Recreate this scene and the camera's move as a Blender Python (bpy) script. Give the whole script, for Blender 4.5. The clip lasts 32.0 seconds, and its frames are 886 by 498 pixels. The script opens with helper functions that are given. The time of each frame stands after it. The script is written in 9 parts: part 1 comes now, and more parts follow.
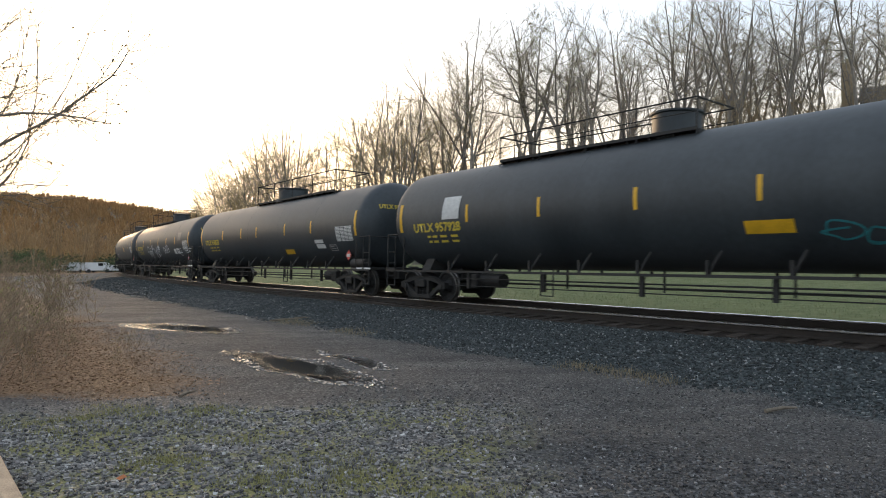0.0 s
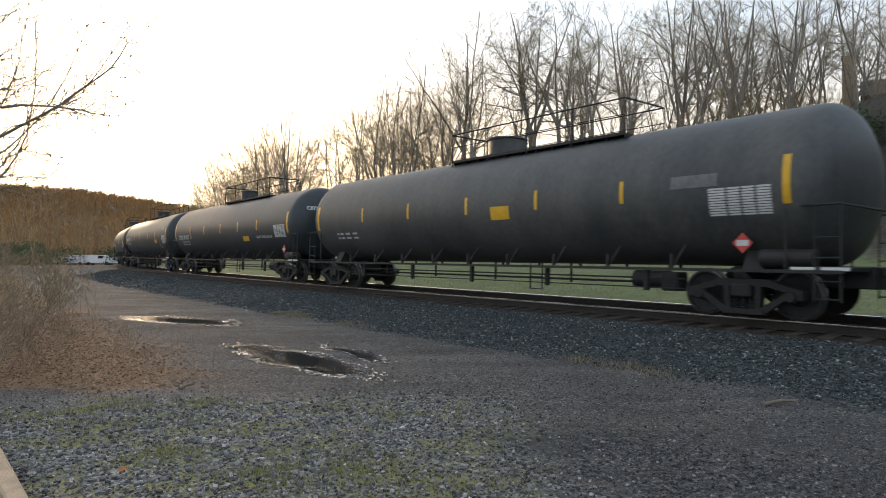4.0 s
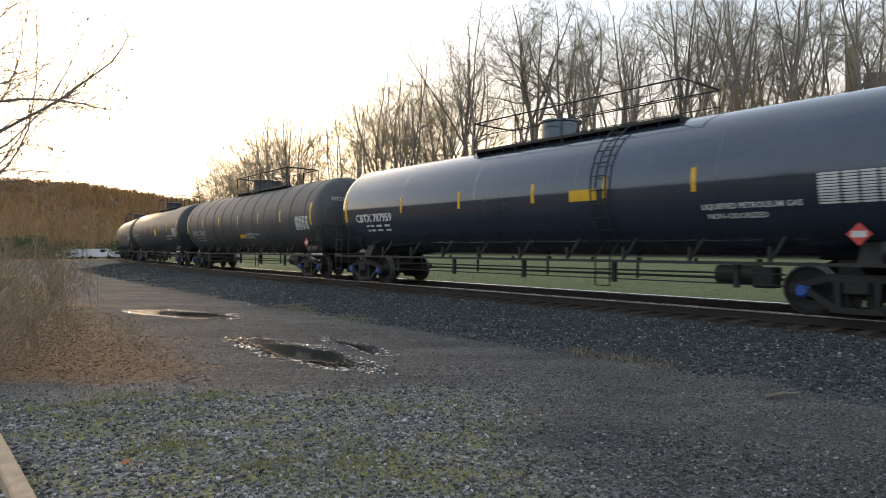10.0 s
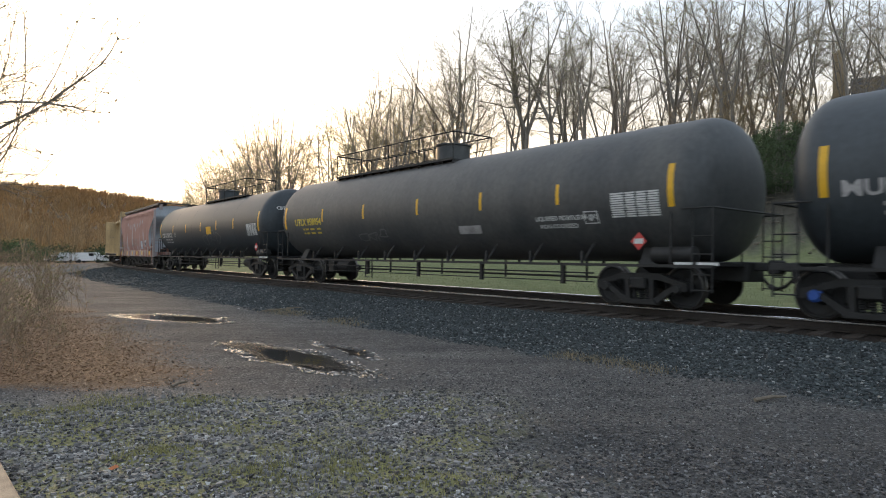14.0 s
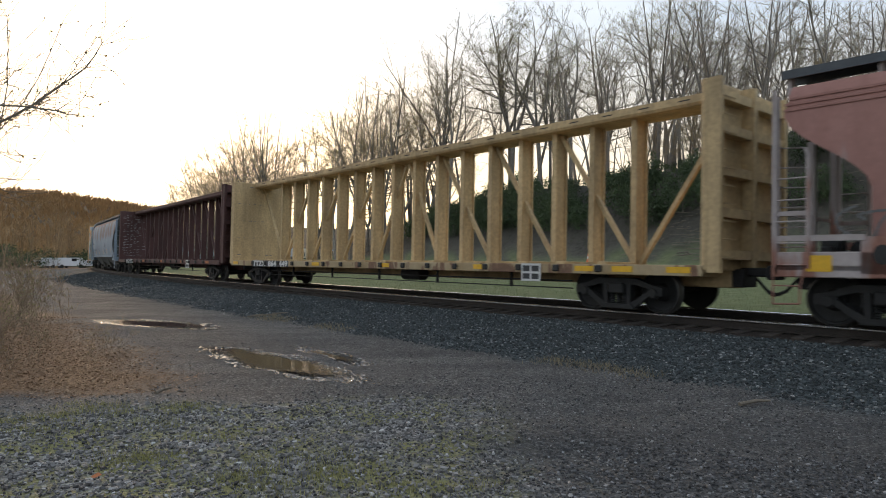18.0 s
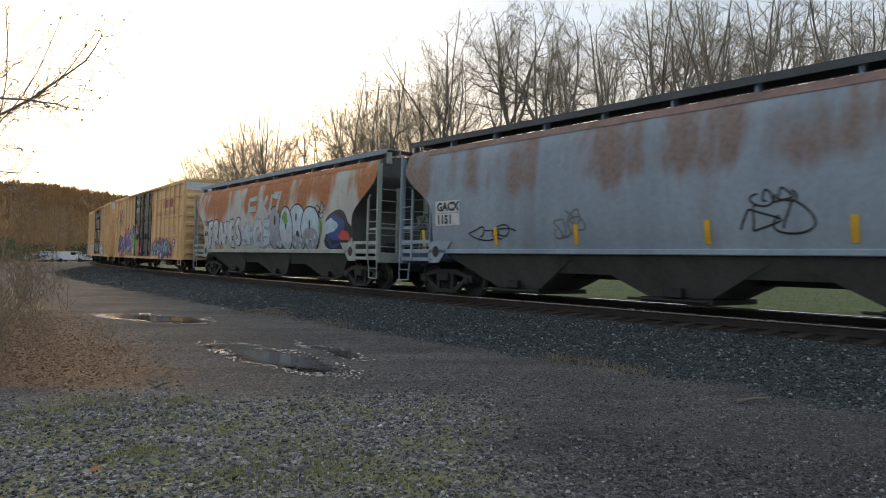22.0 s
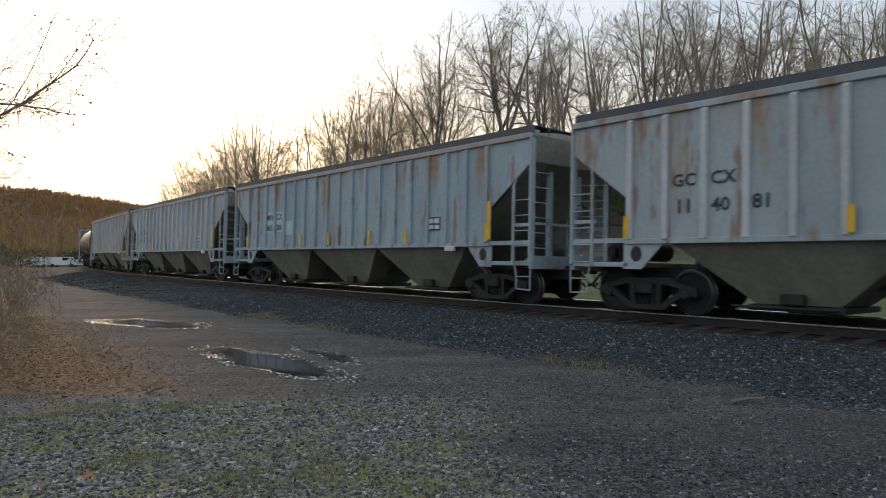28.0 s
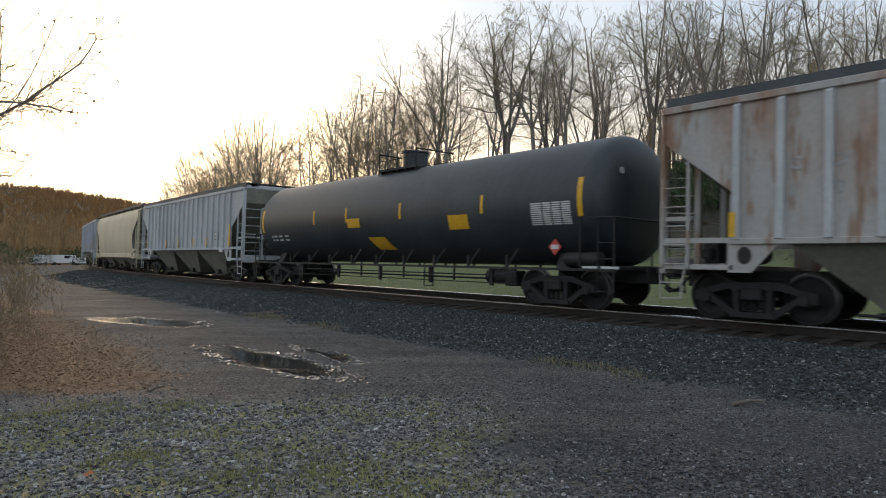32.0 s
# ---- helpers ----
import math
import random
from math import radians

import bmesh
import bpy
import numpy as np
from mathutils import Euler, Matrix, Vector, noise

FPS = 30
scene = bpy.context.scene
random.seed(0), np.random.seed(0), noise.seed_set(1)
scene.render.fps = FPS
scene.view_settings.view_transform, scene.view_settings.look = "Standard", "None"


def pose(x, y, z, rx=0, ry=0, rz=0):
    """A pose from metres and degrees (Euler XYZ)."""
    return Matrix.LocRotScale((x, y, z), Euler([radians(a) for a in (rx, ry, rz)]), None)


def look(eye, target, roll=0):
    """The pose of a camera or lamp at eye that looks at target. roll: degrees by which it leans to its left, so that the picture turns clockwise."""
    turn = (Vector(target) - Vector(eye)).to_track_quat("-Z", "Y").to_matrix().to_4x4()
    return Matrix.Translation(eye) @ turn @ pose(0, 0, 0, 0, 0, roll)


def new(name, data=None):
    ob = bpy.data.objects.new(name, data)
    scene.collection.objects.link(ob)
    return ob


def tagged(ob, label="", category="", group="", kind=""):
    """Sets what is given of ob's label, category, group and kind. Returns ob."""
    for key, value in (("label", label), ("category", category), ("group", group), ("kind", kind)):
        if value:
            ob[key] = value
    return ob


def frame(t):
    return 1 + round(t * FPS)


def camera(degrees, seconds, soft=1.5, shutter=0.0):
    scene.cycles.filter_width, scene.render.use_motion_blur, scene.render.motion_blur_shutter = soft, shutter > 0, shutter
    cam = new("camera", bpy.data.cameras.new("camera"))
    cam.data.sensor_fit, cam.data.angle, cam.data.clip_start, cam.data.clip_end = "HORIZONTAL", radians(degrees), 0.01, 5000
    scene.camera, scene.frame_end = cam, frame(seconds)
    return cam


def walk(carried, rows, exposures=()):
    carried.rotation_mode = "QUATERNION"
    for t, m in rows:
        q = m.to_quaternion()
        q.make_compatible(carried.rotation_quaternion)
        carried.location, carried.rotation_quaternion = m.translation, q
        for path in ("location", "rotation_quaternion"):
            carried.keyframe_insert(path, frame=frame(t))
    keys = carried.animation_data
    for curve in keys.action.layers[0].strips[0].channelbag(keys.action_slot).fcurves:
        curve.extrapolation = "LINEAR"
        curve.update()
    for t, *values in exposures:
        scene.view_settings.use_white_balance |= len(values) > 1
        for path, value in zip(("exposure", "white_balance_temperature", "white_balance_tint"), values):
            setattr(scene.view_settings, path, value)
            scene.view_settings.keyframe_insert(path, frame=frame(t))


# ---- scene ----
EYE = (0.0, 0.0, 1.7)
PATH = [
    (0, 91.144, 0.194, -0.249), (0.5, 91.121, 0.015, -0.125), (1, 90.991, -0.071, -0.189), (1.5, 90.838, -0.211, -0.236),
    (2, 90.794, -0.320, -0.290), (2.5, 90.700, -0.163, -0.334), (3, 90.698, 0.046, -0.317), (3.5, 90.652, 0.117, -0.283),
    (5.5, 90.188, -0.040, -0.280), (6, 90.136, -0.124, -0.277), (6.5, 90.128, -0.013, -0.258), (7, 90.102, -0.049, -0.116),
    (7.5, 90.070, -0.194, 0.034), (8, 90.040, -0.207, 0.055), (8.5, 90.033, -0.002, 0.022), (9, 90.023, -0.130, -0.000),
    (9.5, 89.995, 0.104, -0.060), (10, 89.975, 0.191, -0.130), (10.5, 90.006, 0.131, -0.163), (11, 90.049, 0.140, -0.229),
    (11.5, 90.089, 0.213, -0.305), (12, 90.103, 0.107, -0.290), (12.5, 90.102, 0.138, -0.363), (13, 90.152, 0.228, -0.500),
    (13.5, 90.205, 0.278, -0.692), (14, 90.303, 0.177, -0.897), (14.5, 90.347, 0.117, -0.997), (16.5, 90.608, -0.059, -1.738),
    (17, 90.687, -0.016, -1.808), (17.5, 90.733, 0.011, -1.904), (18, 90.745, 0.172, -2.025), (18.5, 90.783, 0.249, -2.061),
    (19, 90.794, 0.204, -2.159), (19.5, 90.768, 0.207, -2.205), (20, 90.720, 0.198, -2.290), (20.5, 90.658, -0.135, -2.380),
    (21, 90.535, -0.230, -2.247), (21.5, 90.463, -0.187, -2.134), (22, 90.403, -0.179, -2.095), (22.5, 90.314, -0.152, -2.250),
    (23, 90.236, -0.246, -2.318), (23.5, 90.252, -0.389, -2.376), (24, 90.321, -0.528, -2.488), (24.5, 90.329, -0.275, -2.408),
    (25, 90.393, -0.322, -2.573), (25.5, 90.477, 0.065, -2.602), (27.5, 90.676, 0.290, -2.656), (28, 90.649, 0.219, -2.631),
    (28.5, 90.554, 0.001, -2.577), (29, 90.381, -0.186, -2.416), (29.5, 90.337, -0.083, -2.519), (30, 90.291, 0.005, -2.523),
    (30.5, 90.298, -0.125, -2.493), (31, 90.402, -0.121, -2.440), (31.5, 90.550, -0.162, -2.509), (32, 90.665, -0.111, -2.496),
]

cam = camera(66.98, 32.0, soft=1.0, shutter=0.15)
walk(cam, [(t, pose(*EYE, rx, ry, rz)) for t, rx, ry, rz in PATH], [(0, 1.95), (9, 1.92), (13, 2.0), (17, 1.95), (18, 1.72), (20, 1.62), (32, 1.58)])

# ---- sky and sun: a low evening sun over the ridge ----
SUN_AZ, SUN_EL = -28.0, 5.8     # degrees clockwise from +y, and above the horizon
world = bpy.data.worlds.new("evening_sky")
scene.world = world
world.use_nodes = True
wn = world.node_tree
sky = wn.nodes.new("ShaderNodeTexSky")
sky.sky_type, sky.sun_disc = "NISHITA", False
sky.sun_elevation, sky.sun_rotation = radians(SUN_EL), radians(SUN_AZ)
sky.air_density, sky.dust_density, sky.ozone_density = 1.0, 4.0, 1.0
pale = wn.nodes.new("ShaderNodeHueSaturation")
pale.inputs["Saturation"].default_value = 0.85     # thin high cloud
wn.links.new(sky.outputs[0], pale.inputs["Color"])
veil = wn.nodes.new("ShaderNodeMix")
veil.data_type = "RGBA"
veil.inputs[0].default_value = 0.64
banks = wn.nodes.new("ShaderNodeTexNoise")          # thin cloud banks in the veil all round
banks.inputs["Scale"].default_value, banks.inputs["Detail"].default_value = 2.6, 5
shades = wn.nodes.new("ShaderNodeValToRGB")
shades.color_ramp.elements[0].position, shades.color_ramp.elements[1].position = 0.38, 0.62
shades.color_ramp.elements[0].color, shades.color_ramp.elements[1].color = (1.3, 1.52, 1.88, 1), (1.72, 1.88, 2.1, 1)
wn.links.new(banks.outputs["Fac"], shades.inputs[0])
way = wn.nodes.new("ShaderNodeTexCoord")
axes = wn.nodes.new("ShaderNodeSeparateXYZ")
wn.links.new(way.outputs["Generated"], axes.inputs[0])
low, west = wn.nodes.new("ShaderNodeMapRange"), wn.nodes.new("ShaderNodeMapRange")
low.inputs[1].default_value, low.inputs[2].default_value, low.inputs[3].default_value, low.inputs[4].default_value = 0.12, 0.32, 1.0, 0.0
west.inputs[1].default_value, west.inputs[2].default_value = 0.1, 0.8
wn.links.new(axes.outputs[2], low.inputs[0])
wn.links.new(axes.outputs[1], west.inputs[0])
glow = wn.nodes.new("ShaderNodeMath")
glow.operation = "MULTIPLY"
wn.links.new(low.outputs[0], glow.inputs[0])
wn.links.new(west.outputs[0], glow.inputs[1])
dusk = wn.nodes.new("ShaderNodeMix")               # the veil turns peach low in the west
dusk.data_type = "RGBA"
dusk.inputs[7].default_value = (2.5, 2.0, 1.55, 1)
wn.links.new(glow.outputs[0], dusk.inputs[0])
wn.links.new(shades.outputs[0], dusk.inputs[6])
wn.links.new(dusk.outputs[2], veil.inputs[7])
spread = wn.nodes.new("ShaderNodeVectorMath")     # haze spreads the glow round the sun
spread.operation = "MINIMUM"
spread.inputs[1].default_value = (17.0, 12.0, 7.2)
wn.links.new(pale.outputs[0], spread.inputs[0])
wn.links.new(spread.outputs[0], veil.inputs[6])
wn.links.new(veil.outputs[2], wn.nodes["Background"].inputs[0])
wn.nodes["Background"].inputs[1].default_value = 0.15
sun_data = bpy.data.lights.new("sun", "SUN")
sun_data.energy, sun_data.angle, sun_data.color = 0.4, radians(3.0), (1.0, 0.66, 0.36)
sun = new("sun", sun_data)
_az, _el = radians(SUN_AZ), radians(SUN_EL)
sun.matrix_world = look((math.sin(_az) * 90, math.cos(_az) * 90, 90 * math.tan(_el)), (0, 0, 0))

# ---- materials ----
def mat(name, col, rough=0.8, metal=0.0, var=0.25, scale=1.5, fine=25.0, bump=0.0, tint=None, coat=0.0, spec=0.5, rand=0.0, streak=0.0):
    """A procedural paint, soil or metal: base colour varied at two scales, with fine relief."""
    m = bpy.data.materials.new(name)
    m.use_nodes = True
    nt = m.node_tree
    b = nt.nodes["Principled BSDF"]
    tc = nt.nodes.new("ShaderNodeTexCoord")
    mp = nt.nodes.new("ShaderNodeMapping")
    mp.inputs["Scale"].default_value = (1, 1, 0.25) if streak else (1, 1, 1)
    nt.links.new(tc.outputs["Object"], mp.inputs[0])
    n1 = nt.nodes.new("ShaderNodeTexNoise")
    n1.inputs["Scale"].default_value, n1.inputs["Detail"].default_value = scale, 6
    n1.inputs["Roughness"].default_value = 0.65
    n2 = nt.nodes.new("ShaderNodeTexNoise")
    n2.inputs["Scale"].default_value, n2.inputs["Detail"].default_value = fine, 4
    nt.links.new(mp.outputs[0], n1.inputs[0])
    nt.links.new(tc.outputs["Object"], n2.inputs[0])
    r1 = nt.nodes.new("ShaderNodeValToRGB")
    r1.color_ramp.elements[0].position, r1.color_ramp.elements[1].position = 0.3, 0.72
    c2 = tint or tuple(min(1, c * (1 + var)) for c in col)
    r1.color_ramp.elements[0].color = (*[c * (1 - var) for c in col], 1)
    r1.color_ramp.elements[1].color = (*c2, 1)
    nt.links.new(n1.outputs["Fac"], r1.inputs[0])
    mul = nt.nodes.new("ShaderNodeMix")
    mul.data_type, mul.blend_type = "RGBA", "MULTIPLY"
    mul.inputs[0].default_value = min(1.0, var * 1.6)
    nt.links.new(r1.outputs[0], mul.inputs[6])
    nt.links.new(n2.outputs["Fac"], mul.inputs[7])
    out = mul.outputs[2]
    gain = nt.nodes.new("ShaderNodeMix")
    gain.data_type, gain.blend_type = "RGBA", "MULTIPLY"
    gain.inputs[0].default_value = 1.0
    gain.inputs[7].default_value = (*[1 + var * 0.7] * 3, 1)
    nt.links.new(out, gain.inputs[6])
    out = gain.outputs[2]
    if rand:
        oi = nt.nodes.new("ShaderNodeObjectInfo")
        hs = nt.nodes.new("ShaderNodeHueSaturation")
        mr = nt.nodes.new("ShaderNodeMapRange")
        mr.inputs[3].default_value, mr.inputs[4].default_value = 1 - rand, 1 + rand
        nt.links.new(oi.outputs["Random"], mr.inputs[0])
        nt.links.new(mr.outputs[0], hs.inputs["Value"])
        nt.links.new(out, hs.inputs["Color"])
        out = hs.outputs[0]
    nt.links.new(out, b.inputs["Base Color"])
    b.inputs["Metallic"].default_value = metal
    b.inputs["Specular IOR Level"].default_value = spec
    b.inputs["Coat Weight"].default_value = coat
    rr = nt.nodes.new("ShaderNodeMapRange")
    rr.inputs[3].default_value, rr.inputs[4].default_value = max(0.02, rough - 0.12), min(1, rough + 0.12)
    nt.links.new(n1.outputs["Fac"], rr.inputs[0])
    nt.links.new(rr.outputs[0], b.inputs["Roughness"])
    if bump:
        bp = nt.nodes.new("ShaderNodeBump")
        bp.inputs["Strength"].default_value, bp.inputs["Distance"].default_value = min(1, bump), 0.02
        nt.links.new(n2.outputs["Fac"], bp.inputs["Height"])
        nt.links.new(bp.outputs[0], b.inputs["Normal"])
    return m


M_TANK = mat("black_tank_paint", (0.029, 0.038, 0.045), 0.5, var=0.3, scale=0.6, fine=8, streak=1, tint=(0.054, 0.064, 0.071))
M_TANK_DUSTY = mat("dusty_black_paint", (0.06, 0.067, 0.073), 0.54, var=0.35, scale=0.8, fine=8, streak=1, tint=(0.11, 0.108, 0.102))
M_TANK_GLOSS = mat("new_gloss_black_paint", (0.045, 0.062, 0.09), 0.17, metal=0.4, var=0.15, scale=0.5, fine=8, coat=0.8)
# both steels set darker: shade below the cars is included in the colour
M_STEEL = mat("grimy_dark_steel", (0.034, 0.033, 0.032), 0.65, metal=0.3, var=0.4, scale=3, fine=30, bump=0.3)
M_BOGIE = mat("shaded_greasy_cast_steel", (0.03, 0.029, 0.028), 0.7, metal=0.2, var=0.4, scale=5, fine=40, bump=0.4)
M_TREAD = mat("polished_wheel_steel", (0.16, 0.15, 0.14), 0.4, metal=0.8, var=0.2, scale=6, fine=40)
M_CAPBLUE = mat("blue_bearing_cap_paint", (0.03, 0.09, 0.35), 0.5, var=0.2)
M_YELLOW = mat("yellow_reflective_tape", (0.75, 0.42, 0.02), 0.45, var=0.15, scale=4)
M_WHITE = mat("white_stencil_paint", (0.62, 0.62, 0.6), 0.6, var=0.15, scale=8)
M_YTEXT = mat("yellow_stencil_paint", (0.6, 0.45, 0.05), 0.6, var=0.15, scale=8)
M_RED = mat("red_placard", (0.6, 0.06, 0.05), 0.5, var=0.15, scale=8)
M_RUST_RAIL = mat("rusty_rail_steel", (0.034, 0.026, 0.021), 0.85, metal=0.1, var=0.35, scale=2, fine=40, bump=0.3)
M_RAILHEAD = mat("polished_rail_head", (0.85, 0.84, 0.83), 0.16, metal=1.0, var=0.08, scale=4)
M_TIE = mat("weathered_creosote_timber", (0.06, 0.047, 0.038), 0.9, var=0.4, scale=4, fine=40, bump=0.5, rand=0.3)
M_SOUTH = mat("faded_oxide_red_paint", (0.36, 0.16, 0.125), 0.75, var=0.3, scale=0.9, fine=10, streak=1, tint=(0.42, 0.25, 0.215))
M_CBYEL = mat("weathered_mustard_paint", (0.54, 0.385, 0.2), 0.7, var=0.36, scale=1.2, fine=12, streak=1)
M_CBBRN = mat("weathered_maroon_paint", (0.09, 0.04, 0.036), 0.75, var=0.35, scale=1.2, fine=12, streak=1)
M_BOX = mat("golden_yellow_boxcar_paint", (0.68, 0.425, 0.2), 0.65, var=0.24, scale=1.0, fine=10, streak=1)
M_BOXBLK = mat("black_plug_door_paint", (0.04, 0.044, 0.05), 0.5, var=0.3, scale=1.5)
M_GRAY = mat("faded_pale_grey_paint", (0.43, 0.46, 0.5), 0.7, var=0.2, scale=0.8, fine=10, streak=1)
M_BLUEGREY = mat("dull_blue_grey_paint", (0.27, 0.33, 0.39), 0.7, var=0.25, scale=0.8, fine=10, streak=1)
M_SILLGREEN = mat("stained_grey_green_paint", (0.38, 0.4, 0.355), 0.75, var=0.3, scale=1.4, fine=12, streak=1)
M_DOORFADE = mat("scoured_faded_door_paint", (0.45, 0.35, 0.27), 0.7, var=0.35, scale=1.6, fine=14, streak=1)
M_OVERSPRAY = mat("lavender_overspray", (0.55, 0.41, 0.33), 0.7, var=0.3, scale=1.2, fine=12)
M_LGRAY = mat("chalky_light_grey_paint", (0.5, 0.52, 0.53), 0.7, var=0.2, scale=0.8, fine=10, streak=1)
# hopper slopes and bays: grime, with shade put into the colour as well
M_HOPLOW = mat("grimy_shaded_slope_paint", (0.2, 0.192, 0.155), 0.8, var=0.3, scale=1.2, fine=10, streak=1)
M_HOPDARK = mat("dark_shaded_slope_paint", (0.1, 0.1, 0.092), 0.8, var=0.3, scale=1.2, fine=10, streak=1)
M_RUSTORANGE = mat("orange_rusted_paint", (0.45, 0.16, 0.06), 0.8, var=0.35, scale=1.4, fine=12)
M_EAVE = mat("rusted_eave_paint", (0.25, 0.165, 0.135), 0.8, var=0.35, scale=1.4, fine=12)
M_BARK = mat("grey_brown_bark", (0.25, 0.215, 0.18), 0.9, var=0.3, scale=3, fine=20, bump=0.4, rand=0.25)
M_TWIG = mat("brown_twigs", (0.33, 0.27, 0.2), 0.9, var=0.25, scale=3, fine=20, rand=0.25)
M_BUD = mat("young_spring_leaves", (0.27, 0.28, 0.11), 0.8, var=0.3, scale=2, fine=20, rand=0.3)
# buds and twigs tinted gold: the evening backlight is put into their colour
M_BACKLIT_BUD = mat("backlit_gold_spring_buds", (0.36, 0.27, 0.11), 0.8, var=0.3, scale=2, fine=20, rand=0.3)
M_BACKLIT_TWIG = mat("backlit_gold_brown_twigs", (0.36, 0.27, 0.16), 0.9, var=0.25, scale=3, fine=20, rand=0.25)
# far woods: pale and warm, with distance haze put into the twig colour
M_FARTWIG = mat("hazed_far_twigs", (0.46, 0.34, 0.2), 0.9, var=0.25, scale=3, fine=20, rand=0.25)
M_CANE = mat("tan_shrub_canes", (0.3, 0.22, 0.145), 0.9, var=0.3, scale=6, fine=40, rand=0.3)
# the ridge's paleness is haze and sun glow laid into its base colour
M_RIDGE = mat("hazed_leafless_woods", (0.52, 0.36, 0.19), 0.9, var=0.25, scale=0.02, fine=0.2)
M_ROOFWALK = mat("galvanised_walkway_steel", (0.085, 0.092, 0.1), 0.6, metal=0.4, var=0.25, scale=1.5)
M_WOOD = mat("weathered_tan_timber", (0.45, 0.33, 0.22), 0.85, var=0.25, scale=6, fine=60, bump=0.4)
M_DKTEXT = mat("dark_stencil_paint", (0.03, 0.04, 0.06), 0.6, var=0.2, scale=8)
M_FAINT = mat("faded_stencil_paint", (0.16, 0.16, 0.16), 0.6, var=0.3, scale=8)
M_G_BLACK = mat("black_spray_paint", (0.02, 0.02, 0.025), 0.6, var=0.2, scale=6)
M_G_GREY = mat("silver_spray_paint", (0.3, 0.31, 0.36), 0.6, var=0.25, scale=3)
M_G_MIST = mat("thin_blue_spray_mist", (0.42, 0.49, 0.49), 0.6, var=0.3, scale=2)
M_G_SILVER = mat("chrome_spray_paint", (0.46, 0.5, 0.56), 0.5, var=0.25, scale=3)
M_G_PALE = mat("pale_blue_spray_paint", (0.42, 0.56, 0.64), 0.6, var=0.2, scale=3)
M_G_WHITE = mat("white_spray_paint", (0.72, 0.74, 0.76), 0.6, var=0.1, scale=3)
M_G_BLUE = mat("blue_spray_paint", (0.03, 0.07, 0.25), 0.6, var=0.25, scale=3)
M_G_TEAL = mat("teal_spray_paint", (0.03, 0.2, 0.22), 0.6, var=0.25, scale=3)
M_G_GREEN = mat("green_spray_paint", (0.13, 0.3, 0.06), 0.6, var=0.25, scale=3)
M_G_PURPLE = mat("purple_spray_paint", (0.16, 0.08, 0.36), 0.6, var=0.25, scale=3)
M_G_PINK = mat("pink_spray_paint", (0.55, 0.1, 0.16), 0.6, var=0.25, scale=3)
M_G_NAVY = mat("navy_spray_paint", (0.045, 0.05, 0.17), 0.6, var=0.25, scale=3)
M_G_MAROON = mat("maroon_spray_paint", (0.22, 0.035, 0.06), 0.6, var=0.25, scale=3)
M_G_CYAN = mat("cyan_spray_paint", (0.2, 0.42, 0.6), 0.6, var=0.2, scale=3)
M_G_YEL = mat("yellow_spray_paint", (0.6, 0.52, 0.08), 0.6, var=0.2, scale=3)
M_LOGO_DIM = mat("faded_red_logo_paint", (0.34, 0.085, 0.075), 0.65, var=0.2, scale=6)
M_LOGO_RED = mat("red_logo_paint", (0.55, 0.07, 0.05), 0.6, var=0.15, scale=6)
M_LOGO_BLUE = mat("blue_logo_paint", (0.04, 0.1, 0.4), 0.6, var=0.15, scale=6)
M_BROWNTXT = mat("dark_brown_stencil_paint", (0.13, 0.06, 0.05), 0.65, var=0.2, scale=6)


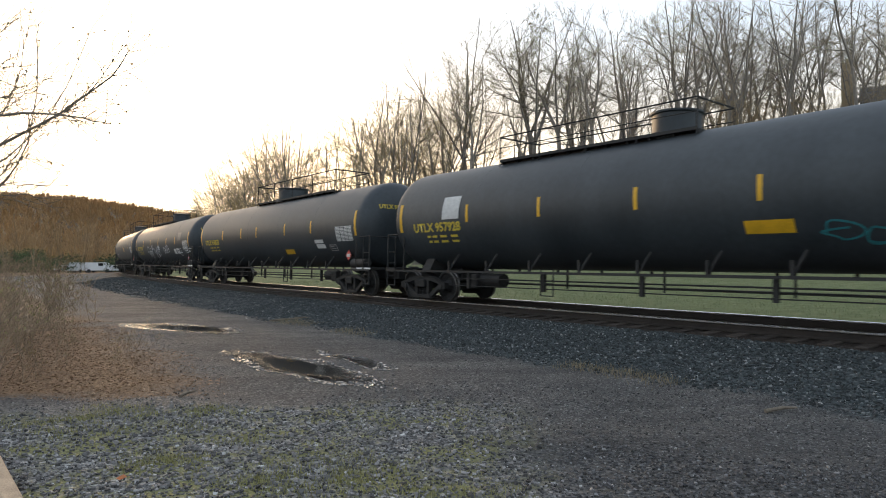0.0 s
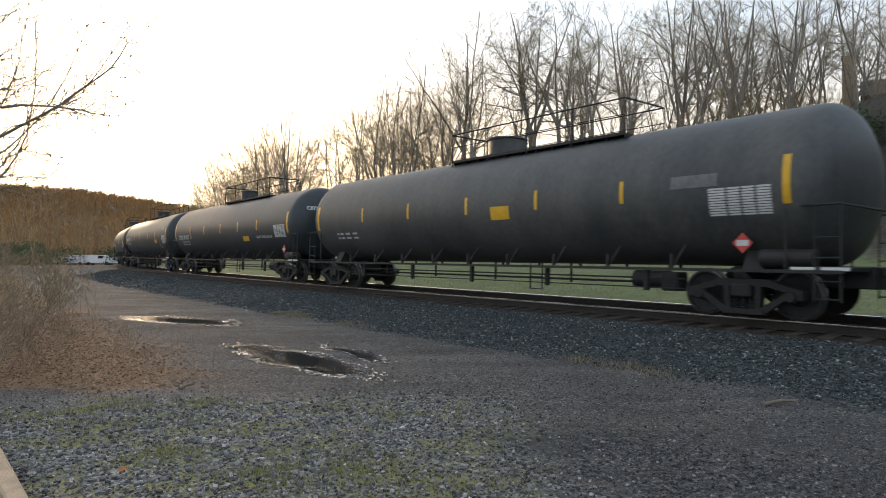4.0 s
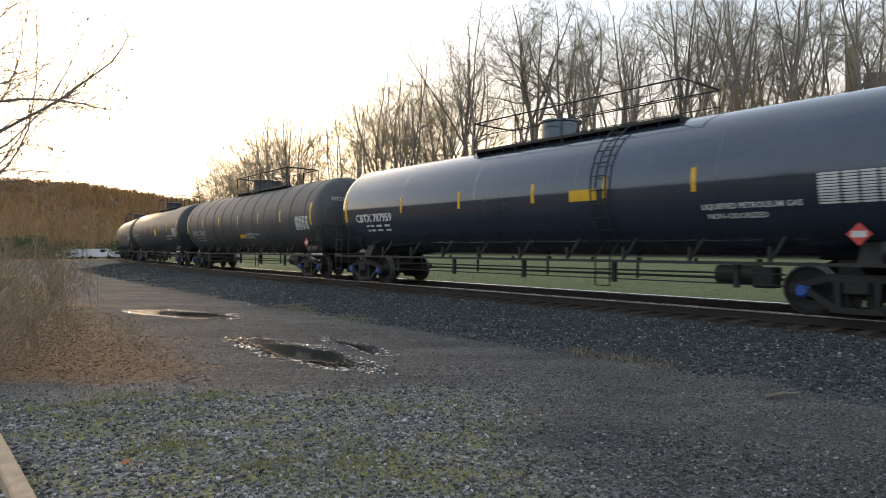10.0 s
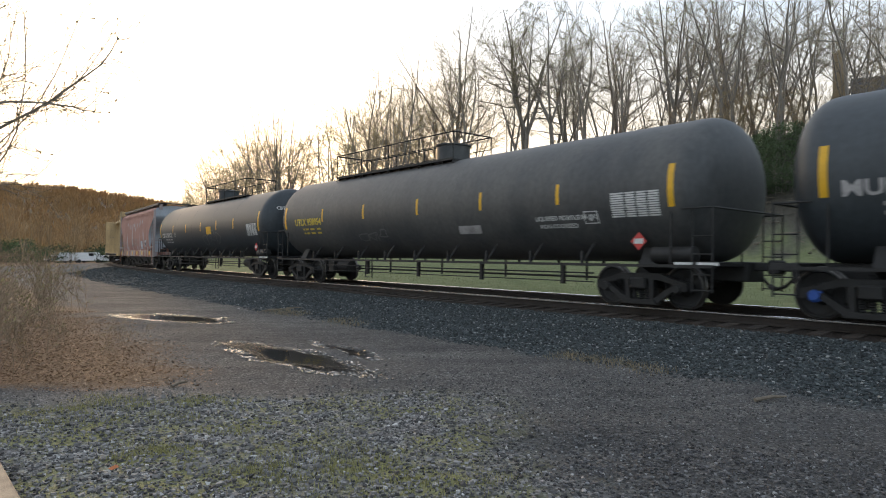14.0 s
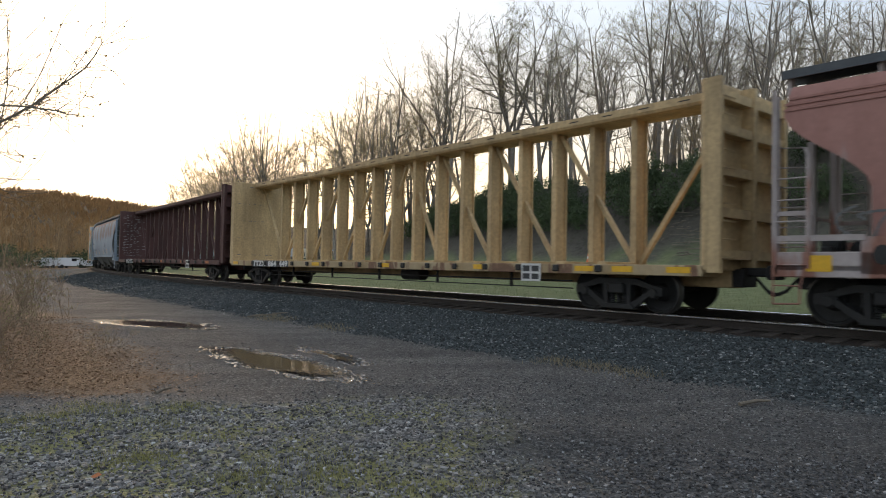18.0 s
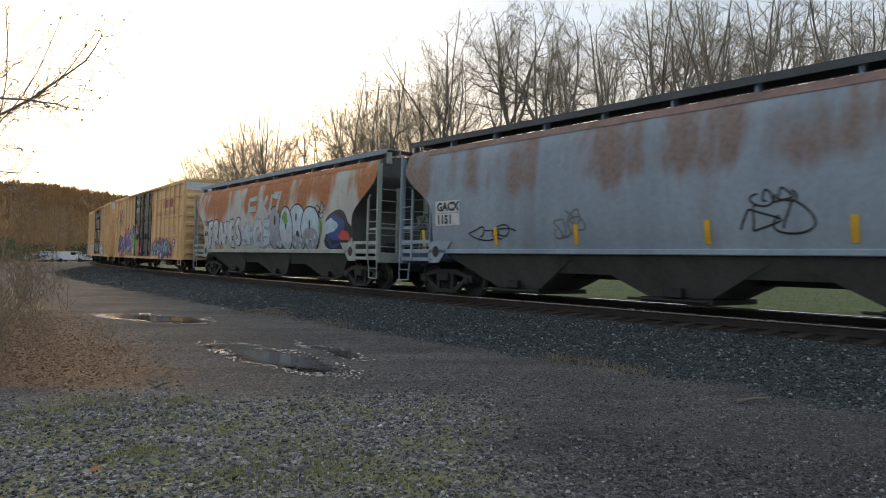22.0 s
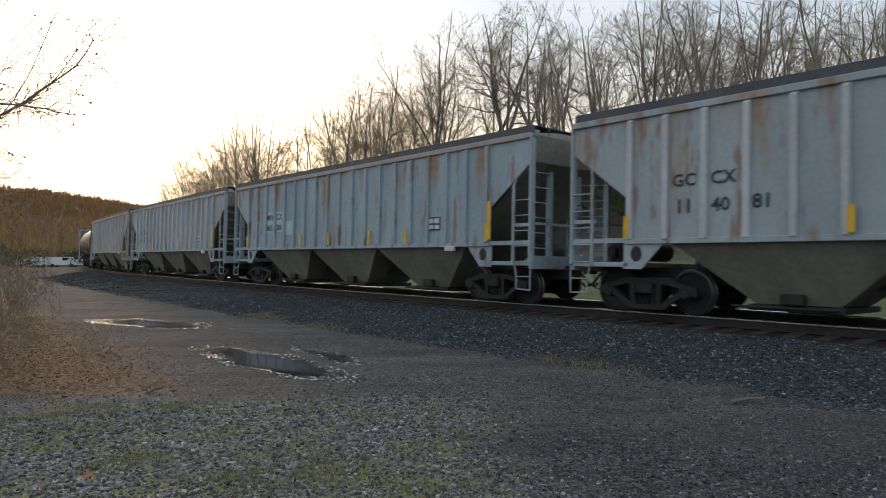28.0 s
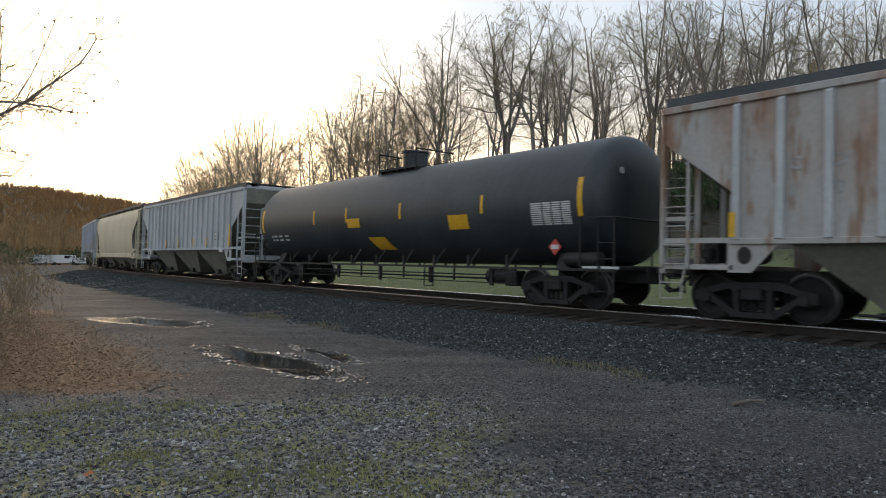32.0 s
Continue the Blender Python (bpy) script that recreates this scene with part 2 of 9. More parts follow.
def rusted(name, base, base2, rust, lo, hi, z0, z1, scale=0.9, rough=0.75, runs=0.0):
    """Paint broken by rust in drifting patches, more of it between the heights z0 and z1."""
    m = mat(name, base, rough, var=0.2, scale=0.8, fine=10, streak=1, tint=base2)
    nt = m.node_tree
    N, L = nt.nodes.new, nt.links.new
    b = nt.nodes["Principled BSDF"]
    old = b.inputs["Base Color"].links[0].from_socket
    tc = N("ShaderNodeTexCoord")
    mp = N("ShaderNodeMapping")
    mp.inputs["Scale"].default_value = (1.25, 1.0, 0.3)
    L(tc.outputs["Object"], mp.inputs[0])
    n = N("ShaderNodeTexNoise")
    n.inputs["Scale"].default_value, n.inputs["Detail"].default_value, n.inputs["Roughness"].default_value = scale, 7, 0.52
    L(mp.outputs[0], n.inputs[0])
    sp = N("ShaderNodeSeparateXYZ")
    L(tc.outputs["Object"], sp.inputs[0])
    mr = N("ShaderNodeMapRange")
    mr.interpolation_type = "SMOOTHSTEP"
    mr.inputs[1].default_value, mr.inputs[2].default_value = z0, z1
    mr.inputs[3].default_value, mr.inputs[4].default_value = -0.12, 0.06
    L(sp.outputs[2], mr.inputs[0])
    ad = N("ShaderNodeMath")
    ad.operation = "ADD"
    L(n.outputs["Fac"], ad.inputs[0])
    L(mr.outputs[0], ad.inputs[1])
    rp = N("ShaderNodeMapRange")
    rp.interpolation_type = "SMOOTHSTEP"
    rp.inputs[1].default_value, rp.inputs[2].default_value = lo, hi
    L(ad.outputs[0], rp.inputs[0])
    mx = N("ShaderNodeMix")
    mx.data_type = "RGBA"
    L(rp.outputs[0], mx.inputs[0])
    L(old, mx.inputs[6])
    f2 = N("ShaderNodeTexNoise")
    f2.inputs["Scale"].default_value, f2.inputs["Detail"].default_value = 9, 5
    L(tc.outputs["Object"], f2.inputs[0])
    cr = N("ShaderNodeValToRGB")
    cr.color_ramp.elements[0].position, cr.color_ramp.elements[1].position = 0.35, 0.7
    cr.color_ramp.elements[0].color = (*[c * 0.78 for c in rust], 1)
    cr.color_ramp.elements[1].color = (*[min(1, c * 1.12) for c in rust], 1)
    L(f2.outputs["Fac"], cr.inputs[0])
    L(cr.outputs[0], mx.inputs[7])
    last = mx.outputs[2]
    if runs:
        # short narrow rust runs below chips in the paint
        ms = N("ShaderNodeMapping")
        ms.inputs["Scale"].default_value = (4.2, 1.0, 0.75)
        L(tc.outputs["Object"], ms.inputs[0])
        ns = N("ShaderNodeTexNoise")
        ns.inputs["Scale"].default_value, ns.inputs["Detail"].default_value, ns.inputs["Roughness"].default_value = 1.0, 6, 0.6
        L(ms.outputs[0], ns.inputs[0])
        rs = N("ShaderNodeMapRange")
        rs.interpolation_type = "SMOOTHSTEP"
        rs.inputs[1].default_value, rs.inputs[2].default_value = 0.54, 0.66
        rs.inputs[3].default_value, rs.inputs[4].default_value = 0.0, runs
        L(ns.outputs["Fac"], rs.inputs[0])
        m2 = N("ShaderNodeMix")
        m2.data_type = "RGBA"
        L(rs.outputs[0], m2.inputs[0])
        L(last, m2.inputs[6])
        m2.inputs[7].default_value = (0.27, 0.15, 0.085, 1)
        last = m2.outputs[2]
    L(last, b.inputs["Base Color"])
    return m
M_RUST_GREY = rusted("grey_paint_with_rust", (0.27, 0.33, 0.39), (0.33, 0.385, 0.435), (0.25, 0.185, 0.165), 0.48, 0.66, 2.5, 3.2)
M_RUST_CREAM = rusted("pale_paint_with_orange_rust", (0.5, 0.5, 0.44), (0.58, 0.58, 0.53), (0.42, 0.16, 0.06), 0.46, 0.6, 2.2, 3.6, 0.7)
M_RUST_WHITE = rusted("white_paint_with_rust_streaks", (0.36, 0.42, 0.455), (0.45, 0.5, 0.525), (0.37, 0.27, 0.17), 0.53, 0.76, 1.6, 4.0, 1.1, runs=0.75)
M_RUST_BLUE = rusted("pale_blue_paint_with_rust", (0.34, 0.43, 0.48), (0.42, 0.5, 0.54), (0.36, 0.25, 0.16), 0.56, 0.76, 1.6, 4.0, 1.1, runs=0.75)
M_RUST_PINK = rusted("chalky_paint_with_red_rust", (0.46, 0.435, 0.41), (0.53, 0.505, 0.475), (0.385, 0.25, 0.185), 0.46, 0.68, 1.6, 3.6, 0.8, runs=0.75)
M_SOUTH = rusted("faded_oxide_red_paint", (0.33, 0.145, 0.115), (0.4, 0.21, 0.175), (0.42, 0.38, 0.37), 0.59, 0.7, 3.6, 2.0, 1.1)
M_FADEW = mat("worn_white_lettering", (0.42, 0.4, 0.39), 0.7, var=0.3, scale=4)
M_SILLPINK = rusted("worn_pinkish_sill_paint", (0.4, 0.33, 0.31), (0.46, 0.4, 0.38), (0.3, 0.14, 0.1), 0.5, 0.6, 3.0, 1.0, 1.4)
M_PATCH = mat("pale_patch_paint", (0.48, 0.56, 0.6), 0.7, var=0.15, scale=2, fine=12)
M_CBSILL = rusted("chipped_mustard_sill_paint", (0.42, 0.29, 0.14), (0.48, 0.38, 0.24), (0.2, 0.11, 0.065), 0.58, 0.64, 3.0, 1.0, 2.2)
M_CREAM = mat("cream_paint", (0.6, 0.53, 0.38), 0.65, var=0.15, scale=0.8, fine=10, streak=1)
M_BUSH = mat("dark_bramble_leaves", (0.085, 0.12, 0.055), 0.7, var=0.35, scale=1.5, fine=12, rand=0.3)
M_PALESTONE = mat("pale_stone", (0.55, 0.53, 0.5), 0.8, var=0.2, scale=8, fine=60, bump=0.4)
M_STICK = mat("grey_dead_wood", (0.2, 0.165, 0.125), 0.9, var=0.3, scale=10, fine=60, bump=0.3)
M_TANSTONE = mat("tan_stone_masonry", (0.42, 0.32, 0.2), 0.85, var=0.25, scale=2.5, fine=18, bump=0.4)
M_SLATE = mat("dark_roof_slate", (0.08, 0.08, 0.085), 0.7, var=0.25, scale=3, fine=30, bump=0.4)


def let_light_through(m, share):
    """Thin leaves pass part of the light that falls on their backs."""
    nt = m.node_tree
    b, out = nt.nodes["Principled BSDF"], nt.nodes["Material Output"]
    tr, mx = nt.nodes.new("ShaderNodeBsdfTranslucent"), nt.nodes.new("ShaderNodeMixShader")
    nt.links.new(b.inputs["Base Color"].links[0].from_socket, tr.inputs[0])
    mx.inputs[0].default_value = share
    nt.links.new(b.outputs[0], mx.inputs[1])
    nt.links.new(tr.outputs[0], mx.inputs[2])
    nt.links.new(mx.outputs[0], out.inputs[0])


# far twigs and ridge pass light too, added for their hazy glow
for _m, _share in ((M_BACKLIT_BUD, 0.5), (M_BUD, 0.5), (M_BUSH, 0.45), (M_RIDGE, 0.7), (M_FARTWIG, 0.5)):
    let_light_through(_m, _share)


# ---- mesh helpers ----
def to_mesh(name, verts, faces, material=None, smooth=False):
    me = bpy.data.meshes.new(name)
    me.from_pydata([tuple(map(float, v)) for v in verts], [], faces)
    if material:
        me.materials.append(material)
    if smooth:
        me.polygons.foreach_set("use_smooth", [True] * len(me.polygons))
    me.update()
    return me


class Shape:
    """Collects vertices and faces of one mesh."""

    def __init__(self):
        self.v, self.f = [], []

    def add(self, verts, faces):
        n = len(self.v)
        self.v += [tuple(p) for p in verts]
        self.f += [tuple(i + n for i in q) for q in faces]
        return self

    def box(self, x0, x1, y0, y1, z0, z1, b=0.0):
        if b:
            b = min(b, (x1 - x0) / 3, (y1 - y0) / 3, (z1 - z0) / 3)
            prof = [(x0 + b, y0), (x1 - b, y0), (x1, y0 + b), (x1, y1 - b), (x1 - b, y1), (x0 + b, y1), (x0, y1 - b), (x0, y0 + b)]
            ins = [(min(max(x, x0 + b), x1 - b), min(max(y, y0 + b), y1 - b)) for x, y in prof]
            v = [(x, y, z0) for x, y in ins] + [(x, y, z0 + b) for x, y in prof] + [(x, y, z1 - b) for x, y in prof] + [(x, y, z1) for x, y in ins]
            f = [(8 * k + i, 8 * k + (i + 1) % 8, 8 * k + 8 + (i + 1) % 8, 8 * k + 8 + i) for k in range(3) for i in range(8)]
            return self.add(v, f + [tuple(range(7, -1, -1)), tuple(range(24, 32))])
        v = [(x, y, z) for z in (z0, z1) for x, y in ((x0, y0), (x1, y0), (x1, y1), (x0, y1))]
        return self.add(v, [(3, 2, 1, 0), (4, 5, 6, 7), (0, 1, 5, 4), (1, 2, 6, 5), (2, 3, 7, 6), (3, 0, 4, 7)])

    def prism(self, poly, a0, a1, axis="y"):
        """A polygon of (x, z) stretched along y, of (y, z) along x, or of (x, y) along z."""
        n = len(poly)
        put3 = {"y": lambda p, a: (p[0], a, p[1]), "x": lambda p, a: (a, p[0], p[1]), "z": lambda p, a: (p[0], p[1], a)}[axis]
        v = [put3(p, a0) for p in poly] + [put3(p, a1) for p in poly]
        f = [(i, (i + 1) % n, n + (i + 1) % n, n + i) for i in range(n)]
        return self.add(v, f + [tuple(range(n - 1, -1, -1)), tuple(range(n, 2 * n))])

    def tube(self, p0, p1, r0, r1=None, n=8, cap=True):
        p0, p1 = Vector(p0), Vector(p1)
        r1 = r0 if r1 is None else r1
        q = (p1 - p0).to_track_quat("Z", "Y")
        ring = [q @ Vector((math.cos(2 * math.pi * i / n), math.sin(2 * math.pi * i / n), 0)) for i in range(n)]
        v = [p0 + r0 * c for c in ring] + [p1 + r1 * c for c in ring]
        f = [(i, (i + 1) % n, n + (i + 1) % n, n + i) for i in range(n)]
        return self.add(v, f + ([tuple(range(n - 1, -1, -1)), tuple(range(n, 2 * n))] if cap else []))

    def pipe(self, pts, r, n=6):
        for a, b in zip(pts, pts[1:]):
            self.tube(a, b, r, n=n)
        return self

    def lathe(self, prof, axis="x", n=32, at=(0, 0, 0)):
        """Turns a profile of (along, radius) about the axis."""
        v, f = [], []
        for a, r in prof:
            for i in range(n):
                c, s = math.cos(2 * math.pi * i / n) * r, math.sin(2 * math.pi * i / n) * r
                p = {"x": (a, c, s), "y": (s, a, c), "z": (c, s, a)}[axis]
                v.append((p[0] + at[0], p[1] + at[1], p[2] + at[2]))
        for k in range(len(prof) - 1):
            f += [(n * k + i, n * k + (i + 1) % n, n * k + n + (i + 1) % n, n * k + n + i) for i in range(n)]
        f += [tuple(range(n - 1, -1, -1)), tuple(range(n * (len(prof) - 1), n * len(prof)))]
        return self.add(v, f)

    def mesh(self, name, material, smooth=False, sharp=35):
        me = bpy.data.meshes.new(name)
        me.from_pydata(self.v, [], self.f)
        me.materials.append(material)
        bm = bmesh.new()
        bm.from_mesh(me)
        bmesh.ops.delete(bm, geom=[v for v in bm.verts if not v.link_faces], context="VERTS")
        bmesh.ops.recalc_face_normals(bm, faces=bm.faces)
        if smooth:
            for fa in bm.faces:
                fa.smooth = True
            for e in bm.edges:
                if len(e.link_faces) != 2 or e.calc_face_angle(0) > radians(sharp):
                    e.smooth = False
        bm.to_mesh(me)
        bm.free()
        return me


def put(name, me, parent=None, m=None, label=""):
    """Links a mesh as one object under a thing or a part."""
    ob = new(name, me)
    if parent:
        ob.parent = parent
    if m is not None:
        ob.matrix_basis = m
    if label:
        ob["label"] = label
    return ob


def part(name, shape, material, parent, label="", smooth=False):
    return put(name, shape.mesh(name, material, smooth), parent, None, label)


CACHE = {}


def cached(key, make):
    if key not in CACHE:
        CACHE[key] = make()
    return CACHE[key]


# ---- the track's line: a gentle curve, then a tighter one ----
TX, TY, TH0 = 7.172, 12.567, 2.24092
EYE_ABOVE, GRADE = 1.1758, 0.002856
CANT, LEAN = -0.035, 0.0265      # of the rails, and of the car bodies on their springs
SINK = 0.161                     # the bodies ride this much lower than their drawings
S0, S1, DS = -520.0, 560.0, 0.5
_s = np.arange(S0, S1 + DS, DS)
_c = np.clip(_s, 0, 110)
_k = -0.0010468 - 3.7024e-5 * _c - 1.1482e-7 * _c ** 2
_k[_s < 0] = -0.0010468 * np.exp(_s[_s < 0] / 60)
_k[_s > 150] *= np.exp(-(_s[_s > 150] - 150) / 40)
_zero = int(round(-S0 / DS))
_th = np.cumsum(_k) * DS
_th += TH0 - _th[_zero]
_x = np.cumsum(np.cos(_th)) * DS
_y = np.cumsum(np.sin(_th)) * DS
_x += TX - _x[_zero]
_y += TY - _y[_zero]
_z = EYE[2] - EYE_ABOVE + GRADE * np.clip(_s, -20, 130)


def line(s):
    """Place and heading of the track's middle, at rail top, s metres along."""
    return np.interp(s, _s, _x), np.interp(s, _s, _y), np.interp(s, _s, _z), np.interp(s, _s, _th)


def beside(s, off, up=0.0):
    """A point off metres towards the camera's side of the track."""
    x, y, z, th = line(s)
    return np.array((x - np.sin(th) * off, y + np.cos(th) * off, z + up))


def along(x, y):
    """s and sideways distance of points from the track."""
    x, y = np.atleast_1d(x).astype(float), np.atleast_1d(y).astype(float)
    s_out, l_out = np.empty(len(x)), np.empty(len(x))
    for i in range(0, len(x), 4000):
        xx, yy = x[i:i + 4000, None], y[i:i + 4000, None]
        j = np.argmin((xx - _x[None, ::4]) ** 2 + (yy - _y[None, ::4]) ** 2, axis=1) * 4
        dx, dy = x[i:i + 4000] - _x[j], y[i:i + 4000] - _y[j]
        s_out[i:i + 4000] = _s[j] + dx * np.cos(_th[j]) + dy * np.sin(_th[j])
        l_out[i:i + 4000] = -dx * np.sin(_th[j]) + dy * np.cos(_th[j])
    return s_out, l_out


# ---- ground: one sheet to the horizon ----
def smooth(u):
    u = np.clip(u, 0, 1)
    return u * u * (3 - 2 * u)


def waves(x, y, k, seed):
    """Cheap smooth noise of about +-1."""
    r = np.random.RandomState(seed)
    out = np.zeros_like(x, dtype=float)
    for i in range(9):
        a, f = r.uniform(0, 6.283), k * r.uniform(0.6, 1.9)
        out += np.sin((x * np.cos(a) + y * np.sin(a)) * f + r.uniform(0, 6.283)) / 3.2
    return out


# centre, long axis, half length, half width, wetness
PUDDLES = [((-2.35, 11.05), (-0.64, 0.77), 2.25, 0.5, 0.42), ((-1.55, 11.75), (-0.59, 0.807), 1.2, 0.2, 0.3), ((-6.9, 17.7), (-0.84, 0.54), 2.1, 0.7, 0.41)]


def puddle_depth(x, y):
    d = np.zeros_like(x)
    for (cx, cy), (ax, ay), a, b, film in PUDDLES:
        u = ((x - cx) * ax + (y - cy) * ay) / a
        v = (-(x - cx) * ay + (y - cy) * ax) / b
        d = np.maximum(d, smooth(1.35 - np.sqrt(u * u + v * v) + 0.25 * waves(x, y, 3.5, 5)))
    return d


def height(x, y):
    x, y = np.atleast_1d(x).astype(float), np.atleast_1d(y).astype(float)
    s, l = along(x, y)
    zr = np.interp(s, _s, _z)
    top = zr - 0.205 + CANT * np.clip(l, -1.75, 1.75)
    u = smooth((l - 1.75) / 3.3)
    near = top * (1 - u) + u * (0.0 + 0.012 * waves(x, y, 1.3, 1)) + 0.02 * waves(x, y, 2.6, 2) * smooth((l - 1.7) / 0.5)
    m = -l
    crest = np.interp(s, [-60, 0, 14, 22, 30, 50, 72, 120, 200], [14.5, 14.2, 13.4, 11.2, 10.0, 9.8, 8.2, 6.5, 5.5])
    far = top - 0.22 * smooth((m - 1.75) / 1.6) + 1.0 * smooth((m - 3) / 26)
    far = far + (crest - 1.0) * smooth((m - 29) / 17) * (1 + 0.05 * waves(x, y, 0.35, 3)) - 0.03 * np.clip(m - 50, 0, 200)
    z = np.where(l > 0, near, far)
    r = np.hypot(x, y)
    az = np.degrees(np.arctan2(x, y))
    ridge = np.interp(az, [-180, -120, -60, -33, -28, -25, -20, -10, 20, 60, 180], [55, 55, 75, 74, 72, 66, 55, 40, 35, 40, 55])
    z = z * (1 - smooth((r - 250) / 200)) + ridge * smooth((r - 380) / 520) * (1 + 0.03 * waves(x, y, 0.012, 8) * smooth((r - 300) / 300)) * (1 - smooth((r - 1300) / 900))
    pd = puddle_depth(x, y)
    z = z * (1 - 0.9 * pd) - 0.055 * pd
    return z


def ground_kinds(x, y):
    """Shares of ballast, grass, leaf litter and moss at points."""
    s, l = along(x, y)
    r = np.hypot(x, y)
    w = waves(x, y, 1.7, 11) * 0.35
    bal = np.where(l > 0, 1 - smooth((l - 4.9 + w * 0.8) / 0.5), 1 - smooth((-l - 2.7 + w * 0.4) / 0.4))
    grass = smooth((-l - 2.7) / 0.4) * (1 - smooth((-l - 31 + 5 * w) / 5)) 
    left = -x - (3.2 + 0.7 * np.clip(y - 9.7, 0, 80) + 0.6 * w)
    leaf = np.maximum(smooth((left + 0.6) / 2.0) * smooth((y - 8.3 + w) / 0.7) * (l > 6) * (r < 200), 0)
    nearg = smooth((8.6 + 0.9 * w + np.minimum(0, x) * 0.12 - 0.3 * np.clip(x, 0, 9) - y) / 1.2) * smooth((1.5 - x + w) / 1.8)
    wood = np.maximum(smooth((-l - 30 + 4 * w) / 4), smooth((r - 150) / 120))
    return bal * (1 - wood), grass * (1 - wood), leaf * (1 - bal) * (1 - grass) * (1 - wood), nearg * (1 - bal), wood


def build_ground():
    th = np.radians(np.concatenate([np.linspace(-42, 42, 420, endpoint=False), np.linspace(42, 318, 110, endpoint=False)]))
    rr = np.concatenate([[0.6, 1.5, 2.5], np.geomspace(3.4, 40, 230), np.geomspace(40.8, 4200, 90)])
    R, T = np.meshgrid(rr, th, indexing="ij")
    x, y = (R * np.sin(T)).ravel(), (R * np.cos(T)).ravel()
    z = height(x, y)
    n = len(th)
    i = np.arange(len(rr) - 1)[:, None] * n
    j = np.arange(n)[None, :]
    j2 = (j + 1) % n
    quads = np.stack([i + j, i + n + j, i + n + j2, i + j2], -1).reshape(-1, 4)
    verts = np.stack([x, y, z], 1)
    me = bpy.data.meshes.new("ground")
    me.vertices.add(len(verts) + 1)
    me.vertices.foreach_set("co", np.vstack([verts, [[0, 0, 0]]]).ravel())
    faces = [tuple(q) for q in quads.tolist()] + [(len(verts), k, (k + 1) % n) for k in range(n)]
    me.clear_geometry()
    me.from_pydata(np.vstack([verts, [[0, 0, float(height(0, 0)[0])]]]).tolist(), [], [f[::-1] if len(f) == 4 else (f[0], f[2], f[1]) for f in faces])
    me.polygons.foreach_set("use_smooth", [True] * len(me.polygons))
    col = np.zeros((len(verts) + 1, 4), dtype=np.float32)
    kinds = ground_kinds(x, y)
    for k, w in enumerate(kinds[:4]):
        col[:-1, k] = w
    s_l = along(x, y)[1]
    for nm, val in (("roadbed", 1 - smooth((np.abs(s_l) - 1.45) / 0.25)), ("hillside", smooth((np.hypot(x, y) - 130) / 120))):
        me.attributes.new(nm, "FLOAT", "POINT").data.foreach_set("value", np.append(val, 0).astype(np.float32))
    aw = me.attributes.new("woodland", "FLOAT", "POINT")
    aw.data.foreach_set("value", np.append(kinds[4], 0).astype(np.float32))
    at = me.attributes.new("soil", "FLOAT_COLOR", "POINT")
    at.data.foreach_set("color", col.ravel())
    me.materials.append(M_GROUND)
    me.update()
    return tagged(new("ground", me), "gravel lot, ballast, grass and leaf litter", "ground", kind="structure")


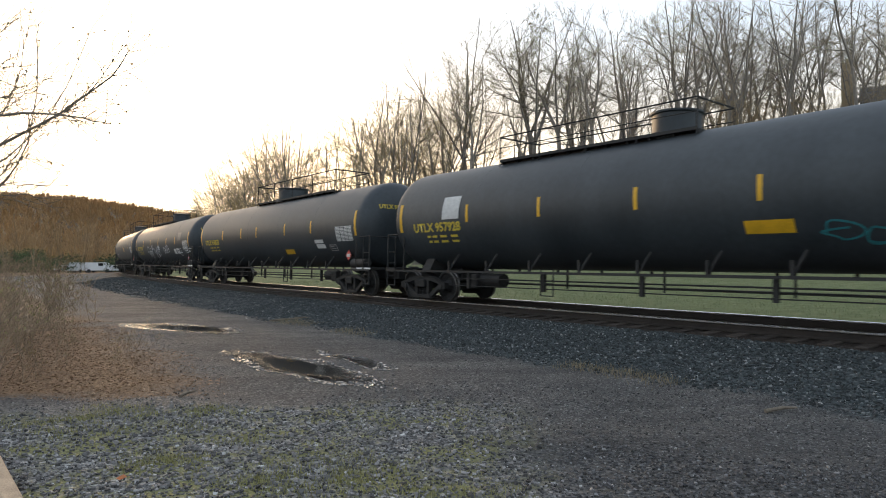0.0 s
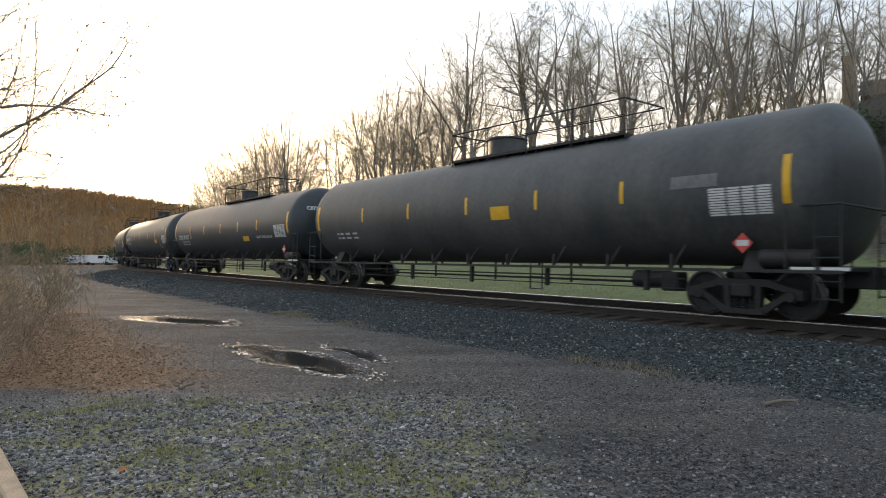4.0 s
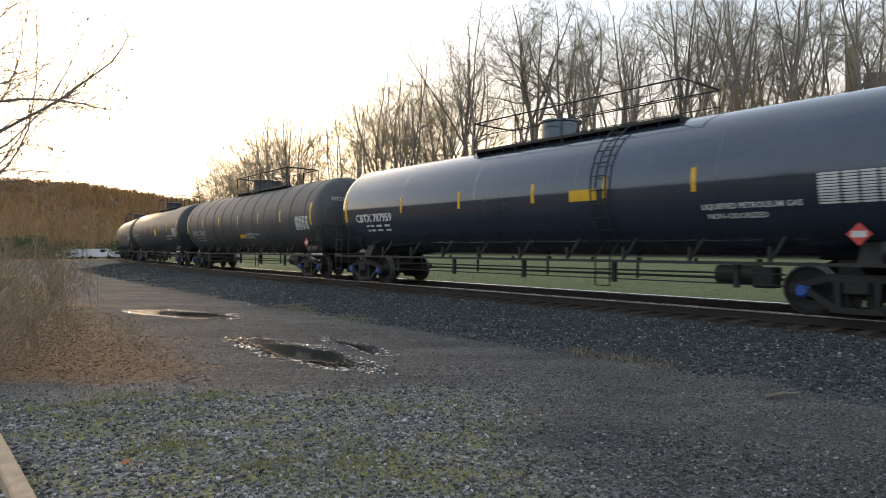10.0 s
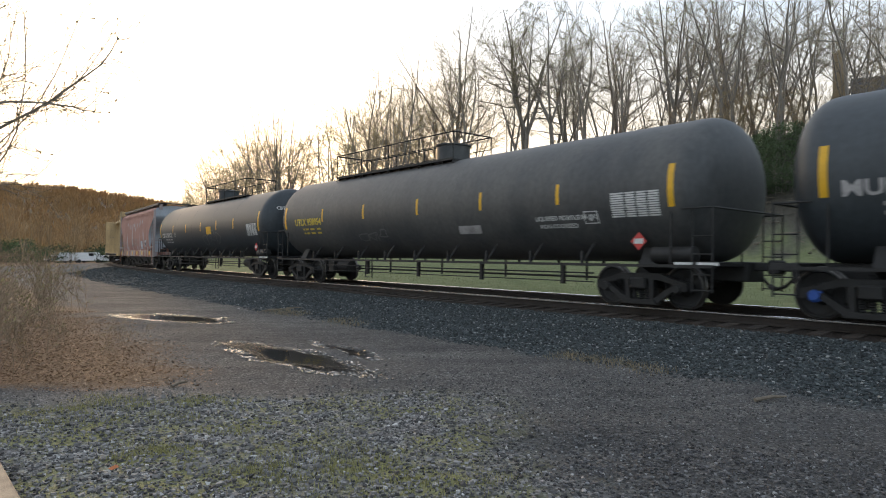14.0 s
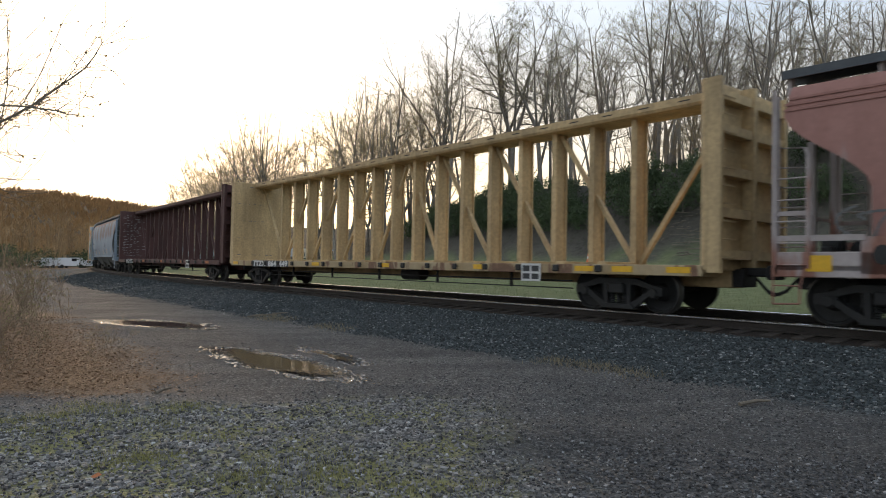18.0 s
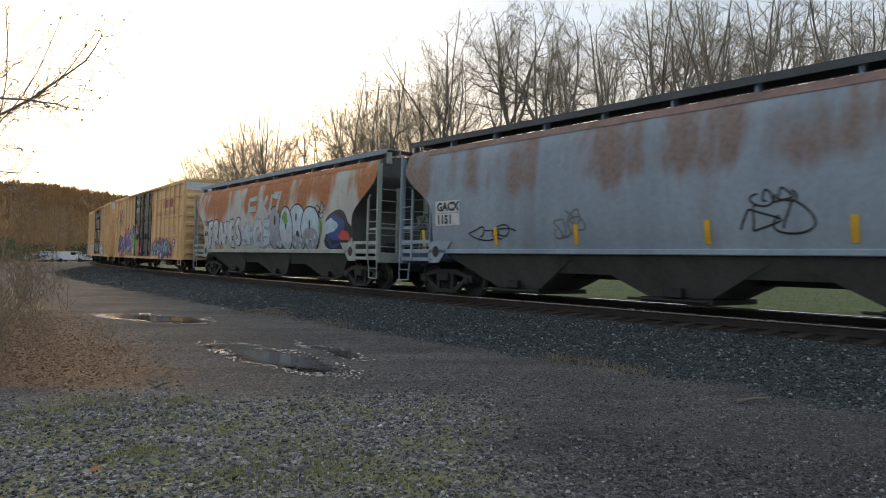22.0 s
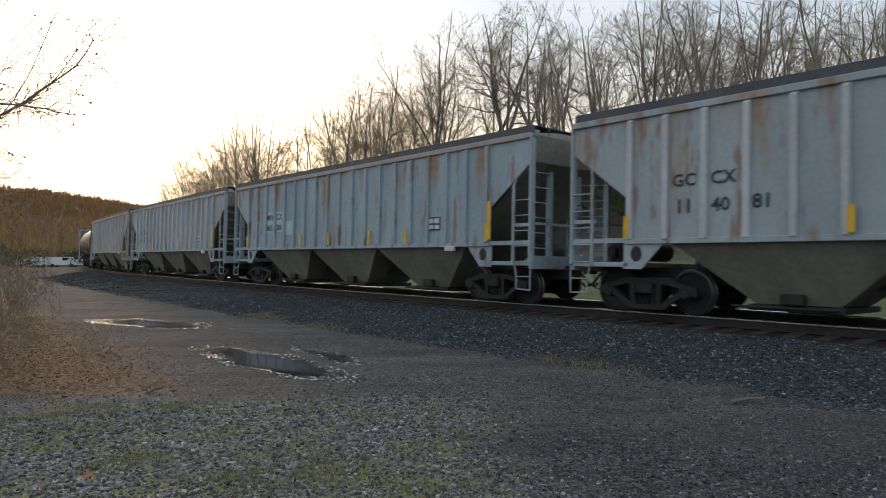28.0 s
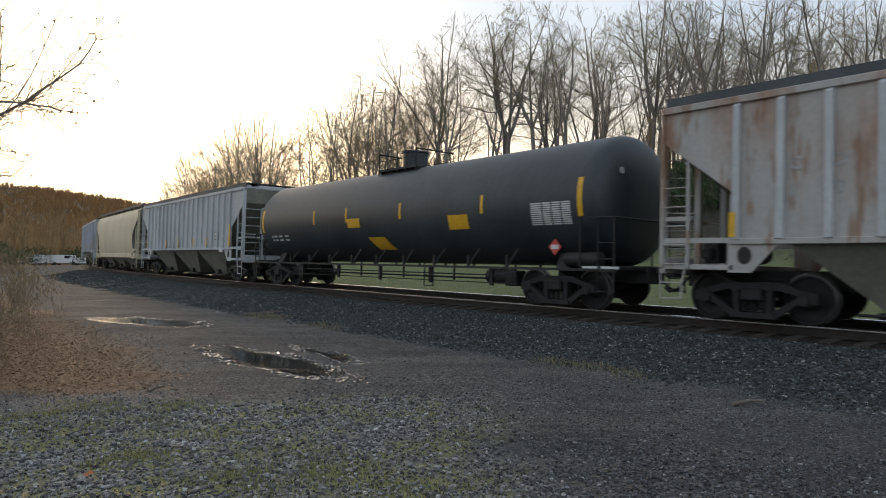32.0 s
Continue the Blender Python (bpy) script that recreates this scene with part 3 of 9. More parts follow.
def ground_material():
    m = bpy.data.materials.new("mixed_ground")
    m.use_nodes = True
    nt = m.node_tree
    N, L = nt.nodes.new, nt.links.new
    b = nt.nodes["Principled BSDF"]
    geo = N("ShaderNodeNewGeometry")
    at = N("ShaderNodeAttribute")
    at.attribute_name = "soil"
    sp = N("ShaderNodeSeparateColor")
    L(at.outputs["Color"], sp.inputs[0])

    def noise_tex(scale, detail=5, rough=0.6):
        t = N("ShaderNodeTexNoise")
        t.inputs["Scale"].default_value, t.inputs["Detail"].default_value, t.inputs["Roughness"].default_value = scale, detail, rough
        L(geo.outputs["Position"], t.inputs[0])
        return t.outputs["Fac"]

    def cells(scale):
        t = N("ShaderNodeTexVoronoi")
        t.inputs["Scale"].default_value = scale
        L(geo.outputs["Position"], t.inputs[0])
        return t

    def ramp(src, stops):
        r = N("ShaderNodeValToRGB")
        el = r.color_ramp.elements
        while len(el) < len(stops):
            el.new(0.5)
        for e, (p, c) in zip(el, stops):
            e.position, e.color = p, (*c, 1)
        L(src, r.inputs[0])
        return r.outputs[0]

    def mix(fac, a, c, kind="MIX"):
        x = N("ShaderNodeMix")
        x.data_type, x.blend_type = "RGBA", kind
        if isinstance(fac, float):
            x.inputs[0].default_value = fac
        else:
            L(fac, x.inputs[0])
        L(a, x.inputs[6])
        L(c, x.inputs[7])
        return x.outputs[2]

    big, mid, fine = noise_tex(0.35), noise_tex(2.2), noise_tex(26, 6)
    st = cells(42)
    stc = N("ShaderNodeSeparateColor")
    L(st.outputs["Color"], stc.inputs[0])
    st2 = cells(24)
    stc2 = N("ShaderNodeSeparateColor")
    L(st2.outputs["Color"], stc2.inputs[0])
    lot = mix(0.55, ramp(mid, [(0.3, (0.079, 0.076, 0.072)), (0.7, (0.14, 0.134, 0.126))]), ramp(stc.outputs[0], [(0.0, (0.025, 0.026, 0.026)), (0.8, (0.17, 0.17, 0.168)), (1.0, (0.4, 0.395, 0.385))]))
    lot = mix(0.7, lot, ramp(big, [(0.35, (0.6, 0.58, 0.56)), (0.65, (1.0, 0.98, 0.97))]), "MULTIPLY")
    tracks = N("ShaderNodeMapping")      # worn wheel tracks along the lot
    tracks.inputs["Rotation"].default_value = (0, 0, radians(50))
    tracks.inputs["Scale"].default_value = (0.12, 1.5, 1)
    L(geo.outputs["Position"], tracks.inputs[0])
    tn = N("ShaderNodeTexNoise")
    tn.inputs["Scale"].default_value, tn.inputs["Detail"].default_value, tn.inputs["Roughness"].default_value = 0.9, 5, 0.6
    L(tracks.outputs[0], tn.inputs[0])
    lot = mix(0.8, lot, ramp(tn.outputs["Fac"], [(0.35, (0.6, 0.6, 0.61)), (0.65, (1.26, 1.24, 1.21))]), "MULTIPLY")
    bal = ramp(stc2.outputs[0], [(0.0, (0.016, 0.018, 0.021)), (0.55, (0.053, 0.063, 0.066)), (0.92, (0.106, 0.122, 0.125)), (1.0, (0.35, 0.35, 0.35))])
    grs = ramp(mid, [(0.3, (0.13, 0.15, 0.066)), (0.55, (0.165, 0.195, 0.085)), (0.75, (0.25, 0.235, 0.13))])
    leaf = ramp(fine, [(0.3, (0.12, 0.072, 0.04)), (0.5, (0.25, 0.152, 0.084)), (0.72, (0.39, 0.245, 0.14))])
    stone = ramp(stc2.outputs[0], [(0.0, (0.08, 0.078, 0.075)), (0.6, (0.23, 0.22, 0.208)), (1.0, (0.42, 0.41, 0.39))])
    moss = ramp(fine, [(0.3, (0.14, 0.135, 0.055)), (0.7, (0.3, 0.29, 0.115))])
    patch = ramp(noise_tex(1.3, 7, 0.72), [(0.44, (0, 0, 0)), (0.56, (0.9, 0.9, 0.9))])
    nearg = mix(patch, stone, moss)
    c = mix(at.outputs["Alpha"], lot, nearg)
    c = mix(sp.outputs[2], c, leaf)
    c = mix(sp.outputs[1], c, grs)
    c = mix(sp.outputs[0], c, bal)
    # roadbed: rusty fines, darkened further for the shade under the train
    rb = N("ShaderNodeAttribute")
    rb.attribute_name = "roadbed"
    c = mix(rb.outputs["Fac"], c, ramp(fine, [(0.3, (0.018, 0.014, 0.011)), (0.7, (0.055, 0.042, 0.033))]))
    wd = N("ShaderNodeAttribute")
    wd.attribute_name = "woodland"
    hl = N("ShaderNodeAttribute")
    hl.attribute_name = "hillside"
    # far hillside raised and warmed: the low sun's flare is in its colour
    floor = mix(hl.outputs["Fac"], ramp(mid, [(0.35, (0.045, 0.042, 0.032)), (0.55, (0.085, 0.075, 0.06)), (0.72, (0.04, 0.055, 0.025))]), ramp(noise_tex(0.02, 8, 0.7), [(0.3, (0.1, 0.068, 0.04)), (0.7, (0.19, 0.13, 0.075))]))
    c = mix(wd.outputs["Fac"], c, floor)
    L(c, b.inputs["Base Color"])
    b.inputs["Roughness"].default_value = 0.9
    b.inputs["Specular IOR Level"].default_value = 0.3
    bp = N("ShaderNodeBump")
    bp.inputs["Strength"].default_value, bp.inputs["Distance"].default_value = 0.9, 0.03
    L(st.outputs["Distance"], bp.inputs["Height"])
    bp2 = N("ShaderNodeBump")
    bp2.inputs["Strength"].default_value, bp2.inputs["Distance"].default_value = 0.6, 0.02
    L(fine, bp2.inputs["Height"])
    L(bp.outputs[0], bp2.inputs["Normal"])
    L(bp2.outputs[0], b.inputs["Normal"])
    return m


M_GROUND = ground_material()
build_ground()

M_WATER = bpy.data.materials.new("still_rain_water")
M_WATER.use_nodes = True
_wb = M_WATER.node_tree.nodes["Principled BSDF"]
_wb.inputs["Base Color"].default_value = (0.03, 0.028, 0.025, 1)
_wb.inputs["Roughness"].default_value = 0.04
_wb.inputs["IOR"].default_value = 1.33
_nt = M_WATER.node_tree
_N, _L = _nt.nodes.new, _nt.links.new
_wet, _geo, _no, _ad, _rm, _ms, _tr = _N("ShaderNodeAttribute"), _N("ShaderNodeNewGeometry"), _N("ShaderNodeTexNoise"), _N("ShaderNodeMath"), _N("ShaderNodeMapRange"), _N("ShaderNodeMixShader"), _N("ShaderNodeBsdfTransparent")
_wet.attribute_name = "depth"
_no.inputs["Scale"].default_value, _no.inputs["Detail"].default_value, _no.inputs["Roughness"].default_value = 16, 4, 0.72
_ad.operation = "ADD"
_rm.inputs[1].default_value, _rm.inputs[2].default_value = 0.985, 1.0
_L(_geo.outputs["Position"], _no.inputs[0])
_L(_wet.outputs["Fac"], _ad.inputs[0])
_L(_no.outputs["Fac"], _ad.inputs[1])
_L(_ad.outputs[0], _rm.inputs[0])
_L(_rm.outputs[0], _ms.inputs[0])
_L(_tr.outputs[0], _ms.inputs[1])
_L(_wb.outputs[0], _ms.inputs[2])
_L(_ms.outputs[0], _nt.nodes["Material Output"].inputs[0])
_rs, _bp = _N("ShaderNodeMapRange"), _N("ShaderNodeBump")      # wet stones break the sheen along the rim
_rs.inputs[1].default_value, _rs.inputs[2].default_value, _rs.inputs[3].default_value, _rs.inputs[4].default_value = 0.5, 0.72, 0.3, 0.02
_L(_wet.outputs["Fac"], _rs.inputs[0])
_L(_rs.outputs[0], _bp.inputs["Strength"])
_bp.inputs["Distance"].default_value = 0.012
_n2 = _N("ShaderNodeTexNoise")
_n2.inputs["Scale"].default_value = 26
_L(_geo.outputs["Position"], _n2.inputs[0])
_L(_n2.outputs["Fac"], _bp.inputs["Height"])
_L(_bp.outputs[0], _wb.inputs["Normal"])
for (cx, cy), (ax, ay), a, b, film in PUDDLES:
    gu, gv = np.meshgrid(np.linspace(-1.6, 1.6, 90), np.linspace(-1.6, 1.6, 40), indexing="ij")
    u, v = gu.ravel() * a, gv.ravel() * b
    x, y = cx + u * ax - v * ay, cy + u * ay + v * ax
    z = height(x, y)
    flat = np.full_like(x, 0.002)
    f = [(40 * i + j, 40 * i + j + 1, 40 * i + 41 + j, 40 * i + 40 + j) for i in range(89) for j in range(39)]
    me = to_mesh("puddle", np.stack([x, y, flat], 1), f, M_WATER)
    dep = 1.0 - np.hypot(gu, gv).ravel() + 0.16 * waves(x, y, 3.0, 5)
    me.attributes.new("depth", "FLOAT", "POINT").data.foreach_set("value", np.clip(film + 0.45 * dep, 0, 0.8).astype(np.float32))
    tagged(new("puddle", me), "shallow rain puddle with gravel poking through", "puddle", kind="structure")


# ---- track: rails and ties ----
def rail_shape(off, s_a, s_b, step=1.0):
    prof_foot = [(-0.07, -0.18), (0.07, -0.18), (0.07, -0.168), (0.012, -0.14), (0.012, -0.05), (0.036, -0.04), (0.036, -0.006), (-0.036, -0.006), (-0.036, -0.04), (-0.012, -0.05), (-0.012, -0.14), (-0.07, -0.168)]
    head = [(-0.0365, -0.034), (0.0365, -0.034), (0.0365, -0.013), (0.034, -0.0066), (0.009, 0.0), (-0.009, 0.0), (-0.034, -0.0066), (-0.0365, -0.013)]
    res = []
    for prof in (prof_foot, head):
        v, f = [], []
        ss = np.arange(s_a, s_b + step, step)
        n = len(prof)
        for s in ss:
            x, y, z, th = line(s)
            for o, h in prof:
                v.append((x - math.sin(th) * (off + o), y + math.cos(th) * (off + o), z + h + (off + o) * CANT))
        for k in range(len(ss) - 1):
            f += [(n * k + i, n * k + (i + 1) % n, n * k + n + (i + 1) % n, n * k + n + i) for i in range(n)]
        res.append((v, f))
    return res


rails = tagged(new("railway_track"), "steel rails on weathered timber ties in crushed stone", "railway track", kind="structure")
for off in (0.753, -0.753):
    (v1, f1), (v2, f2) = rail_shape(off, -120, 260, 1.0)
    r_ob = put("rail", to_mesh("rail", v1, f1, M_RUST_RAIL), rails, None, "rust-brown steel rail with a worn bright head")
    put("rail_head", to_mesh("rail_head", v2, f2, M_RAILHEAD), r_ob)


def tie_mesh():
    return Shape().box(-0.115, 0.115, -1.3, 1.3, -0.18, 0.0, 0.012).mesh("tie", M_TIE)


TIE = tie_mesh()
far_ties = Shape()
for k in range(-60, 300):
    s = k * 0.55
    x, y, z, th = line(s)
    m = Matrix.Translation((x, y, z - 0.18)) @ Matrix.Rotation(th, 4, "Z") @ Matrix.Rotation(CANT, 4, "X") @ Matrix.Rotation(random.uniform(-0.015, 0.015), 4, "Z")
    if -20 <= k < 130:
        put("tie", TIE, rails, m)
    else:
        far_ties.add([m @ Vector(v.co) for v in TIE.vertices], [tuple(p.vertices) for p in TIE.polygons])
tagged(part("ties", far_ties, M_TIE, rails), kind="stuff")


# ---- the train ----
GAPS = [-4.7, 15.42, 35.52, 55.69, 75.85, 96.01, 116.61, 136.61, 156.7, 176.43, 196.21, 216.52, 236.2, 251.78, 276.01, 300.26,
        318.8, 336.96, 357.58, 378.3, 396.91, 415.41, 433.54, 451.58, 470.41, 487.98, 505.87, 523.8]
SPEED, SLOW = 13.9666, 0.0088066


def train_s(t):
    """How far the train has come at t seconds."""
    return SPEED * t + SLOW * (t - 16) ** 2


def car_pose(mid, half, t):
    """A car's pose: x forward, y away from the camera's side, z up; its two bogies ride on the track."""
    s = mid - train_s(t)
    xa, ya, za, _ = line(s - half)
    xb, yb, zb, _ = line(s + half)
    fwd = Vector((xa - xb, ya - yb, za - zb)).normalized()
    up = Vector((0, 0, 1))
    left = up.cross(fwd).normalized()
    up = (up + LEAN * left).normalized()
    left = up.cross(fwd).normalized()
    up = fwd.cross(left)
    o = Vector(((xa + xb) / 2, (ya + yb) / 2, (za + zb) / 2)) - SINK * up
    return Matrix(((fwd.x, left.x, up.x, o.x), (fwd.y, left.y, up.y, o.y), (fwd.z, left.z, up.z, o.z), (0, 0, 0, 1)))


WHEEL_R = 0.457
WHEELSETS, FRESH = [], []


def wheelset_mesh():
    sh = Shape().lathe([(-1.0, 0.07), (1.0, 0.07)], "y", 10)
    for sgn in (1, -1):
        prof = [(0.68, 0.12), (0.68, 0.36), (0.665, 0.39), (0.665, 0.482), (0.695, 0.482), (0.712, WHEEL_R + 0.004), (0.80, WHEEL_R - 0.004), (0.81, WHEEL_R - 0.02),
                (0.81, 0.395), (0.765, 0.375), (0.72, 0.2), (0.8, 0.16), (0.83, 0.14), (0.83, 0.07)]
        sh.lathe([(a * sgn, r) for a, r in prof], "y", 28)
    me = sh.mesh("wheelset", M_BOGIE, True)
    me.materials.append(M_TREAD)
    for p in me.polygons:
        r = math.hypot(p.center.x, p.center.z)
        if r > 0.44 and abs(p.center.y) > 0.7:
            p.material_index = 1
    return me


def side_frame_mesh():
    sh = Shape()
    # upper chord, lower chord with diagonals, columns: the windows between stay open
    sh.prism([(-1.12, 0.4), (-1.12, 0.57), (-0.8, 0.64), (-0.5, 0.75), (0.5, 0.75), (0.8, 0.64), (1.12, 0.57), (1.12, 0.4), (0.98, 0.4), (0.95, 0.5), (0.46, 0.62), (-0.46, 0.62), (-0.95, 0.5), (-0.98, 0.4)], -0.07, 0.07)
    for q in (1, -1):
        sh.prism([(q * 0.95, 0.5), (q * 0.78, 0.5), (q * 0.3, 0.2), (q * 0.24, 0.1), (q * 0.42, 0.12)], -0.07, 0.07)
        sh.prism([(q * 0.24, 0.2), (q * 0.34, 0.2), (q * 0.36, 0.63), (q * 0.25, 0.63)], -0.085, 0.085)
    sh.prism([(-0.42, 0.1), (0.42, 0.1), (0.36, 0.2), (-0.36, 0.2)], -0.1, 0.1)
    return sh.mesh("side_frame", M_BOGIE)


def spring_mesh():
    prof = [(0.2, 0.0)] + [(0.2 + k * 0.021, 0.07 if k % 2 else 0.05) for k in range(21)] + [(0.63, 0.0)]
    return Shape().lathe(prof, "z", 9).mesh("spring", M_STEEL)


def cap_mesh(material):
    return Shape().lathe([(0.0, 0.0), (0.0, 0.13), (-0.07, 0.13), (-0.09, 0.1), (-0.12, 0.09), (-0.12, 0.0)], "y", 14).mesh("bearing_cap", material, True)


def bogie(car, x, caps):
    b = put("bogie", cached("bolster", lambda: Shape().box(-0.2, 0.2, -1.15, 1.15, 0.42, 0.66, 0.03).box(-0.32, 0.32, -0.3, 0.3, 0.6, 0.78, 0.02).box(-0.75, -0.6, -0.75, 0.75, 0.3, 0.42).box(0.6, 0.75, -0.75, 0.75, 0.3, 0.42).mesh("bogie", M_BOGIE)), car, Matrix.Translation((x, 0, SINK)) @ Matrix.Rotation(LEAN - CANT, 4, "X"))
    for y in (-1.0, 1.0):
        put("side_frame", cached("sf", side_frame_mesh), b, Matrix.Translation((0, y, 0)))
        for xx in (-0.16, 0.0, 0.16):
            put("spring", cached("spr", spring_mesh), b, Matrix.Translation((xx, y, 0)))
        for xx in (-0.889, 0.889):
            m = Matrix.Translation((xx, y * 0.98, WHEEL_R))
            if y > 0:
                m = m @ Matrix.Rotation(math.pi, 4, "Z")
            put("bearing_cap", cached(("cap", caps.name), lambda: cap_mesh(caps)), b, m)
    for xx in (-0.889, 0.889):
        w = put("wheelset", cached("ws", wheelset_mesh), b, Matrix.Translation((xx, 0, WHEEL_R)))
        FRESH.append((w, xx))
    return b


def coupler_mesh():
    sh = Shape().box(-0.9, 0.0, -0.09, 0.09, 0.78, 0.95, 0.02).box(-0.12, 0.06, -0.16, 0.16, 0.72, 1.0, 0.03)
    sh.pipe([(-0.55, 0.3, 0.78), (-0.3, 0.3, 0.5), (-0.05, 0.24, 0.42), (0.08, 0.2, 0.5)], 0.03)
    return sh.mesh("coupler", M_STEEL)


def text_mesh(key, words, size, material, wrap=None, bold=0.0):
    """Lettering as a flat mesh in (x, z); wrap=(radius) bends it round a lying cylinder."""
    cu = bpy.data.curves.new("lettering", "FONT")
    cu.body, cu.size, cu.offset, cu.resolution_u = words, size, bold, 2
    ob = bpy.data.objects.new("lettering", cu)
    scene.collection.objects.link(ob)
    dg = bpy.context.evaluated_depsgraph_get()
    me = bpy.data.meshes.new_from_object(ob.evaluated_get(dg))
    bpy.data.objects.remove(ob)
    bpy.data.curves.remove(cu)
    me.materials.clear()
    me.materials.append(material)
    for v in me.vertices:
        v.co = Vector((v.co.x, 0.0, v.co.y))
    return me


TANK_R, TANK_Z = 1.53, 2.63
KNUCKLE = 2.6      # how square the dished heads turn into the shell


def wrap_rects(rects, r=TANK_R + 0.006, zc=TANK_Z):
    """Flat marks (x0, x1, z0, z1, lean) bent onto the tank's camera side."""
    sh = Shape()
    for x0, x1, z0, z1, lean in rects:
        n = max(2, int(abs(z1 - z0) / 0.12) + 1)
        v = []
        for i in range(n + 1):
            z = z0 + (z1 - z0) * i / n
            a = (z - zc) / r
            for x in (x0, x1):
                v.append((x + lean * i / n, -r * math.cos(a), zc + r * math.sin(a)))
        sh.add(v, [(2 * i, 2 * i + 1, 2 * i + 3, 2 * i + 2) for i in range(n)])
    return sh


def wrap_mesh(me, x, z, r=TANK_R + 0.007, zc=TANK_Z):
    for v in me.vertices:
        a = (v.co.z + z - zc) / r
        v.co = Vector((v.co.x + x, -r * math.cos(a), zc + r * math.sin(a)))
    me.update()
    return me


def tank_car(length, paint, flip=False, caps=None, mark="", mark_mat=None, tape=M_YELLOW, stripes=(), extra=(), dome_r=0.54, dome_h=0.46, dome_at=0.0, rail_hi=True, texts=(), tags=(), head_mark=True, seams=(), label="", walk_x=None, ladder=False, mark_at=(-8.0, -5.8, 2.17), rail_h=0.76):
    car = tagged(new("tank_car"), label or "black pressure tank car with yellow reflective tape", "tank car", "cars of the freight train")
    h = length / 2 - 0.62
    hd = 0.74
    turn = [math.pi / 2 * q / 13 for q in range(1, 14)]
    prof = [(-h, 0.02)] + [(-h + hd * (1 - max(0.0, math.cos(a)) ** (2 / KNUCKLE)), TANK_R * math.sin(a) ** (2 / KNUCKLE)) for a in turn]
    prof += [(-x, r) for x, r in reversed(prof)]
    sh = Shape().lathe(prof, "x", 56)
    sh.v = [(x, y, z + TANK_Z) for x, y, z in sh.v]
    body = part("tank_shell", sh, paint, car, "", True)
    # weld seams
    part("weld_seams", Shape().add(*seam_rings(seams or [-h * 0.55, -h * 0.18, h * 0.2, h * 0.57], *((TANK_R + 0.022, 0.035) if seams else ()))), paint, body)
    bx = length / 2 - 2.2
    # stub sills, bolsters and saddles
    for q in (-1, 1):
        sill = Shape().box(min(q * (bx - 0.8), q * (length / 2 - 0.4)), max(q * (bx - 0.8), q * (length / 2 - 0.4)), -0.32, 0.32, 0.72, 1.12, 0.02)
        sill.prism([(-1.12, 1.02), (-0.92, 1.4), (0.92, 1.4), (1.12, 1.02), (0.7, 0.85), (-0.7, 0.85)], q * bx - 0.2, q * bx + 0.2, "x")
        sill.box(q * (length / 2 - 0.75) - 0.25, q * (length / 2 - 0.75) + 0.25, -1.45, 1.45, 1.02, 1.1, 0.01)
        part("end_sill", sill, M_STEEL, car)
        put("coupler", cached("coupler", coupler_mesh), car, Matrix.Translation((q * length / 2, 0, SINK)) @ (Matrix.Identity(4) if q > 0 else Matrix.Rotation(math.pi, 4, "Z")))
        # end platform rails and ladder
        e = q * (length / 2 - 0.55)
        rail = Shape()
        for y in (-1.42, 1.42):
            rail.pipe([(e - q * 0.9, y, 1.05), (e - q * 0.9, y, 2.15), (e, y, 2.15), (e, y, 0.5)], 0.022)
            for z in (0.55, 0.85, 1.25, 1.6):
                rail.tube((e - q * 0.42, y, z), (e, y, z), 0.014, n=5)
            rail.tube((e - q * 0.42, y, 0.5), (e - q * 0.42, y, 2.15), 0.018, n=5)
        rail.tube((e, -1.42, 2.15), (e, 1.42, 2.15), 0.022, n=6)
        part("end_railing", rail, M_STEEL, car)
        bogie(car, q * bx - 0.2, caps or M_BOGIE)
    # side running rails along the belly
    for y in (-1.42, 1.42):
        sr = Shape().box(-length / 2 + 0.5, length / 2 - 0.5, y - 0.04, y + 0.04, 0.98, 1.04)
        for k in range(9):
            x = -bx + 1.5 + k * (2 * bx - 3.0) / 8
            sr.box(x - 0.03, x + 0.03, y - 0.03, y + 0.03, 1.0, 1.32)
            sr.tube((x, y, 1.04), (x + 0.15, y * 0.82, 1.5), 0.03, n=5)
        part("side_rail", sr, M_STEEL, car)
    hang = Shape()
    for k in range(5):
        x = -bx + 2.2 + k * (2 * bx - 4.4) / 4
        hang.box(x - 0.05, x + 0.05, -1.3, -1.22, 0.55, 1.0)
        hang.box(x - 0.12, x - 0.09, -0.3, -0.24, 0.62, 1.1)
    hang.tube((-bx + 1.3, -1.26, 0.82), (bx - 1.3, -1.26, 0.82), 0.02, n=5)
    hang.tube((-bx + 1.3, -1.26, 0.62), (bx - 1.3, -1.26, 0.62), 0.014, n=5)
    hang.tube((-bx + 1.0, 0.1, 0.7), (bx - 1.0, 0.1, 0.7), 0.03, n=5)
    part("brake_piping", hang, M_STEEL, car)
    # white bars painted in for the glint on the platform edge
    for xa, xb in ((length / 2 - 1.35, length / 2 - 0.95), (length / 2 - 0.85, length / 2 - 0.4)):
        part("reflector", Shape().box(xa, xb, -1.456, -1.451, 1.03, 1.09), M_WHITE, car, "white strip for the glint along the platform edge")
    sx = -1 if flip else 1
    # brake reservoir and valve at one end
    br = Shape().lathe([(-0.45, 0.02), (-0.42, 0.2), (0.42, 0.2), (0.45, 0.02)], "x", 14, (sx * (bx - 2.5), -0.6, 0.78)).box(sx * (bx - 1.9) - 0.2, sx * (bx - 1.9) + 0.2, -0.9, -0.5, 0.55, 0.95, 0.03)
    part("brake_reservoir", br, M_STEEL, car, "", True)
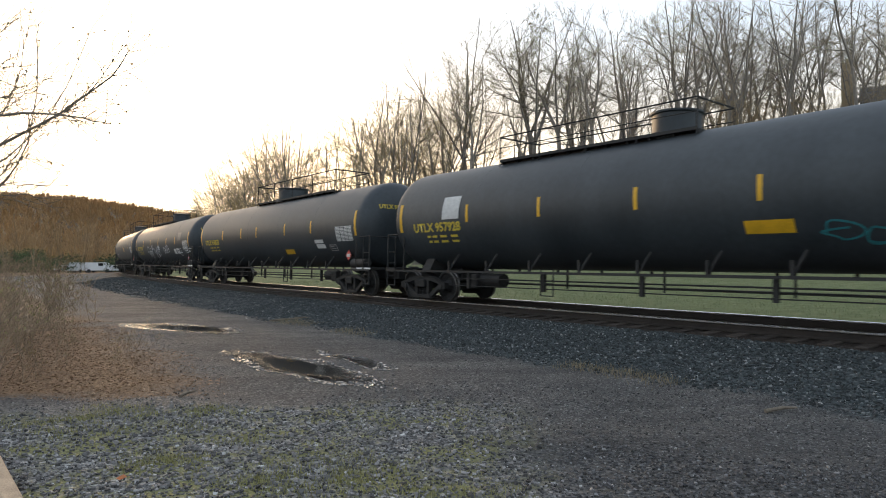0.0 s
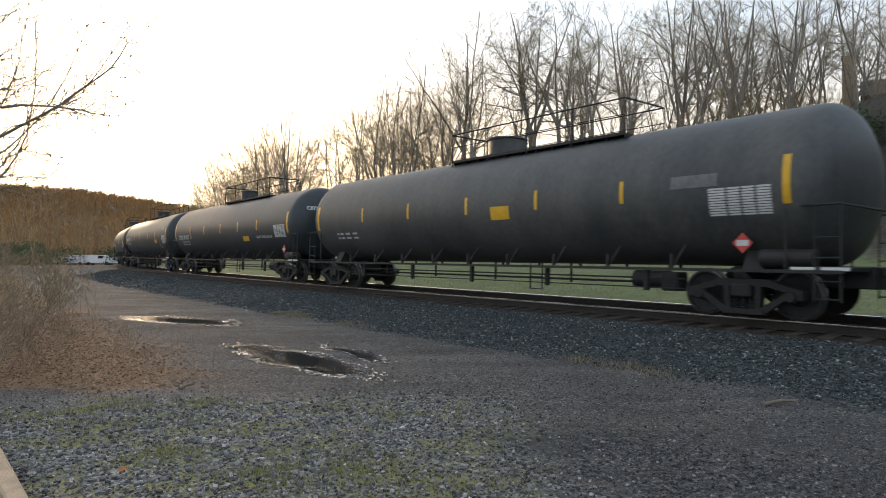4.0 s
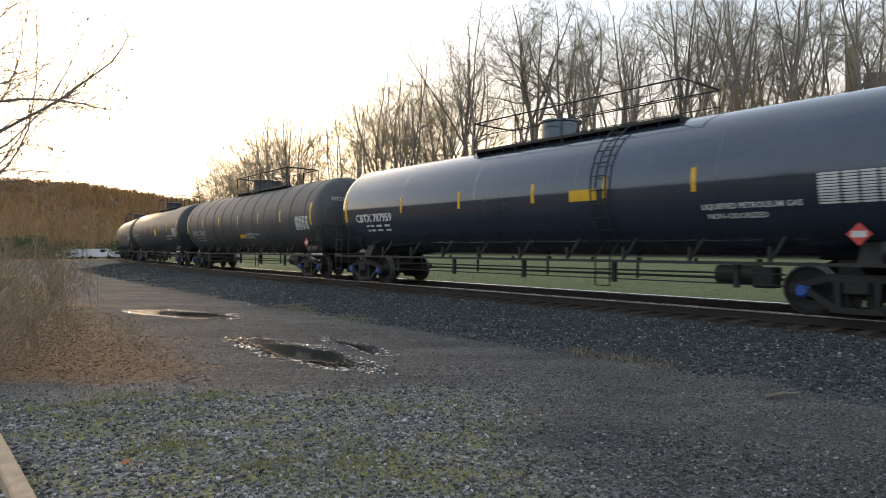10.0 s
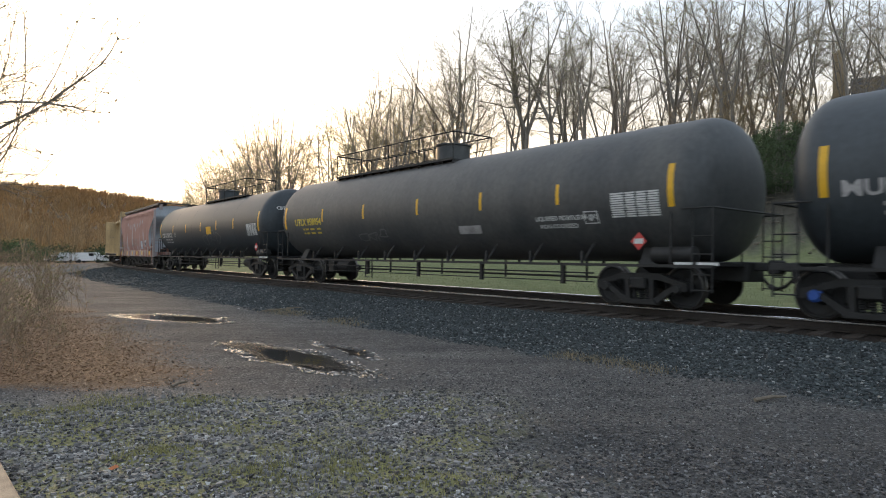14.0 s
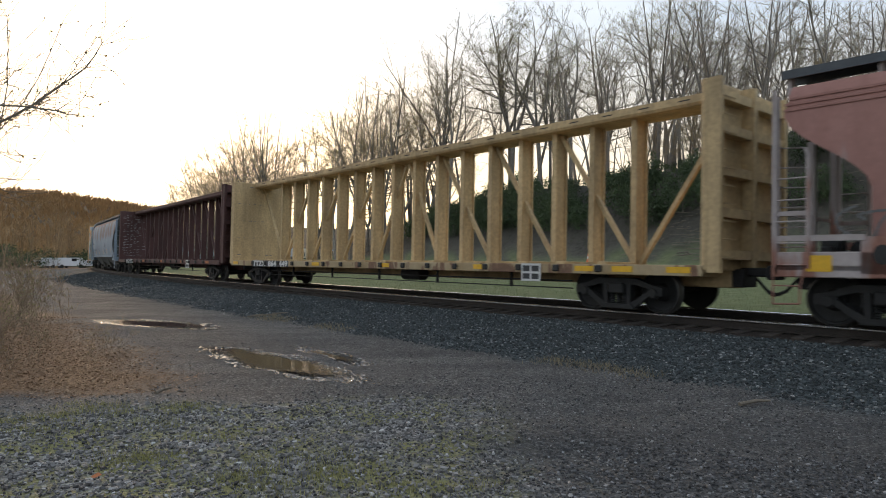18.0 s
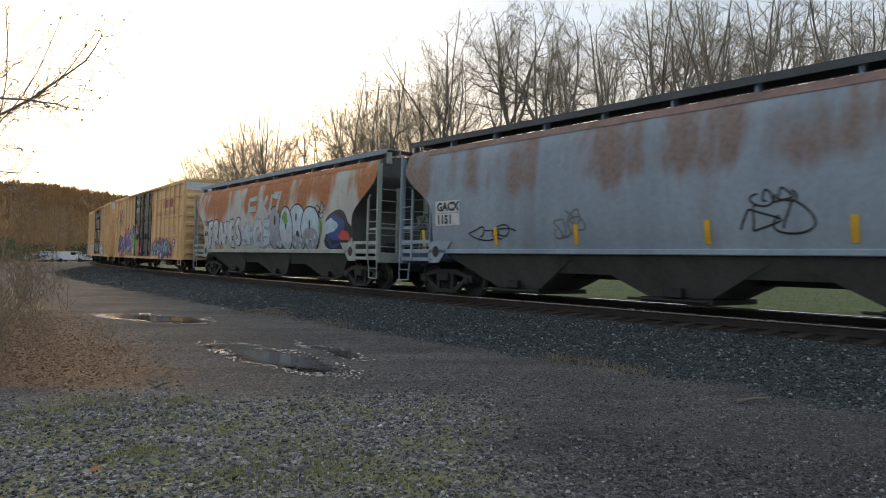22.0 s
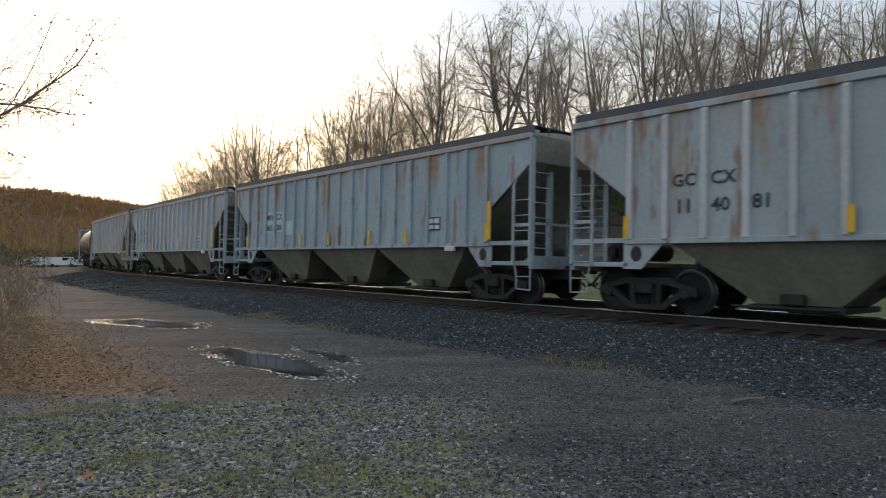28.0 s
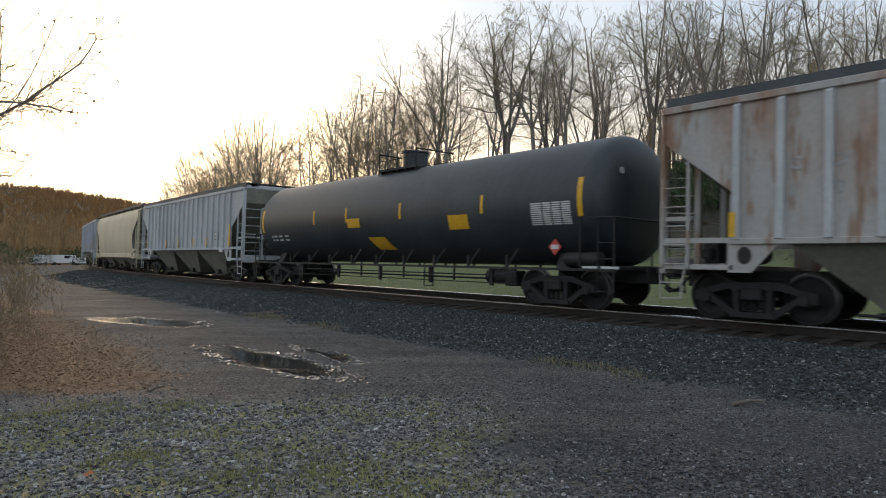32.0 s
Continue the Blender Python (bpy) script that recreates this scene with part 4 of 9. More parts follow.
    br2 = Shape().lathe([(-0.5, 0.02), (-0.46, 0.17), (0.46, 0.17), (0.5, 0.02)], "x", 14, (length / 2 - 1.5, -1.2, 1.24))
    part("air_reservoir", br2, M_STEEL, car, "", True)
    # top: protective housing, running boards and rails
    top = TANK_Z + TANK_R
    dome = Shape().lathe([(top - 0.12, dome_r + 0.1), (top + 0.03, dome_r + 0.1), (top + 0.03, dome_r), (top + dome_h, dome_r), (top + dome_h + 0.02, dome_r + 0.05), (top + dome_h + 0.06, dome_r + 0.05), (top + dome_h + 0.1, dome_r * 0.7), (top + dome_h + 0.1, 0.0)], "z", 24, (dome_at, 0, 0))
    part("valve_housing", dome, paint, car, "", True)
    wa, wb = walk_x or ((-6.0, 0.95) if flip else (-1.6, 4.7))
    wk = Shape()
    for y in (-0.54, 0.54):
        wk.box(wa, wb, y - 0.21, y + 0.21, top - 0.075, top - 0.05)
        k = int((wb - wa) / 0.55)
        for i in range(k + 1):
            x = wa + (wb - wa) * i / k
            wk.box(x - 0.02, x + 0.02, y - 0.16, y + 0.16, top - 0.15, top - 0.075)
        wk.box(wa, wb, y - math.copysign(0.21, -y) - 0.015, y - math.copysign(0.21, -y) + 0.015, top - 0.09, top - 0.02)
    part("running_board", wk, M_STEEL, car)
    ra = Shape()
    hi = rail_h
    for y in (-0.76, 0.76):
        for i in range(5):
            x = wa + (wb - wa) * i / 4
            ra.tube((x, y, top - 0.3), (x, y, top + hi), 0.019, n=5)
        if rail_hi:
            ra.tube((wa, y, top + hi), (wb, y, top + hi), 0.019, n=5)
        ra.tube((wa, y, top + hi * 0.5), (wb, y, top + hi * 0.5), 0.012, n=5)
    for x in (wa, wb):
        ra.tube((x, -0.76, top + hi), (x, 0.76, top + hi), 0.025, n=5)
    part("safety_railing", ra, M_STEEL, car)
    ld = Shape()
    lx = dome_at + sx * 2.6
    for x in (lx - 0.2, lx + 0.2):
        pts = []
        for i in range(9):
            a = radians(-48 + i * 15)
            pts.append((x, -(TANK_R + 0.1) * math.cos(a), TANK_Z + (TANK_R + 0.1) * math.sin(a)))
        ld.pipe([(x, -1.4, 0.45), (x, -1.4, 1.1)] + (pts if ladder else []), 0.02, 5)
    for i in range(12 if ladder else 0):
        a = radians(-46 + i * 11)
        p = (-(TANK_R + 0.1) * math.cos(a), TANK_Z + (TANK_R + 0.1) * math.sin(a))
        ld.tube((lx - 0.2, *p), (lx + 0.2, *p), 0.013, n=5)
    for z in (0.46, 0.76):
        ld.tube((lx - 0.2, -1.4, z), (lx + 0.2, -1.4, z), 0.013, n=5)
    part("side_ladder", ld, M_STEEL, car)
    # markings on the camera's side
    L2 = length / 2
    for x in stripes or (-5.5, -2.8, 0.0, 2.65, 5.2):
        part("reflector", wrap_rects([(x - 0.05, x + 0.05, TANK_Z - 0.24, TANK_Z + 0.24, 0)]), tape, body)
    for q in (-1, 1):
        x = q * (h - hd - 0.04)
        part("end_stripe", wrap_rects([(x - 0.07, x + 0.07, TANK_Z - 0.44, TANK_Z + 0.44, 0)]), tape, body)
    x0 = mark_at[0]
    mm = mark_mat or M_WHITE
    if mark:
        me = text_mesh(mark, mark, 0.36, mm, bold=0.012)
        wide = (mark_at[1] - mark_at[0]) / max(v.co.x for v in me.vertices)
        for v in me.vertices:
            v.co.x *= wide
        put("reporting_mark", wrap_mesh(me, x0, mark_at[2]), body, None, "stencilled reporting mark")
    for z in (mark_at[2] - 0.19, mark_at[2] - 0.35):
        for a, b in ((0.6, 0.75), (0.83, 1.05), (1.2, 1.5), (1.7, 2.0)):
            part("weight_stencil", wrap_rects([(x0 + a, x0 + b, z, z + 0.07, 0)]), mm, body)
    px = L2 - 2.25
    rows = []
    for k in range(11):
        z = 2.52 - k * 0.05
        rows += [(px - 0.62 + a, px - 0.62 + b, z, z + 0.035, 0) for a, b in ((0, 0.34), (0.38, 0.62), (0.66, 0.9), (0.94, 1.2))]
    part("test_data_stencil", wrap_rects(rows), M_WHITE, body, "white stencilled test data panel")
    dm = Shape()
    cx, cz, rr = px - 0.08, 1.4, 0.195
    py, pz = on_side(cx, cz)[1] - 0.16, on_side(cx, cz)[2]
    dm.prism([(cx - rr, pz), (cx, pz - rr), (cx + rr, pz), (cx, pz + rr)], py, py + 0.01)
    plc = part("hazard_placard", dm, M_RED, body, "red and white diamond placard")
    part("placard_field", Shape().box(cx - 0.115, cx + 0.115, py - 0.006, py - 0.002, pz - 0.055, pz + 0.055), M_WHITE, plc)
    part("placard_holder", Shape().box(cx - 0.02, cx + 0.02, py + 0.01, py + 0.2, pz - 0.02, pz + 0.02), M_STEEL, plc)
    for name, rects, m in extra:
        if name == "boxed_letter":
            a, b, c, d, _ = rects[0]
            w = 0.025
            fr = part("letter_frame", wrap_rects([(a, b, c, c + w, 0), (a, b, d - w, d, 0), (a, a + w, c + w, d - w, 0), (b - w, b, c + w, d - w, 0)], TANK_R + 0.009), M_WHITE, body)
            put("lettering", wrap_mesh(text_mesh("C", "C", (d - c) * 0.62, M_WHITE, bold=0.006), a + (b - a) * 0.28, c + (d - c) * 0.27), fr)
            continue
        if name == "outline_box":
            a, b, c, d, _ = rects[0]
            w = 0.03
            fr = part("stencil_frame", wrap_rects([(a, b, c, c + w, 0), (a, b, d - w, d, 0), (a, a + w, c + w, d - w, 0), (b - w, b, c + w, d - w, 0)], TANK_R + 0.009), M_FADEW, body)
            for k in (1, 2):
                part("stencil_bar", wrap_rects([(a + 0.08, b - 0.1 * k, c + (d - c) * k / 3 - 0.015, c + (d - c) * k / 3 + 0.015, 0)], TANK_R + 0.009), M_FADEW, fr)
            continue
        part(name, wrap_rects(rects, TANK_R + 0.009), m, body)
    for words, x, z, size, m in texts:
        put("lettering", wrap_mesh(text_mesh(words, words, size, m, bold=0.004), x, z), body)
    if head_mark:
        me = text_mesh(mark + "h", mark or "0", 0.2, mm, bold=0.006)
        for v in me.vertices:
            y = -0.95 + v.co.x
            z = v.co.z + 3.15
            r = min(1.0, math.hypot(y, z - TANK_Z) / TANK_R)
            v.co = Vector((h - hd + hd * (1 - r ** KNUCKLE) ** (1 / KNUCKLE) + 0.012, y, z))
        put("head_lettering", me, body)
    for seed, xa, xb, za, zb, m in tags:
        scrawl(body, seed, xa, xb, za, zb, m, lambda x, z: on_side(x, z))
    return car


def scrawl(parent, seed, xa, xb, za, zb, m, place):
    """Sprayed outline letters as bent strokes, with no readable word."""
    r = random.Random(seed)
    n = max(2, int((xb - xa) / 0.55))
    sh = Shape()
    for k in range(n):
        cx, cz = xa + (xb - xa) * (k + 0.5) / n, (za + zb) / 2
        w, hh = (xb - xa) / n * 0.68, (zb - za) * 0.5
        pts = []
        p1, p2, f1, f2 = r.uniform(0, 6.28), r.uniform(0, 6.28), r.uniform(0.5, 1.6), r.uniform(0.4, 1.3)
        a0, turn = r.uniform(0, 6.28), r.choice((7.5, 9.0, 10.5, -8.0))
        for i in range(30):
            a = a0 + turn * i / 29
            pts.append((cx + w * math.cos(a) * (0.68 + 0.42 * math.sin(f1 * a + p1)) + w * 0.5 * (i / 29 - 0.5), cz + hh * math.sin(a) * (0.7 + 0.38 * math.cos(f2 * a + p2))))
        t = 0.02
        v = []
        for i, (x, z) in enumerate(pts):
            x2, z2 = pts[min(i + 1, 29)]
            x1, z1 = pts[max(i - 1, 0)]
            d = math.hypot(x2 - x1, z2 - z1) or 1
            v += [place(x - (z2 - z1) / d * t, z + (x2 - x1) / d * t), place(x + (z2 - z1) / d * t, z - (x2 - x1) / d * t)]
        sh.add(v, [(2 * i, 2 * i + 1, 2 * i + 3, 2 * i + 2) for i in range(29)])
    part("graffiti_tag", sh, m, parent, "sprayed outline graffiti")


def on_side(x, z, r=TANK_R + 0.011):
    a = (z - TANK_Z) / r
    return (x, -r * math.cos(a), TANK_Z + r * math.sin(a))


def seam_rings(xs, r=TANK_R + 0.004, w=0.02, n=48):
    v, f = [], []
    for x in xs:
        o = len(v)
        for i in range(n):
            a = 2 * math.pi * i / n
            for dx, rr in ((-w, TANK_R - 0.001), (0, r), (w, TANK_R - 0.001)):
                v.append((x + dx, rr * math.cos(a), TANK_Z + rr * math.sin(a)))
        for i in range(n):
            j = (i + 1) % n
            f += [(o + 3 * i + k, o + 3 * i + k + 1, o + 3 * j + k + 1, o + 3 * j + k) for k in (0, 1)]
    return v, f


# ---- covered hoppers ----
def hopper_end(car, q, h, paint, dark, ladder_y=1.5):
    """Platform, corner posts, ladder and sill bracket of one end."""
    ea, eb = sorted((q * (h - 1.45), q * (h + 0.02)))
    fr = Shape().box(ea, eb, -1.5, 1.5, 1.06, 1.16, 0.01).box(q * h - 0.06, q * h + 0.06, -1.5, 1.5, 0.98, 1.3, 0.01)
    for y in (-1.46, 1.46):
        fr.box(q * h - 0.05, q * h + 0.05, y - 0.05, y + 0.05, 1.16, 4.1)
        fr.box(min(q * (h - 0.6), q * h), max(q * (h - 0.6), q * h), y - 0.03, y + 0.03, 2.0, 2.08)
    for y in (-0.55, 0.55):
        fr.box(q * (h - 0.25) - 0.06, q * (h - 0.25) + 0.06, y - 0.06, y + 0.06, 1.16, 3.4)
    part("end_frame", fr, paint, car)
    for y in (-1.52, 1.52):
        ld = Shape()
        xa, xb = q * (h - 0.55), q * h
        for x in (xa, xb):
            ld.box(x - 0.028, x + 0.028, y - 0.028, y + 0.028, 1.1, 3.0 if x == xa else 4.2)
        ld.tube((xa, y, 3.0), (xa + q * 0.06, y * 0.98, 3.14), 0.026, n=6)
        for k in range(5):
            ld.tube((xa, y, 1.16 + k * 0.37), (xb, y, 1.16 + k * 0.37), 0.014, n=5)
        part("ladder", ld, paint, car)
        st = Shape().pipe([(xa + q * 0.05, y, 1.1), (xa + q * 0.12, y, 0.8), (xa + q * 0.13, y, 0.5), (xb + q * 0.02, y, 0.48), (xb + q * 0.02, y, 1.1)], 0.017, 5).tube((xa + q * 0.12, y, 0.8), (xb + q * 0.02, y, 0.8), 0.013, n=5)
        part("sill_step", st, paint, car)
        part("side_bar", Shape().box(min(q * (h - 1.4), q * h), max(q * (h - 1.4), q * h), y - 0.02 if y > 0 else y - 0.0, y if y > 0 else y + 0.02, 1.56, 1.66), paint, car)
    for k in range(6):
        z = 1.5 + k * 0.36
        part("end_rung", Shape().pipe([(q * (h + 0.02), -1.42, z), (q * (h + 0.1), -1.38, z - 0.02), (q * (h + 0.1), -0.92, z - 0.02), (q * (h - 0.2), -0.6, z)], 0.014, 5), paint, car)
    # brake gear on the end platform
    part("air_reservoir", Shape().lathe([(-0.55, 0.02), (-0.5, 0.22), (0.5, 0.22), (0.55, 0.02)], "y", 14, (q * (h - 1.0), 0.2, 1.42)), M_STEEL, car, "", True)
    part("control_valve", Shape().box(q * (h - 0.62) - 0.16, q * (h - 0.62) + 0.16, -0.75, -0.4, 1.2, 1.62, 0.03).box(q * (h - 0.62) - 0.1, q * (h - 0.62) + 0.1, -0.95, -0.75, 1.28, 1.5, 0.03), M_STEEL, car)
    if q > 0:
        part("brake_box", Shape().box(h - 0.05, h + 0.1, 0.02, 0.34, 2.1, 2.55, 0.03).tube((h + 0.05, 0.18, 2.1), (h - 0.1, 0.18, 1.2), 0.02, n=6), paint, car)
        wheel = Shape()
        for g in range(16):
            a, b = 2 * math.pi * g / 16, 2 * math.pi * (g + 1) / 16
            wheel.tube((h + 0.14, 0.18 + 0.27 * math.cos(a), 2.34 + 0.27 * math.sin(a)), (h + 0.14, 0.18 + 0.27 * math.cos(b), 2.34 + 0.27 * math.sin(b)), 0.014, n=5)
        for g in range(5):
            a = 2 * math.pi * g / 5
            wheel.tube((h + 0.14, 0.18, 2.34), (h + 0.14, 0.18 + 0.27 * math.cos(a), 2.34 + 0.27 * math.sin(a)), 0.01, n=5)
        part("hand_brake_wheel", wheel, M_STEEL, car)
    part("end_bar", Shape().box(q * h - 0.03, q * h + 0.03, -1.41, 1.41, 2.04, 2.1), paint, car)
    n = 16
    cx, cz = q * (h - 1.75), 1.33
    outer = [(cx - q * 0.55, 1.62), (cx + q * 0.42, 1.62), (cx + q * 0.42, 1.02), (cx + q * 0.0, 1.02)]
    for y in (-1.5, 1.46):
        part("sill_bracket", Shape().prism(outer, y, y + 0.04), paint, car)
    # uncut hole: a dark disc on the bracket stands for its shade
    hl = Shape()
    hl.prism([(cx + q * 0.12 + 0.13 * math.cos(2 * math.pi * i / n), cz + 0.16 * math.sin(2 * math.pi * i / n)) for i in range(n)], -1.506, -1.49)
    part("jacking_hole", hl, M_STEEL, car)


def under_gear(car, length, bx, caps=None):
    for q in (-1, 1):
        put("coupler", cached("coupler", coupler_mesh), car, Matrix.Translation((q * length / 2, 0, SINK)) @ (Matrix.Identity(4) if q > 0 else Matrix.Rotation(math.pi, 4, "Z")))
        bogie(car, q * bx, caps or M_BOGIE)
    part("center_sill", Shape().box(-length / 2 + 0.5, length / 2 - 0.5, -0.3, 0.3, 0.72, 1.08, 0.02), M_STEEL, car)


def hopper_bays(car, count, span, zt, paint, w=1.42):
    step = 2 * span / count
    for k in range(count):
        c = -span + step * (k + 0.5)
        a = step * 0.5
        v = [(c - a, -w, zt), (c + a, -w, zt), (c + a, w, zt), (c - a, w, zt), (c - 0.72, -0.8, 0.42), (c + 0.72, -0.8, 0.42), (c + 0.72, 0.8, 0.42), (c - 0.72, 0.8, 0.42)]
        sh = Shape().add(v, [(3, 2, 1, 0), (4, 5, 6, 7), (0, 1, 5, 4), (1, 2, 6, 5), (2, 3, 7, 6), (3, 0, 4, 7)])
        b = part("hopper_bay", sh, paint, car)
        part("outlet_gate", Shape().box(c - 0.82, c + 0.82, -0.95, 0.95, 0.3, 0.41, 0.01).tube((c - 1.1, -0.98, 0.36), (c + 0.7, -0.98, 0.36), 0.03, n=6).box(c - 0.2, c + 0.2, -1.05, -0.9, 0.42, 0.62, 0.02), M_STEEL, b)


def roof_walk(car, h, z, yy, drop, paint, skirt=0.19, walk_paint=None):
    for y in (-yy, yy):
        wk = Shape()
        wk.box(-h, h, y - 0.24, y + 0.24, z - 0.012, z + 0.005)
        for d in (-0.26, 0.26):
            wk.box(-h, h, y + d - 0.021, y + d + 0.021, z - skirt, z + 0.012)
        part("roof_running_board", wk, walk_paint or M_ROOFWALK, car)
    for q in (-1, 1):
        wk = Shape().box(min(q * h, q * (h - 0.5)), max(q * h, q * (h - 0.5)), -yy + 0.29, yy - 0.29, z - 0.02, z + 0.01)
        part("end_running_board", wk, M_ROOFWALK, car)
    for y in (-yy, yy):
        for i in range(11):
            x = -h + 0.1 + (2 * h - 0.2) * i / 10
            part("walk_bracket", Shape().box(x - 0.03, x + 0.03, min(y, y * 1.2), max(y, y * 1.2), z - drop, z - 0.08), paint, car)


def hatch_trough(car, h, z, paint):
    for k in range(6):
        xa, xb = -h * 0.9 + k * h * 0.3 + 0.05, -h * 0.9 + (k + 1) * h * 0.3 - 0.05
        part("roof_hatch", Shape().prism([(-0.35, z), (-0.33, z + 0.13), (0, z + 0.17), (0.33, z + 0.13), (0.35, z)], xa, xb, "x"), paint, car)


def ribbed_hopper(length, paint, rib_paint, low, label, lines=(), text_mat=None, plate=True, seed=0, patches=(), eave=None):
    car = tagged(new("covered_hopper"), label, "hopper car", "cars of the freight train")
    h = length / 2 - 0.6
    cx, cz0, cz1, zb, zt, w = h - 1.37, 3.55, 2.5, 1.61, 4.2, 1.5
    side = [(-h, zt), (-h, cz0), (-cx, cz1), (-cx, zb), (cx, zb), (cx, cz1), (h, cz0), (h, zt)]
    body = part("side_sheet", Shape().prism(side, -w, -w + 0.03), paint, car)
    part("side_sheet", Shape().prism(side, w - 0.03, w), paint, car)
    for k in range(19):
        x = -cx + 0.12 + k * (2 * cx - 0.24) / 18
        part("rib", Shape().prism([(-w - 0.085, zb + 0.02), (-w - 0.085, zt - 0.16), (-w + 0.0, zt - 0.05), (-w + 0.0, zb)], x - 0.06, x + 0.06, "x"), rib_paint, body)
    for q in (-1, 1):
        sh = Shape().add([(q * h, -w + 0.03, cz0), (q * h, w - 0.03, cz0), (q * (cx - 1.1), w - 0.03, zb - 0.1), (q * (cx - 1.1), -w + 0.03, zb - 0.1)], [(0, 1, 2, 3)])
        sh.add([(q * h, -w + 0.03, cz0), (q * h, w - 0.03, cz0), (q * h, w - 0.03, zt), (q * h, -w + 0.03, zt)], [(0, 1, 2, 3)])
        # the recessed end's shade is part of this sheet's paint
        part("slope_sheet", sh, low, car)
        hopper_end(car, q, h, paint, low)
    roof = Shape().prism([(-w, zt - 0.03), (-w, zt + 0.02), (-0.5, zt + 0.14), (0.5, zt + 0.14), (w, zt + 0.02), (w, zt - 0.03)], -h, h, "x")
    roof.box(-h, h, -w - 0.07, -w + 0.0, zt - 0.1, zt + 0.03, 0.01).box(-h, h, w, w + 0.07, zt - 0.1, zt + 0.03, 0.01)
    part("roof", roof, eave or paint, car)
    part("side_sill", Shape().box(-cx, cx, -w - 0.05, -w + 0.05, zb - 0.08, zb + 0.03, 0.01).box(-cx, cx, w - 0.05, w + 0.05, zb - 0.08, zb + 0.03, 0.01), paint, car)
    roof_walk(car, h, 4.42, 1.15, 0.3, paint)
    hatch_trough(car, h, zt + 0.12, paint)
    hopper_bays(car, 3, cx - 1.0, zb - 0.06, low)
    under_gear(car, length, length / 2 - 2.2)
    r = random.Random(seed)
    for x in (-cx + 0.07, -2.9 + r.uniform(-0.3, 0.3), -0.6, 1.9, 3.8, cx - 0.07):
        part("reflector", Shape().box(x - 0.06, x + 0.06, -w - 0.095, -w - 0.088, zb + 0.05, zb + 0.5), M_YELLOW, body)
    part("reflector", Shape().box(cx - 0.03, cx + 0.09, -w - 0.1, -w - 0.09, zb + 0.1, zb + 1.05), M_YELLOW, body)
    for x0, x1, z0, z1 in patches:
        part("paint_patch", Shape().box(x0, x1, -w - 0.008, -w - 0.002, z0, z1), M_PATCH, body, "pale repainted patch")
    for words, x, z, size in lines:
        me = text_mesh(words, words, size, text_mat or M_DKTEXT, bold=0.008)
        put("reporting_mark", me, body, Matrix.Translation((x, -w - 0.012, z)), "dark stencilled reporting mark")
    if plate:
        p = part("data_plate", Shape().box(4.8, 5.3, -w - 0.02, -w - 0.01, 2.0, 2.37), M_BOXBLK, body, "black stencil panel with white rows")
        for x0, x1, z0, z1 in ((4.83, 5.0, 2.2, 2.33), (5.05, 5.27, 2.2, 2.33), (4.83, 5.03, 2.04, 2.15), (5.08, 5.27, 2.04, 2.15)):
            part("plate_stripe", Shape().box(x0, x1, -w - 0.026, -w - 0.021, z0, z1), M_WHITE, p)
        part("routing_plate", Shape().box(5.6, 6.0, -w - 0.1, -w - 0.05, 1.42, 1.55, 0.01), M_WHITE, body)
    return car


CURVE_PROF = [(1.4, 1.28), (1.51, 1.7), (1.56, 2.2), (1.57, 2.8), (1.555, 3.3), (1.51, 3.75), (1.43, 4.08), (1.3, 4.26), (0.9, 4.36), (0.45, 4.42)]


def curve_w(z):
    return float(np.interp(z, [p[1] for p in CURVE_PROF], [p[0] for p in CURVE_PROF]))


